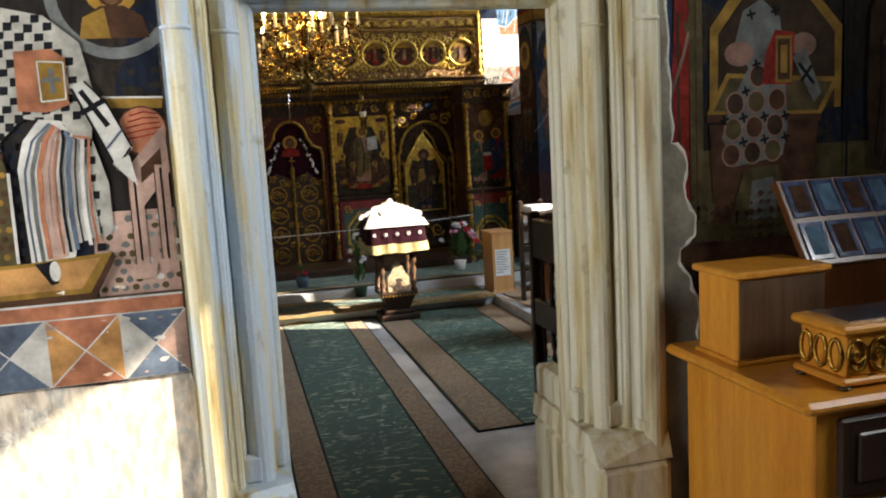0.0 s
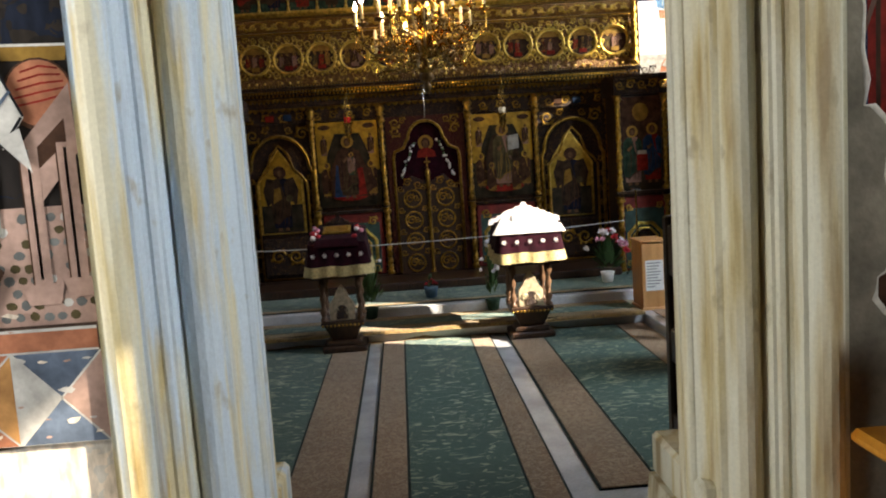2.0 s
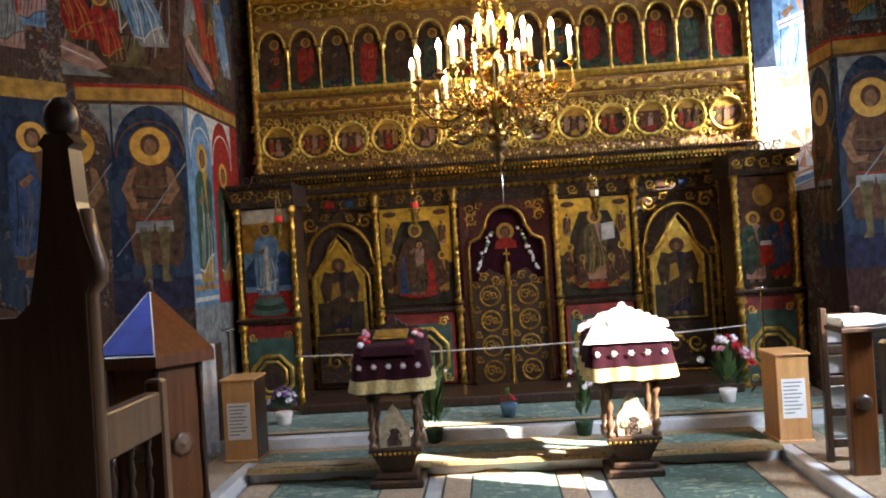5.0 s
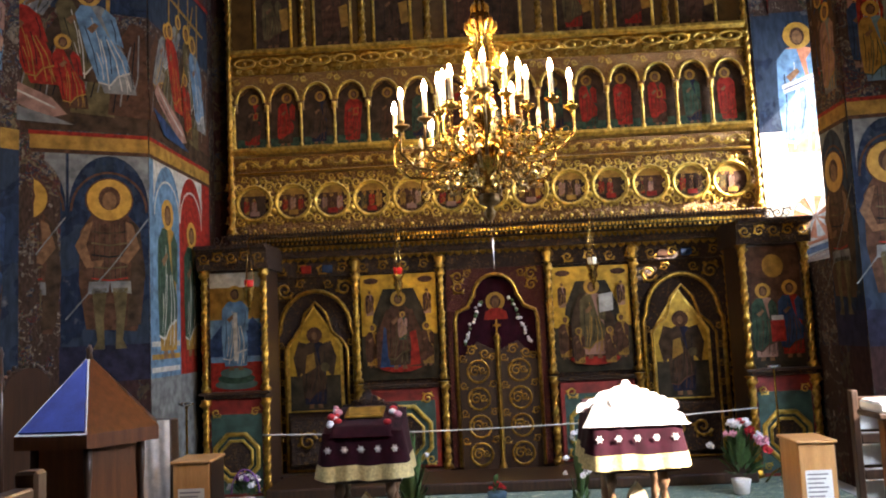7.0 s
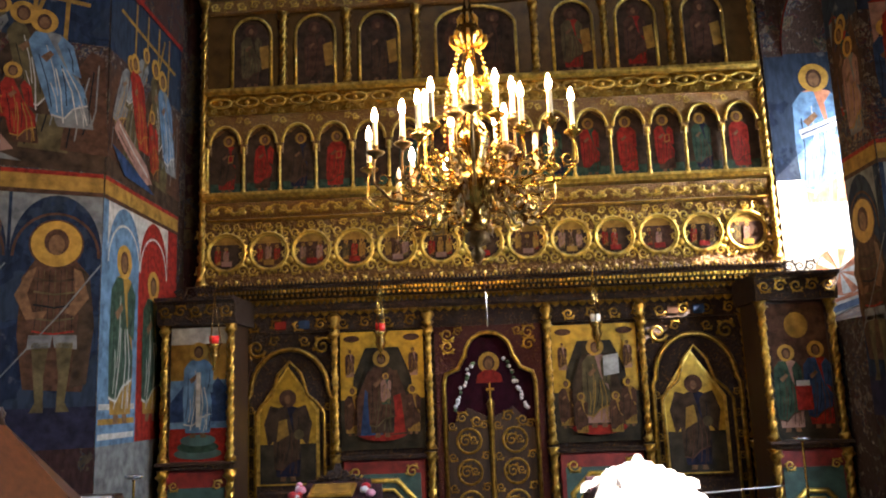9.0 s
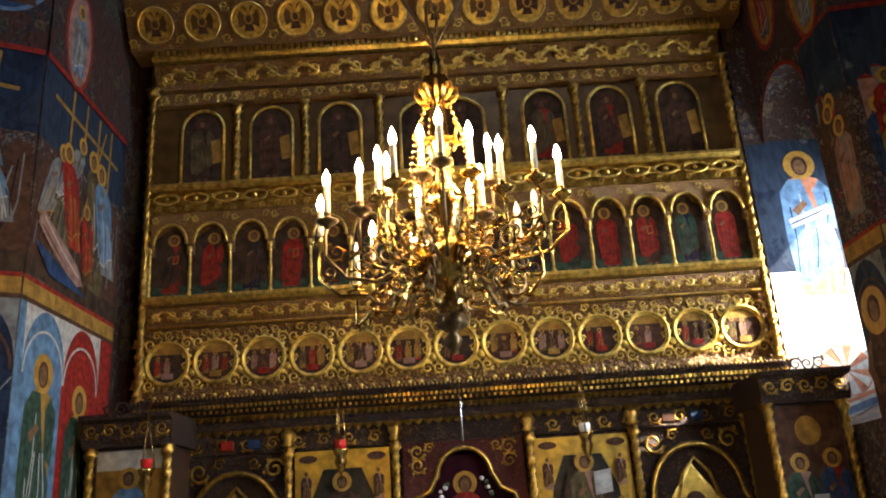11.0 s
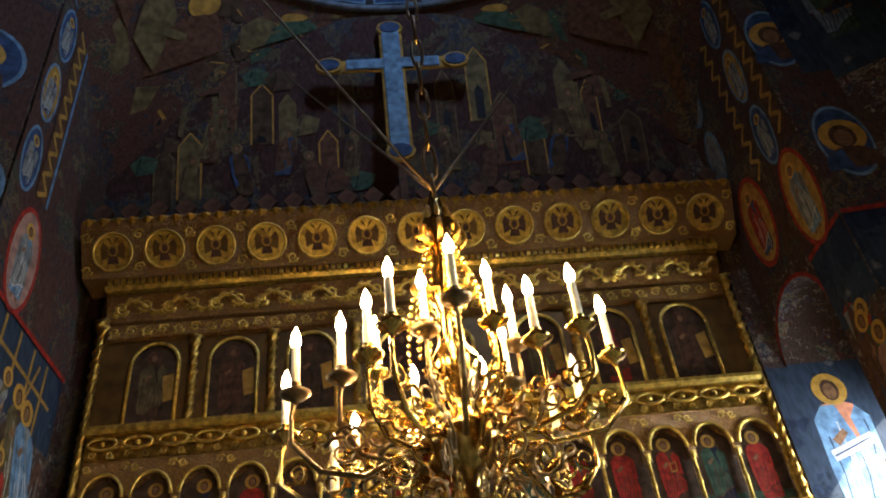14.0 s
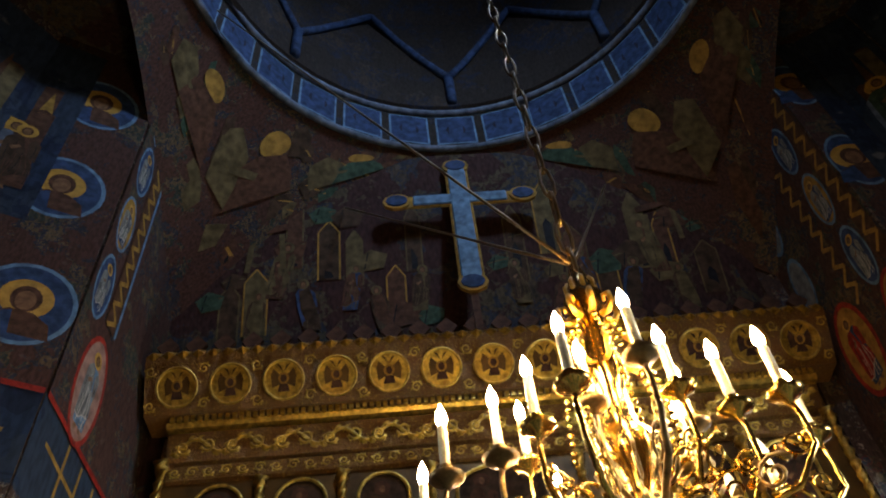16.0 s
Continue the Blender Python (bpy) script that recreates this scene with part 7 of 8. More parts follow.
def back_row(x, s):
    """High-backed seats along the apse wall, with a rounded crest of small pegs."""
    for i, yy in enumerate((-2.05, -2.75, -3.45, -4.15)):
        t = thing("wall_seat", (x, yy, 0.1), "dark wooden high-backed seat against the frescoed wall", "seat", "wall seats")
        xx = x + s * (0.28 if i in (1, 2) else 0.0)
        b = Mesh(DARK_WOOD)
        b.prism([(-0.32, 0.101), (0.32, 0.101), (0.32, 1.25)] + arc(0, 1.25, 0.30, 0, 180, 12, 0.17) + [(-0.32, 1.25)], -0.02, 0.02, 0, Matrix.Translation((xx, yy, 0)) @ Matrix.Rotation(radians(-90 * s), 4, "Z"))
        part("back", b, t)
        part("seat_board", Mesh(DARK_WOOD).box((xx - s * 0.4, yy - 0.3, 0.5), (xx - s * 0.02, yy + 0.3, 0.54), 0, bevel=0.006), t)
        part("seat_front", Mesh(DARK_WOOD).box((xx - s * 0.38, yy - 0.3, 0.101), (xx - s * 0.34, yy + 0.3, 0.5), 0), t)
        pg = Mesh(DARK_WOOD)
        for q in range(13):
            a = radians(8 + q * 164 / 12)
            pg.ball((xx, yy - 0.31 * math.cos(a), 1.26 + 0.185 * math.sin(a)), 0.018, 0, 6, 4)
        part("crest", pg, t)
        for q in (-1, 1):
            part("post", Mesh(DARK_WOOD).lathe([(0.022, 0), (0.022, 1.15), (0.012, 1.18), (0.02, 1.25), (0.012, 1.38), (0.02, 1.42), (0.004, 1.47)], (xx - s * 0.02, yy + q * 0.335, 0.101), 0, 8), t)


back_row(-3.3, -1)
back_row(3.3, 1)

# slatted music shelf and lit reading desk on the south platform
t = thing("music_stand", (2.05, -2.75, 0.1), "dark wooden slatted music stand on the platform", "music stand")
for x in (1.93, 2.14):
    part("post", Mesh(DARK_WOOD).box((x - 0.02, -2.78, 0.101), (x + 0.02, -2.73, 1.10), 0, bevel=0.006), t)
for i in range(5):
    part("slat", Mesh(DARK_WOOD).box((1.95, -2.775, 0.2 + i * 0.2), (2.12, -2.735, 0.26 + i * 0.2), 0, bevel=0.006), t)
for q in range(4):
    part("book", Mesh(PAPER).box((1.955, -2.71, 0.27 + q * 0.2), (2.115, -2.66, 0.38 + q * 0.2), 0), t)
t = thing("reading_desk", (2.02, -3.06, 0.1), "narrow orange wooden reading desk with a white open book", "reading desk")
part("desk_post", Mesh(ORANGE_WOOD).box((1.93, -3.10, 0.101), (2.09, -3.02, 0.98), 0, bevel=0.01), t)
part("roundel", Mesh(DARK_WOOD).lathe([(0.05, 0), (0.05, 0.012), (0.03, 0.02)], (0, 0, 0), 0, 12, Matrix.Translation((2.01, -3.10, 0.55)) @ Matrix.Rotation(radians(90), 4, "X")), t)
part("desk_board", Mesh(DARK_WOOD).box((1.87, -3.18, 0.98), (2.17, -2.92, 1.01), 0, bevel=0.006), t)
part("open_book", Mesh(PAPER).box((1.88, -3.17, 1.011), (2.16, -2.93, 1.07), 0, bevel=0.015), t, "white open book")
t = thing("draped_cloth", (-2.62, -1.62, 0.1), "white cloth hanging over a small table by the pier", "cloth")
cl = Mesh(LACE)
cv = []
for j in range(7):
    for i in range(13):
        cv.append((-2.72 + 0.26 * i / 12, -1.66 + 0.02 * math.sin(i * 1.5 + j * 0.4) * (1 - j / 8), 0.11 + 0.88 * j / 6))
cl.add(cv, [(j * 13 + i, j * 13 + i + 1, (j + 1) * 13 + i + 1, (j + 1) * 13 + i) for j in range(6) for i in range(12)], 0, smooth=True)
part("cloth_fall", cl, t)
part("table", Mesh(DARK_WOOD).box((-2.74, -1.63, 0.101), (-2.46, -1.47, 0.985), 0, bevel=0.01), t)

# ---------------------------------------------------------------- entrance room
t = thing("cabinet", (1.25, -8.2, 0.0), "varnished pine cabinet with dark drawers against the wall", "cabinet")
part("carcass", Mesh(PINE).box((0.60, -8.50, 0.0), (2.0, -7.90, 1.01), 0, bevel=0.006), t)
part("worktop", Mesh(PINE).box((0.535, -8.555, 1.011), (2.05, -7.875, 1.045), 0, bevel=0.012), t)
for r in range(4):
    for c in range(2):
        x0 = 0.66 + c * 0.66
        z0 = 0.06 + r * 0.235
        d = part("drawer", Mesh(ORANGE_WOOD, DARK_WOOD).box((x0, -8.525, z0), (x0 + 0.62, -8.501, z0 + 0.215), 1, bevel=0.008).box((x0 + 0.05, -8.535, z0 + 0.04), (x0 + 0.57, -8.5255, z0 + 0.175), 1, bevel=0.008), t, "dark raised drawer front")
        held(Mesh(SILVER).tube([(x0 + 0.2, -8.536, z0 + 0.12), (x0 + 0.2, -8.56, z0 + 0.11), (x0 + 0.26, -8.568, z0 + 0.10), (x0 + 0.36, -8.568, z0 + 0.10), (x0 + 0.42, -8.56, z0 + 0.11), (x0 + 0.42, -8.536, z0 + 0.12)], 0.007, 0, 6).link("handle"), d)
t = thing("collection_box", (0.74, -8.1, 1.045), "varnished pine box standing on the cabinet", "wooden box")
part("case", Mesh(PINE, STALL_WOOD).box((0.585, -8.20, 1.058), (0.88, -8.0, 1.30), 0, bevel=0.004), t)
part("front_panel", Mesh(STALL_WOOD).box((0.59, -8.206, 1.066), (0.875, -8.2005, 1.295), 0), t, "dark stained front")
part("lid", Mesh(PINE).box((0.57, -8.215, 1.301), (0.895, -7.985, 1.322), 0, bevel=0.005), t)
part("base", Mesh(PINE).box((0.575, -8.21, 1.046), (0.89, -7.99, 1.06), 0, bevel=0.004), t)
t = thing("casket", (0.95, -8.42, 1.045), "carved golden wooden casket with openwork sides on the cabinet", "casket")
part("body", Mesh(GOLD_FINE, PINE).box((0.70, -8.49, 1.075), (1.12, -8.32, 1.19), 1, bevel=0.006), t)
ow = Mesh(OLD_GOLD)
for i in range(6):
    ow.tube([(0.735 + i * 0.07 + 0.028 * math.cos(radians(a)), -8.494, 1.132 + 0.042 * math.sin(radians(a))) for a in range(0, 360, 30)], 0.006, 0, 5, closed=True)
    scroll(ow, 0.735 + i * 0.07, -8.494, 1.132, 0.04, 0, 1 if i % 2 else -1)
for i in range(3):
    ow.tube([(0.696, -8.46 + i * 0.055 + 0.022 * math.cos(radians(a)), 1.132 + 0.042 * math.sin(radians(a))) for a in range(0, 360, 30)], 0.006, 0, 5, closed=True)
part("openwork", ow, t, "gilt openwork rings")
part("lid", Mesh(PINE).box((0.68, -8.51, 1.191), (1.14, -8.30, 1.215), 0, bevel=0.008), t)
part("glass_top", Mesh(SILVER).box((0.72, -8.48, 1.216), (1.10, -8.33, 1.222), 0), t, "silvered glass top")
part("foot_rail", Mesh(PINE).box((0.685, -8.505, 1.055), (1.135, -8.305, 1.074), 0, bevel=0.006), t)
for x in (0.70, 1.11):
    for y in (-8.49, -8.33):
        part("foot", Mesh(DARK_WOOD).lathe([(0.012, 0), (0.02, 0.006), (0.014, 0.011)], (x, y, 1.045), 0, 8), t)
t = thing("icon_rack", (1.0, -8.0, 1.045), "sloping wooden rack with small glossy icon prints", "display rack")
rk = Matrix.Translation((0.88, -8.13, 1.30)) @ Matrix.Rotation(radians(-32), 4, "X")
part("board", Mesh(ORANGE_WOOD).box((0, 0, 0), (0.52, 0.025, 0.30), 0, rk, 0.004), t)
part("stand", Mesh(ORANGE_WOOD).box((0.90, -8.12, 1.046), (1.38, -8.0, 1.31), 0, bevel=0.004), t)
for i in range(5):
    for j in range(2):
        pr = Mesh(PRINT, P_SKYBLUE, P_BROWN)
        pr.box((0.02 + i * 0.1, -0.006, 0.02 + j * 0.145), (0.105 + i * 0.1, -0.001, 0.145 + j * 0.145), 0, rk)
        pr.box((0.035 + i * 0.1, -0.008, 0.035 + j * 0.145), (0.09 + i * 0.1, -0.0062, 0.13 + j * 0.145), 1 + (i + j) % 2, rk)
        part("print", pr, t)

# ---------------------------------------------------------------- frescoes on the door wall
fr = random.Random(21)
p = Painting(front(0, DY, 0), layer=0.0003)
p.rect(-3.0, 1.37, -0.945, 3.2, F_NAVY)
p.shape(ellipse(-1.05, 2.17, 0.165, 0.165, 30), P_GREY).shape(ellipse(-1.05, 2.17, 0.135, 0.135, 30), F_NAVY)
p.bust(-1.05, 2.06, 0.21, P_BROWN, P_OCHRE)
# throne, cushion and stony ground
p.rect(-1.16, 1.37, -0.945, 1.60, P_BLUSH)
first = True
for i in range(8):
    for j in range(9):
        x, z = -1.146 + i * 0.0265 + 0.013 * (j % 2) + 0.003 * fr.random(), 1.386 + j * 0.0240 + 0.002 * fr.random()
        rx, rz = 0.0100 + 0.002 * fr.random(), 0.0088 + 0.002 * fr.random()
        p.shape([(x + rx * (0.8 + 0.3 * fr.random()) * math.cos(k * 0.9), z + rz * (0.8 + 0.3 * fr.random()) * math.sin(k * 0.9)) for k in range(7)], fr.choice([P_GREY, P_BLUSH, P_GREY, P_OLIVE, P_CHALK]), not first)
        first = False
p.shape([(-1.10, 1.905), (-0.945, 1.90), (-0.95, 1.872), (-1.10, 1.878)], P_OCHRE).line([(-1.10, 1.906), (-0.945, 1.901)], 0.005, P_CHALK)
p.shape(ellipse(-1.006, 1.812, 0.066, 0.068, 22), P_BROWN).shape(ellipse(-1.006, 1.814, 0.061, 0.062, 22), P_RUST)
for k in range(5):
    p.line([(-1.06 + 0.006 * k, 1.79 + 0.016 * k), (-1.0, 1.80 + 0.016 * k), (-0.95 - 0.004 * k, 1.81 + 0.012 * k)], 0.004, P_RED, k > 0)
p.shape([(-1.05, 1.72), (-0.95, 1.83), (-0.945, 1.70), (-1.03, 1.60)], P_BLUSH).shape([(-1.035, 1.70), (-0.965, 1.765), (-0.965, 1.72), (-1.03, 1.665)], P_BROWN)
for x in (-1.055, -0.985):
    p.rect(x, 1.45, x + 0.034, 1.72, P_BLUSH, x > -1).rect(x + 0.012, 1.46, x + 0.018, 1.71, P_CHALK, True).rect(x - 0.003, 1.45, x, 1.72, P_BROWN, True)
p.shape([(-1.08, 1.45), (-1.0, 1.45), (-1.01, 1.41), (-1.07, 1.41)], P_BLUSH).shape([(-1.0, 1.46), (-0.945, 1.46), (-0.945, 1.425), (-0.99, 1.42)], P_BLUSH, True)
# the robed figure
p.shape([(-1.75, 1.46), (-1.36, 1.47), (-1.36, 1.8), (-1.30, 1.86), (-1.20, 1.84), (-1.165, 1.74), (-1.13, 1.53), (-1.105, 1.55), (-1.105, 1.68), (-1.135, 1.80), (-1.12, 1.93), (-1.14, 2.05), (-1.22, 2.12), (-1.40, 2.16), (-1.62, 2.12), (-1.75, 1.9)], P_WHITE)
first = True
for i in range(25):
    for j in range(30):
        x, z = -1.72 + i * 0.0235 + 0.003 * math.sin(j * 1.3), 1.47 + j * 0.0235 + 0.004 * math.sin(i * 0.9)
        edge = -1.125 - max(0, z - 1.93) * 0.5 - max(0, 0.02 - abs(z - 1.80) * 0.3)
        if (i + j) % 2 and x < edge - 0.018 and z < 2.12 and not (-1.335 < x < -1.165 and z < 1.83):
            w, q = 0.020 + 0.003 * fr.random(), 0.019 + 0.004 * fr.random()
            p.shape([(x, z), (x + w, z + 0.002), (x + w + 0.002, z + q), (x + 0.002, z + q)], P_BLACK, not first)
            first = False
p.shape([(-1.318, 1.47), (-1.325, 1.73), (-1.305, 1.80), (-1.26, 1.855), (-1.21, 1.85), (-1.175, 1.80), (-1.15, 1.70), (-1.14, 1.54), (-1.20, 1.52), (-1.21, 1.48)], P_CHALK)
p.shape([(-1.265, 1.475), (-1.27, 1.70), (-1.245, 1.80), (-1.215, 1.80), (-1.235, 1.70), (-1.225, 1.49)], P_BLUSH)
for k, (c, w) in enumerate(((P_SLATE, 0.006), (P_GREY, 0.010), (P_RUST, 0.012), (P_BLUSH, 0.008), (P_RUST, 0.004), (P_BLACK, 0.008), (P_SLATE, 0.012), (P_BLACK, 0.005), (P_CHALK, 0.010), (P_RUST, 0.007))):
    x = -1.312 + k * 0.0175
    p.line([(x + 0.006, 1.475 + k * 0.005), (x, 1.60), (x + 0.004, 1.72), (x + 0.03 - k * 0.002, 1.80), (-1.235 + k * 0.006, 1.845 - k * 0.004)], w, c)
p.shape([(-1.75, 1.47), (-1.352, 1.475), (-1.350, 1.72), (-1.37, 1.80), (-1.75, 1.80)], P_OLIVE).line([(-1.350, 1.48), (-1.348, 1.72)], 0.008, P_CHALK)
first = True
for j in range(12):
    for i in range(10):
        p.shape(ellipse(-1.375 - i * 0.026 + 0.013 * (j % 2), 1.50 + j * 0.024, 0.009, 0.009, 6), P_BROWN if j % 3 else P_OCHRE, not first)
        first = False
p.shape([(-1.305, 1.878), (-1.235, 1.872), (-1.18, 1.89), (-1.178, 2.01), (-1.21, 2.035), (-1.30, 2.03)], P_RUST)
p.shape([(-1.25, 1.895), (-1.182, 1.90), (-1.180, 2.005), (-1.252, 2.01)], P_OCHRE).line([(-1.246, 1.90), (-1.186, 1.905), (-1.184, 2.0), (-1.247, 2.004), (-1.246, 1.90)], 0.004, P_CHALK)
p.rect(-1.222, 1.92, -1.210, 1.985, P_GREY).rect(-1.238, 1.95, -1.194, 1.962, P_GREY)
p.shape([(-1.175, 1.935), (-1.14, 1.952), (-1.085, 1.885), (-1.035, 1.77), (-1.08, 1.71), (-1.115, 1.80)], P_CHALK)
p.line([(-1.15, 1.925), (-1.09, 1.83)], 0.014, P_BLACK).line([(-1.155, 1.865), (-1.09, 1.90)], 0.014, P_BLACK)
p.line([(-1.172, 1.932), (-1.115, 1.80), (-1.08, 1.715), (-1.04, 1.77)], 0.006, P_BLACK).line([(-1.138, 1.95), (-1.085, 1.885), (-1.036, 1.772)], 0.005, P_BLACK).line([(-1.10, 1.77), (-1.055, 1.82)], 0.006, P_SLATE)
p.shape([(-1.09, 1.73), (-1.045, 1.75), (-1.03, 1.665)], P_CHALK)
p.shape(ellipse(-1.42, 2.30, 0.15, 0.15, 24), HALO).shape(ellipse(-1.42, 2.28, 0.075, 0.10, 16), SKIN)
p.shape([(-1.80, 1.38), (-1.18, 1.385), (-1.115, 1.492), (-1.34, 1.478), (-1.80, 1.470)], P_OCHRE)
p.shape([(-1.78, 1.395), (-1.20, 1.40), (-1.145, 1.48), (-1.34, 1.468), (-1.78, 1.46)], P_ORANGE).shape([(-1.80, 1.378), (-1.18, 1.384), (-1.115, 1.492), (-1.105, 1.48), (-1.17, 1.366), (-1.80, 1.362)], P_BROWN)
p.shape([(-1.31, 1.475), (-1.265, 1.48), (-1.255, 1.42), (-1.275, 1.415)], P_BLACK).shape(ellipse(-1.262, 1.452, 0.014, 0.028, 12), P_CHALK)
# band, painted squares and bare plaster
p.rect(-3.0, 1.322, -0.945, 1.362, P_RUST).rect(-3.0, 1.360, -0.945, 1.366, P_CHALK)
p.rect(-3.0, 1.135, -0.945, 1.322, P_CHALK)
for i in range(11):
    x1 = min(-0.941, -0.926 - i * 0.190)
    x0 = -0.926 - (i + 1) * 0.190 + 0.004
    xm, z0, z1 = (x0 + x1) / 2, 1.136, 1.318
    zm = (z0 + z1) / 2
    a, b, c = ((P_CHALK, P_SLATE, P_BLUSH), (P_ORANGE, P_RUST, P_ORANGE), (P_SLATE, P_SLATE, P_CHALK))[i % 3]
    p.shape([(x0, z0), (x0, z1), (xm, zm)], a, i > 0).shape([(x1, z0), (x1, z1), (xm, zm)], c, True)
    p.shape([(x0, z0), (x1, z0), (xm, zm)], b, True).shape([(x0, z1), (x1, z1), (xm, zm)], b, True)
for i in range(11):
    x1, x0 = min(-0.941, -0.926 - i * 0.190), -0.926 - (i + 1) * 0.190 + 0.004
    p.line([(x0, 1.136), (x1, 1.318)], 0.004, P_CHALK, i > 0).line([(x0, 1.318), (x1, 1.136)], 0.004, P_CHALK, True)
# lost paint
first = True
for i in range(11):
    for j in range(9):
        x, z, q = -1.44 + i * 0.047 + 0.012 * fr.random(), 1.15 + j * 0.030 + 0.006 * fr.random(), 0.003 + 0.009 * fr.random() ** 2
        if fr.random() < 0.22 + 0.03 * i - 0.03 * j:
            p.shape([(x + 2.2 * q * (0.3 + 0.9 * fr.random()) * math.cos(k), z + q * (0.3 + 0.7 * fr.random()) * math.sin(k)) for k in range(6)], fr.choice([F_PLASTER, P_CHALK, P_BLUSH]), not first)
            first = False
p.put("fresco", wall_west, "worn fresco of a robed figure in a chequered mantle above painted squares")
pl = Mesh(F_PLASTER)
edge = [(-3.0, 0.0), (-0.938, 0.0)] + [(-0.938 - 0.0 * k, 1.10) for k in (0,)] + [(-0.945 - 2.05 * k / 26, 1.128 + 0.014 * fr.random() - 0.007) for k in range(27)]
pl.prism(edge, DY - 0.010, DY + 0.001, 0)
part("bare_plaster", pl, wall_west, "bare whitish lime plaster below the fresco")

p = Painting(front(0, DY, 0), layer=0.0003)
p.rect(0.56, 1.62, 3.0, 3.2, F_NAVY)
p.rect(0.56, 1.42, 3.0, 1.64, F_WEATHERED)
p.rect(0.56, 1.29, 3.0, 1.33, P_RED).rect(0.56, 0.0, 3.0, 1.29, F_DARK)
p.rect(0.56, 1.36, 3.0, 1.66, P_OLIVE).rect(0.56, 1.28, 3.0, 1.355, P_BROWN)
p.rect(0.556, 1.62, 0.575, 3.2, P_RED).rect(0.575, 1.62, 0.580, 3.2, P_GREY).rect(0.580, 1.62, 0.605, 3.2, P_BLUE)
p.shape([(0.605, 1.50), (0.66, 1.50), (0.665, 2.10), (0.65, 2.22), (0.62, 2.22), (0.603, 1.9)], P_RED).rect(0.62, 1.52, 0.63, 2.1, P_BROWN)
p.shape([(0.648, 2.06), (0.668, 2.09), (0.70, 2.0), (0.70, 1.90), (0.67, 1.98)], P_OLIVE).line([(0.665, 2.04), (0.645, 1.97), (0.582, 1.80)], 0.010, P_ROSE)
p.rect(0.665, 1.44, 0.712, 3.0, P_OLIVE).rect(0.685, 1.44, 0.690, 3.0, P_BROWN)
p.shape([(0.735, 1.78), (1.24, 1.78), (1.245, 2.05), (1.10, 2.20), (0.86, 2.20), (0.74, 2.05)], P_OCHRE)
p.shape([(0.765, 1.78), (1.215, 1.78), (1.215, 2.03), (1.09, 2.165), (0.88, 2.165), (0.77, 2.03)], P_UMBER)
p.shape([(0.724, 1.775), (1.164, 1.76), (1.236, 1.88), (1.05, 1.89), (0.80, 1.905)], P_OCHRE).shape([(0.75, 1.785), (1.15, 1.772), (1.205, 1.865), (0.81, 1.89)], P_OLIVE)
p.shape([(0.724, 1.775), (1.164, 1.76), (1.164, 1.735), (0.724, 1.75)], P_BROWN)
p.shape([(0.735, 1.74), (1.15, 1.735), (1.12, 1.42), (0.75, 1.42)], P_BROWN)
p.shape([(0.82, 1.60), (0.90, 1.61), (1.01, 1.63), (1.03, 1.72), (1.02, 1.88), (1.0, 2.08), (0.93, 2.14), (0.86, 2.10), (0.83, 2.0), (0.88, 1.92), (0.81, 1.80), (0.78, 1.70)], P_GREY)
first = True
for j in range(4):
    for i in range(3):
        x, z = 0.822 + i * 0.079 + 0.008 * (j - 1), 1.64 + j * 0.083 + 0.004 * i
        if j < 3 or i:
            p.shape(ellipse(x, z, 0.036, 0.039, 18), P_ROSE, not first)
            first = False
first = True
for j in range(4):
    for i in range(3):
        x, z = 0.822 + i * 0.079 + 0.008 * (j - 1), 1.64 + j * 0.083 + 0.004 * i
        if j < 3 or i:
            p.shape(ellipse(x, z, 0.030, 0.033, 18), (P_BROWN, P_UMBER, P_OLIVE)[(i + 2 * j) % 3], not first)
            first = False
first = True
for x, z in ((0.86, 1.76), (0.94, 1.76), (0.87, 1.845), (0.79, 1.755), (0.86, 1.68), (0.94, 1.685), (1.02, 1.76), (1.02, 1.69), (0.89, 2.09), (0.98, 2.10), (0.91, 1.93)):
    p.line([(x - 0.016, z - 0.004), (x + 0.016, z + 0.004)], 0.009, P_BLACK, not first).line([(x - 0.004, z + 0.016), (x + 0.004, z - 0.016)], 0.009, P_BLACK, True)
    first = False
p.shape(ellipse(0.845, 1.965, 0.055, 0.04, 14), P_ROSE).shape(ellipse(1.09, 1.99, 0.05, 0.04, 14), P_ROSE, True)
p.shape([(0.93, 1.865), (1.045, 1.862), (1.055, 2.03), (0.98, 2.04), (0.945, 1.97)], P_RED).rect(0.982, 1.868, 1.044, 2.02, P_OCHRE).rect(0.99, 1.878, 1.036, 2.01, P_BROWN).rect(1.0, 1.90, 1.026, 1.99, P_OCHRE)
p.shape([(1.045, 1.95), (1.095, 1.98), (1.16, 1.83), (1.13, 1.80)], P_GREY).line([(1.07, 1.93), (1.13, 1.86)], 0.012, P_BLACK).line([(1.08, 1.87), (1.12, 1.92)], 0.012, P_BLACK)
p.shape(ellipse(0.955, 2.26, 0.105, 0.125, 22), HALO).shape(ellipse(0.955, 2.23, 0.055, 0.08, 16), P_BROWN)
p.shape([(0.86, 1.59), (0.99, 1.60), (1.03, 1.40), (0.80, 1.40)], P_OLIVE).shape([(0.89, 1.55), (0.97, 1.56), (0.99, 1.42), (0.87, 1.42)], P_GREY)
p.rect(1.256, 1.30, 1.266, 3.0, P_BLACK)
p.saint(1.50, 1.42, 0.95, P_BROWN, P_UMBER, P_OLIVE, halo=P_BROWN)
p.saint(1.95, 1.42, 0.95, P_UMBER, P_BROWN, P_OLIVE, halo=P_OLIVE)
first = True
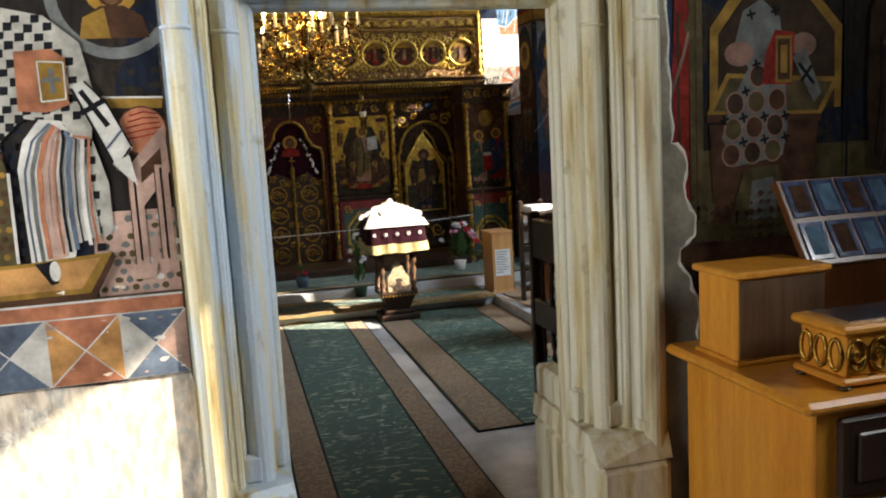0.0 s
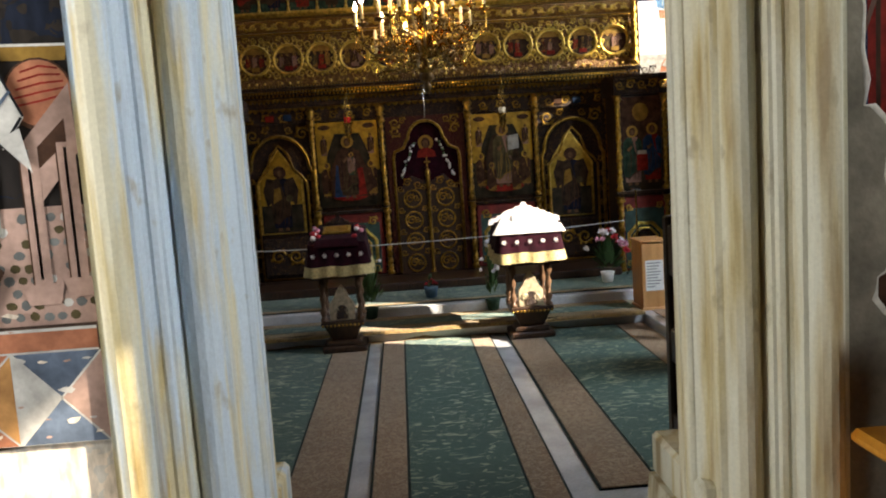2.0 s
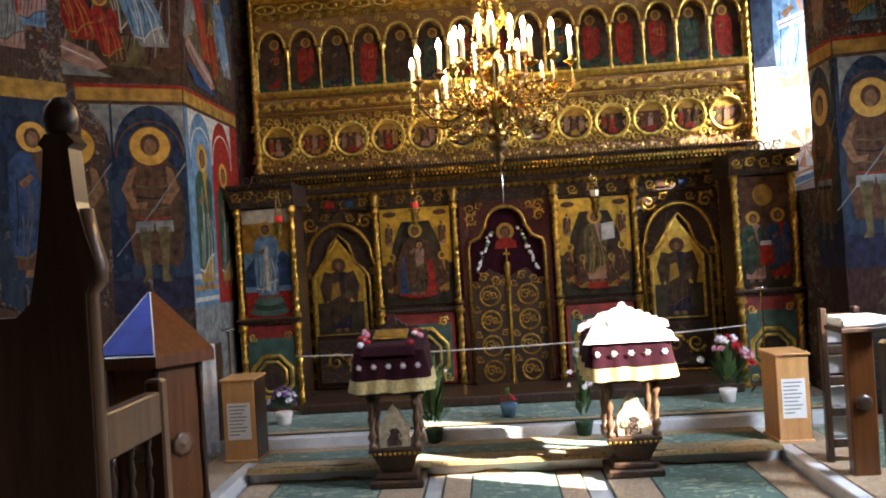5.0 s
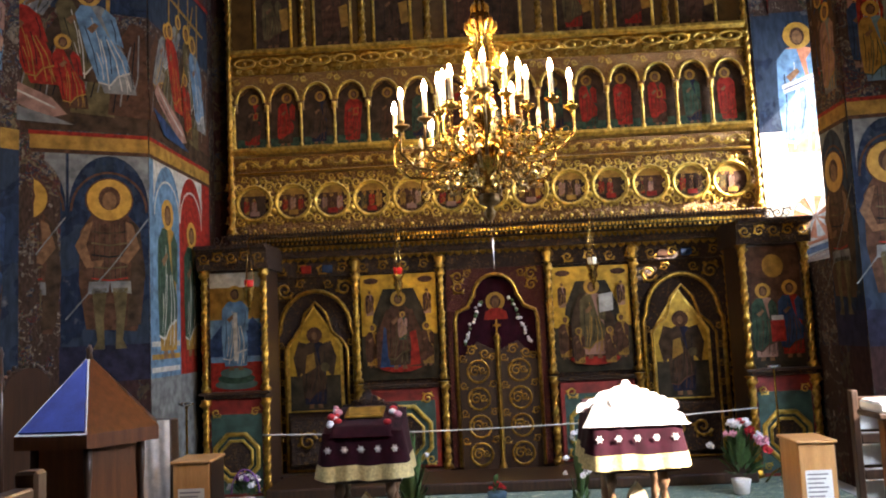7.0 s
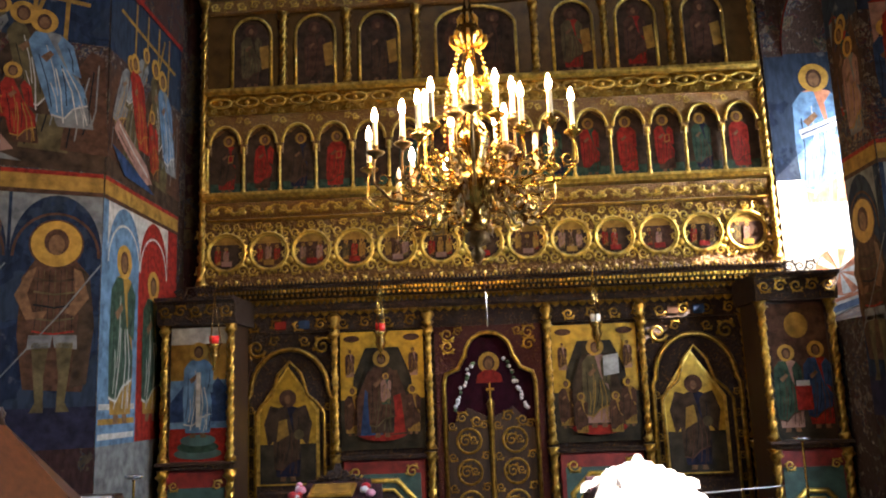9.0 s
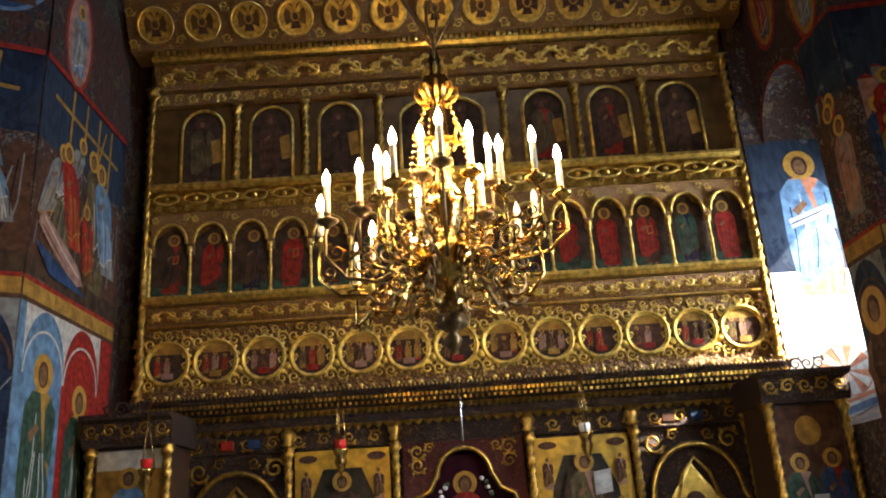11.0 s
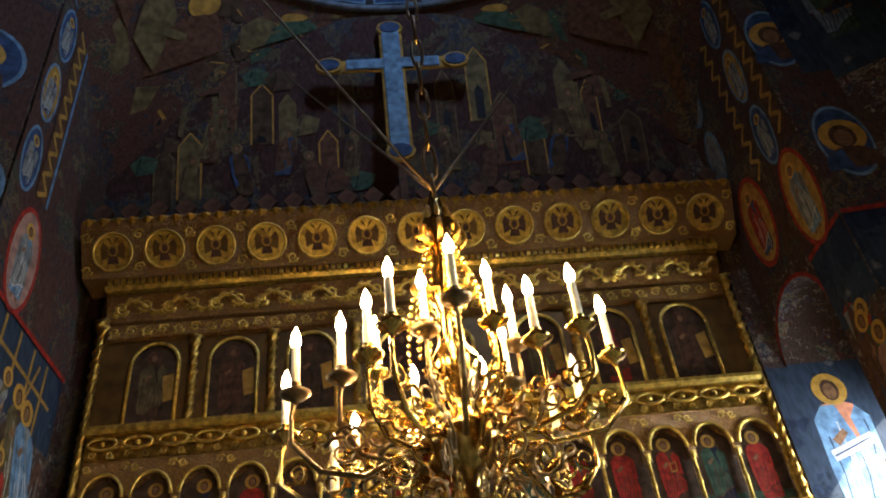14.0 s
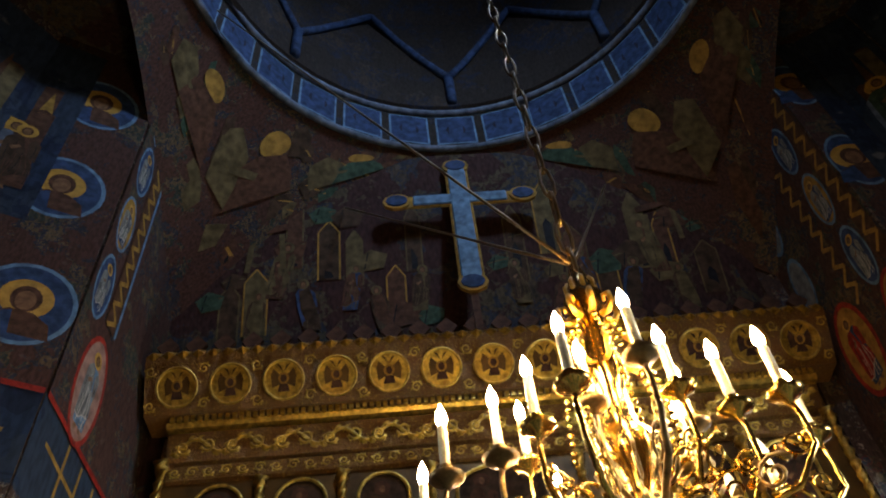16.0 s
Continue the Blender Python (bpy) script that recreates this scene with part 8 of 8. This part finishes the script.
for i in range(16):
    for j in range(6):
        x, z, q = 0.66 + i * 0.036 + 0.01 * fr.random(), 1.365 + j * 0.028 + 0.006 * fr.random(), 0.004 + 0.008 * fr.random()
        p.shape([(x + 1.2 * q * (0.5 + 0.7 * fr.random()) * math.cos(k), z + q * (0.5 + 0.7 * fr.random()) * math.sin(k)) for k in range(6)], fr.choice([P_OLIVE, P_BROWN, P_UMBER, P_BROWN]), not first)
        first = False
p.put("fresco", wall_west, "dark fresco of a seated robed figure on an arched throne, flaking below")

jag = [(0.575, 2.35), (0.578, 2.20), (0.570, 2.12), (0.580, 2.02), (0.573, 1.95), (0.586, 1.88), (0.580, 1.80), (0.592, 1.74), (0.584, 1.69), (0.605, 1.685), (0.628, 1.66), (0.640, 1.625), (0.638, 1.585), (0.628, 1.55), (0.634, 1.51), (0.650, 1.475), (0.668, 1.45), (0.664, 1.39), (0.640, 1.365), (0.612, 1.345), (0.606, 1.30), (0.625, 1.27), (0.645, 1.25), (0.652, 1.21), (0.672, 1.18), (0.680, 1.12), (0.672, 1.06), (0.684, 0.98), (0.676, 0.86), (0.690, 0.7), (0.683, 0.5), (0.694, 0.25), (0.690, 0.0)]
mo = Mesh(MORTAR)
mo.prism([(OPEN_R + OUT - 0.001, 2.35)] + jag + [(OPEN_R + OUT - 0.001, 0.0)], DY - 0.022, DY + 0.001, 0)
part("mortar_patch", mo, wall_west, "grey mortar patch where the fresco has broken away")
ed = Mesh(PLASTER_EDGE_AND_GLARE)
ed.tube([(x + 0.004 * fr.random(), DY - 0.016, z) for x, z in jag], lambda t: 0.005 + 0.006 * abs(math.sin(t * 37)), 0, 5, None, 0.9)
part("broken_edge", ed, wall_west, "ragged white plaster edge")

# ---------------------------------------------------------------- frescoes of the nave
SIDES = [
    (wall_north, plane((-2.68, -1.452, 0), (0.88, 0.475), (0.475, -0.88, 0)), -1.30, 0.0, [-0.28, -0.86], "fresco of standing soldiers under scalloped arches"),
    (pier_north, plane((-2.678, -1.45, 0), (0, 1), (1, 0, 0)), 0.0, 1.40, [0.36, 0.90], "fresco of standing figures on light blue"),
    (wall_south, plane((2.68, -1.402, 0), (0.99, -0.135), (-0.135, -0.99, 0)), 0.0, 0.44, [0.26], "fresco of a standing soldier in an arch"),
    (pier_south, plane((2.678, -0.90, 0), (0, -1), (-1, 0, 0)), 0.0, 0.50, [0.20], "fresco of standing figures and bands"),
]
for wi, (wall, m, a, b, spots, text) in enumerate(SIDES):
    light = wi == 1
    p = Painting(m, layer=0.0002)
    p.rect(a, 0.0, b, 1.30, F_DARK if not light else P_GREY)
    p.rect(a, 1.28, b, 2.99, P_SKYBLUE if light else F_BLUE)
    if light:
        p.rect(0.62, 1.28, b, 2.99, P_RED)
        p.shape([(0.0, 1.30), (0.62, 1.30), (0.62, 1.75), (0.3, 1.85), (0.0, 1.7)], P_SKYBLUE)
        for k in range(3):
            p.rect(0.02, 1.32 + k * 0.1, 0.6, 1.36 + k * 0.1, P_OCHRE if k % 2 else P_WHITE)
    else:
        p.rect(a, 1.28, b, 1.55, P_NIGHT)
    bay = 0.56 if len(spots) > 1 else 0.46
    for s in spots:
        w = bay / 2
        lo, hi = max(a, s - w), min(b, s + w)
        top = [(x, z) for x, z in arc(s, 2.55, w - 0.015, 0, 180, 16, 0.30)]
        out = [(x, z) for x, z in arc(s, 2.58, w + 0.0, 180, 0, 16, 0.40)]
        p.shape([(min(max(x, a), b), z) for x, z in out] + [(hi, 2.985), (lo, 2.985)], P_GREY if not light else P_WHITE)
        p.line([(min(max(x, a + 0.01), b - 0.01), z) for x, z in top], 0.018, P_BROWN if not light else P_WHITE)
        robe, cloak = ((P_BROWN, P_RED), (P_OCHRE, P_GREEN), (P_SKYBLUE, P_ROSE))[(int(abs(s) * 10) + wi) % 3]
        hgt = 1.12 if s not in (0.9,) else 1.0
        if light:
            p.saint(s, 1.42, hgt + 0.18, robe, cloak, P_WHITE)
        else:
            p.soldier(s, 1.52, 1.26)
    p.rect(a, 2.985, b, 3.02, P_BROWN).rect(a, 3.015, b, 3.125, P_OCHRE).rect(a, 3.12, b, 3.15, P_RED)
    # scenes above the ochre band
    p.rect(a, 3.15, b, 4.70, F_SCENE).rect(a, 4.1, b, 4.70, F_BLUE)
    wd = b - a
    if wd > 0.6:
        p.rect(a, 3.16, b, 3.45, P_UMBER)
        for k in range(5):
            x = a + wd * (0.1 + 0.2 * k)
            p.shape([(x - 0.16, 3.3), (x + 0.15, 3.28), (x + 0.11, 3.9 + 0.1 * (k % 3)), (x + 0.02, 4.05 + 0.12 * (k % 2)), (x - 0.10, 3.85)], (P_BROWN, P_OLIVE, P_UMBER, P_OLIVE, P_BROWN)[k])
            for q in range(4):
                p.line([(x - 0.12 + 0.05 * q, 3.32 + 0.05 * q), (x - 0.09 + 0.05 * q, 3.55 + 0.06 * (q % 2)), (x - 0.02 + 0.03 * q, 3.80 + 0.05 * q)], 0.010, P_GREY if q % 2 else P_BLACK, q > 0)
        for k in range(4):
            x = a + wd * (0.30 + 0.16 * k)
            p.line([(x, 4.0 + 0.1 * (k % 2)), (x + 0.02, 4.66)], 0.028, P_OCHRE, k > 0)
        p.line([(a + wd * 0.12, 4.48), (a + wd * 0.9, 4.40)], 0.030, P_OCHRE).line([(a + wd * 0.5, 3.75), (a + wd * 0.72, 4.6)], 0.026, P_OCHRE, True)
        for x, z, h, c, q, lean in ((0.10, 3.50, 0.70, P_BROWN, P_GREY, 0.35), (0.24, 3.72, 0.66, P_OLIVE, P_GREY, 0.5), (0.46, 3.46, 0.78, P_RED, P_RED, -0.32), (0.72, 3.50, 0.86, P_UMBER, P_OLIVE, -0.25), (0.86, 3.42, 0.90, P_GREY, P_SKYBLUE, -0.30), (0.62, 3.3, 0.6, P_BROWN, P_RED, -0.2)):
            p.saint(a + wd * x, z, h, c, q, P_OCHRE if c in (P_RED, P_BROWN) else P_WHITE, lean=lean, feet=False)
        p.shape([(a + wd * 0.10, 3.62), (a + wd * 0.48, 3.40), (a + wd * 0.56, 3.28), (a + wd * 0.46, 3.24), (a + wd * 0.18, 3.42), (a + wd * 0.06, 3.52)], P_ROSE)
        p.line([(a + wd * 0.12, 3.58), (a + wd * 0.3, 3.44), (a + wd * 0.5, 3.32)], 0.014, P_WHITE).line([(a + wd * 0.1, 3.52), (a + wd * 0.3, 3.38)], 0.012, P_BROWN)
        p.shape([(a + wd * 0.04, 3.40), (a + wd * 0.2, 3.22), (a + wd * 0.6, 3.20), (a + wd * 0.5, 3.25), (a + wd * 0.2, 3.36)], P_BLUE if light else P_GREY)
    else:
        p.crowd(fr, a + 0.02, 3.2, b - 0.02, 4.6, 3, 0.75)
    p.line([(a, 4.70), (b, 4.70)], 0.04, P_RED)
    # ovals and bands under the dome
    p.rect(a, 4.72, b, TOP - 0.02, F_CORNER)
    if wi in (0, 2):
        for k in range(3):
            x = a + wd * (0.78 if wi == 0 else 0.6) - (0.0 if k == 0 else 0.1)
            z = 5.30 + k * 1.15
            p.shape(ellipse(x, z, min(0.30, wd * 0.42), 0.34, 24), P_SKYBLUE).shape(ellipse(x, z, min(0.27, wd * 0.38), 0.31, 24), P_BLUE)
            p.bust(x, z - 0.26, 0.48, P_BROWN, P_BLUE)
        if wi == 0:
            p.rect(a, 6.0, a + wd * 0.62, 8.3, F_BLUE)
            p.crowd(fr, a + 0.02, 6.05, a + wd * 0.6, 7.6, 6, 0.8, True)
        else:
            p.rect(b - 0.2, 6.0, b, 8.3, F_BLUE)
    else:
        cx = a + 0.42 if light else a + 0.25
        p.shape(ellipse(cx, 5.08, 0.22, 0.42, 26), P_RED).shape(ellipse(cx, 5.08, 0.185, 0.38, 26), P_OCHRE if not light else P_ROSE)
        p.saint(cx, 4.76, 0.62, P_SKYBLUE, P_GREY, P_WHITE)
        for k in range(4):
            x, z = a + 0.17, 5.78 + k * 0.68
            p.shape(ellipse(x, z, 0.13, 0.30, 20), P_SKYBLUE).shape(ellipse(x, z, 0.11, 0.27, 20), P_OCHRE if k % 2 else P_BLUE)
            p.saint(x, z - 0.25, 0.46, P_BLUE, P_GREY, P_WHITE, feet=False)
        if wd > 0.48:
            x0 = a + 0.33
            p.rect(x0, 5.6, x0 + 0.16, 8.4, P_BROWN)
            for k in range(14):
                z = 5.6 + k * 0.2
                p.line([(x0 + 0.02, z), (x0 + 0.14, z + 0.1), (x0 + 0.02, z + 0.2)], 0.035, P_OCHRE, k > 0)
            p.rect(x0 + 0.17, 5.6, x0 + 0.20, 8.4, P_SKYBLUE) if wd > 0.6 else None
    p.put("fresco", wall, text)

# more walls deeper in the apses
for wall, pts in ((wall_north, APSE_N), (wall_south, APSE_S)):
    for i in range(2 if wall is wall_north else 1, len(pts) - 1):
        A, B3 = Vector(pts[i]), Vector(pts[i + 1])
        d = (A - B3) if wall is wall_north else (B3 - A)
        L = d.length
        o = B3 if wall is wall_north else A
        w = Vector((d.y, -d.x))
        if w.dot(Vector((0, -3.1)) - (A + B3) / 2) < 0:
            w = -w
        sink = (wall is wall_south and i == 4) or (wall is wall_north and i == 4)
        if L < 0.35 or sink:
            continue
        p = Painting(plane((o.x, o.y, 0), (d.x, d.y), (w.x, w.y, 0)), layer=0.0002)
        p.rect(0.01, 1.28, L - 0.01, 2.99, F_BLUE).rect(0.01, 2.99, L - 0.01, 3.14, P_OCHRE)
        p.saint(L / 2, 1.62, 1.2, fr.choice([P_BROWN, P_RED, P_GREEN]), fr.choice([P_RED, P_BLUE, P_OLIVE]), P_OLIVE)
        p.crowd(fr, 0.02, 3.2, L - 0.02, 4.6, 3, 0.7)
        p.rect(0.01, 5.9, L - 0.01, 8.3, F_BLUE)
        p.crowd(fr, 0.02, 6.0, L - 0.02, 7.8, 4, 0.9, True)
        p.put("fresco", wall, "fresco of saints and scenes")

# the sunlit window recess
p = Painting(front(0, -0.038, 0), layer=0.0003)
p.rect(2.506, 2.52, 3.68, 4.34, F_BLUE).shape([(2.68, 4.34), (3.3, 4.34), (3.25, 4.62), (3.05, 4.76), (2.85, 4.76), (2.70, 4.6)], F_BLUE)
# the upper pale band is sun glare painted over the blue ground
p.rect(2.506, 2.62, 3.68, 3.22, PLASTER_EDGE_AND_GLARE).rect(2.506, 2.0, 3.68, 2.62, P_WHITE)
p.shape(ellipse(2.94, 2.42, 0.20, 0.20, 24), P_RUST)
p.saint(2.92, 2.95, 1.32, P_RUST, P_SKYBLUE, P_WHITE, feet=False)
p.shape([(2.74, 3.66), (3.08, 3.78), (3.10, 3.70), (2.76, 3.58)], P_WHITE).line([(2.76, 3.62), (3.08, 3.74)], 0.012, P_BLUE)
for q in range(8):
    aa = q * 45
    p.shape([(2.94, 2.42), (2.94 + 0.19 * math.cos(radians(aa)), 2.42 + 0.19 * math.sin(radians(aa))), (2.94 + 0.19 * math.cos(radians(aa + 24)), 2.42 + 0.19 * math.sin(radians(aa + 24)))], P_WHITE, q > 0)
p.shape([(2.69, 2.02), (3.3, 2.22), (3.3, 2.27), (2.69, 2.08)], P_SLATE).shape([(2.69, 2.10), (3.3, 2.30), (3.3, 2.33), (2.69, 2.13)], P_RUST)
p.put("fresco", pier_south, "fresco of a robed figure with a scroll, sun glare painted in below")
p = Painting(plane((2.678, -0.04, 0), (0, -1), (-1, 0, 0)), layer=0.0003)
p.line([(0.86 - 0.0, 4.35)] + [(0.43 - 0.44 * math.cos(radians(a)) * -1, 4.35 + 0.44 * math.sin(radians(a))) for a in range(0, 181, 12)], 0.035, P_RED)
p.rect(0.0, 4.86, 0.86, 8.4, F_CORNER)
p.shape(ellipse(0.45, 5.4, 0.24, 0.42, 24), P_RED).shape(ellipse(0.45, 5.4, 0.2, 0.37, 24), P_OCHRE)
p.saint(0.45, 5.08, 0.62, P_BLUE, P_RED, P_WHITE)
for k in range(14):
    z = 5.6 + k * 0.2
    p.line([(0.70, z), (0.82, z + 0.1), (0.70, z + 0.2)], 0.035, P_OCHRE, k > 0)
for k in range(3):
    p.shape(ellipse(0.25, 6.3 + k * 0.7, 0.14, 0.3, 18), P_SKYBLUE).shape(ellipse(0.25, 6.3 + k * 0.7, 0.11, 0.26, 18), P_GREY)
p.put("fresco", pier_south, "painted border and ovals above the window recess")

class Curved(Painting):
    """A painting laid on a curved surface given by at(u, v, lift)."""
    def shape(self, outline, mat, same=False):
        if not same:
            self.n += 1
        self.mesh.add([self.m(x, 1 - z, 0.004 + 0.00012 * self.n) for x, z in outline], [tuple(range(len(outline)))], self.number(mat))
        return self


def on_vault(x, v, lift=0.0):
    """A point of the vault above the screen, 1 - v metres above its painted foot."""
    z = 6.35 + min(2.05, 1 - v)
    rows = [(6.1, 0.12), (6.6, 0.02), (7.1, -0.10), (7.6, -0.22), (8.05, -0.33), (8.45, -0.42)]
    y = 0.0
    for (z0, y0), (z1, y1) in zip(rows, rows[1:]):
        if z0 <= z <= z1:
            y = y0 + (y1 - y0) * (z - z0) / (z1 - z0)
    return Vector((x, y - 0.16 * (x / 2.6) ** 2 * (z - 6.1) / 2.3 - lift - 0.004, z))


# dim scenes on the vault
for x0, x1, s in ((-2.45, -0.25, 1), (0.15, 2.35, -1)):
    p = Curved(on_vault)
    w = x1 - x0
    for k in range(7):
        a, z = x0 + w * (k + 0.2 + 0.5 * fr.random()) / 7.5, 0.05 + 0.75 * fr.random()
        q, t = 0.12 + 0.10 * fr.random(), 0.35 + 0.35 * fr.random()
        c = [P_UMBER, P_OLIVE, P_BROWN][k % 3]
        p.shape([(a, z), (a + q, z), (a + q, z + t), (a + q * 0.5, z + t * 1.25), (a, z + t)], c)
        p.line([(a, z), (a, z + t), (a + q * 0.5, z + t * 1.25), (a + q, z + t), (a + q, z)], 0.014, P_OCHRE if k % 2 else P_OLIVE)
        p.shape([(a + q * 0.3, z + 0.02), (a + q * 0.7, z + 0.02), (a + q * 0.7, z + t * 0.5), (a + q * 0.5, z + t * 0.62), (a + q * 0.3, z + t * 0.5)], P_BLACK)
    for k in range(9):
        a, z, t = x0 + w * (k + 0.5 * fr.random()) / 9.5, 0.05 + 1.3 * fr.random(), 0.10 + 0.14 * fr.random()
        p.shape([(a, z), (a + t, z + 0.03), (a + t * 1.2, z + t), (a + t * 0.3, z + t * 1.3), (a - t * 0.4, z + t * 0.7)], [P_GREEN, P_UMBER, P_OLIVE, P_BROWN][k % 4])
        p.line([(a - t * 0.3, z + t * 0.6), (a + t * 0.4, z + t * 0.8), (a + t * 1.1, z + t * 0.9)], 0.014, P_OLIVE).line([(a, z + 0.02), (a + t * 0.2, z + t * 1.1)], 0.012, P_BLACK)
    for fx, fz, h, c, q, lean in ((0.10, 0.95, 0.85, P_GREEN, P_BROWN, 0.35), (0.30, 0.45, 0.62, P_BROWN, P_OLIVE, 0.2), (0.46, 0.12, 0.55, P_UMBER, P_BLUE, -0.2), (0.60, 0.30, 0.50, P_BLUE, P_BROWN, 0.15), (0.75, 0.06, 0.5, P_BROWN, P_UMBER, -0.2), (0.88, 0.25, 0.5, P_OLIVE, P_UMBER, 0.1), (0.22, 0.06, 0.5, P_OLIVE, P_UMBER, 0.1)):
        x = x0 + w * fx if s > 0 else x1 - w * fx
        p.saint(x, fz, h, c, q, P_OLIVE, lean=lean * s, halo=P_OCHRE if fx < 0.2 else P_OLIVE, feet=False)
    x = x0 + w * 0.26 if s > 0 else x1 - w * 0.26
    p.shape([(x - 0.20, 1.12), (x + 0.20, 1.20), (x + 0.20, 1.27), (x - 0.20, 1.19)], P_BROWN).line([(x - 0.12, 1.1), (x - 0.16, 0.75)], 0.05, P_OLIVE).line([(x + 0.14, 1.15), (x + 0.16, 0.8)], 0.05, P_OLIVE)
    p.put("fresco", vault_east, "dark fresco scene with figures and buildings")


# the curved corners that carry the ring of the dome
def corner(s):
    """A point of the corner surface: u along the ring from the screen to the apse, v from the ring down, both 0 to 1."""
    def at(u, v, lift=0.0):
        v = min(1.0, max(0.0, v))
        a = radians(90 + 90 * u)
        c, q = math.cos(a), math.sin(a)
        far = min(2.672 / max(1e-6, -c), 2.42 / max(1e-6, q))
        drop = 1.75 * max(0.0, (far - 2.40) / 1.16) ** 0.9
        r = 2.385 + (far - 2.385) * v ** 0.8
        return Vector((DOME[0] - s * r * c, DOME[1] + r * q + 0.2 * drop * v, 8.45 - 0.006 - drop * v)) - lift * Vector((-s * c * 0.6, q * 0.6, 0.75))
    return at


for s in (-1, 1):
    at = corner(s)
    nu, nv = 28, 10
    sheet = Mesh(F_CORNER).add([at(i / nu, j / nv) for i in range(nu + 1) for j in range(nv + 1)], [(i * (nv + 1) + j, i * (nv + 1) + j + 1, (i + 1) * (nv + 1) + j + 1, (i + 1) * (nv + 1) + j) for i in range(nu) for j in range(nv)], smooth=True)
    pend = structure("pendentive_north" if s < 0 else "pendentive_south", sheet, "dark painted corner vault below the dome ring", "vault")
    p = Curved(at)
    for k in range(26):
        u, z = 0.14 + 0.66 * fr.random(), 0.10 + 0.7 * fr.random()
        q, t = 0.010 + 0.02 * fr.random(), 0.08 + 0.16 * fr.random()
        lean = 0.03 * (fr.random() - 0.5)
        p.shape([(u, z), (u + q, z), (u + q * 1.3 + lean, z + t), (u + q * 0.5 + lean, z + t * 1.25), (u - q * 0.3 + lean, z + t * 0.9)], [P_BROWN, P_GREEN, P_UMBER, P_OLIVE, P_UMBER, P_BROWN, P_OLIVE][k % 7])
        p.line([(u, z + t * 0.2), (u + q + lean, z + t)], 0.004, P_OCHRE).line([(u + q * 0.6, z + 0.02), (u + q * 0.7 + lean, z + t * 0.8)], 0.005, P_BLACK)
    for u, z, col, cl in ((0.26, 0.36, P_GREEN, P_BROWN), (0.47, 0.46, P_BROWN, P_OLIVE), (0.66, 0.46, P_BROWN, P_GREEN)):
        f = lambda pts: [(u + 1.5 * a, z + 1.15 * b) for a, b in pts]  # noqa: E731
        p.shape(f([(0.03, 0.0), (0.075, 0.02), (0.08, 0.24), (0.055, 0.32), (0.03, 0.24)]), P_OLIVE).line(f([(0.035, 0.02), (0.035, 0.24), (0.055, 0.31), (0.075, 0.24), (0.072, 0.03)]), 0.006, P_OCHRE)
        p.shape(f([(-0.04, 0), (0.045, 0), (0.05, 0.12), (0.02, 0.24), (-0.02, 0.25), (-0.035, 0.14)]), col)
        p.shape(f([(-0.035, 0.02), (0.01, 0.02), (0.012, 0.18), (-0.015, 0.24), (-0.03, 0.14)]), cl)
        p.shape(f([(0.0, 0.10), (0.06, 0.12), (0.062, 0.15), (0.0, 0.14)]), P_OLIVE)
        for k in range(4):
            p.line(f([(-0.03 + 0.016 * k, 0.02), (-0.02 + 0.016 * k, 0.12), (-0.005 + 0.01 * k, 0.22)]), 0.005, P_OCHRE if k % 2 else P_BLACK)
        p.shape(f(ellipse(0.0, 0.30, 0.022, 0.066, 18)), P_OCHRE).shape(f(ellipse(0.0, 0.295, 0.012, 0.042, 12)), P_BROWN)
    p.put("fresco", pend, "dark seated figures among painted buildings")
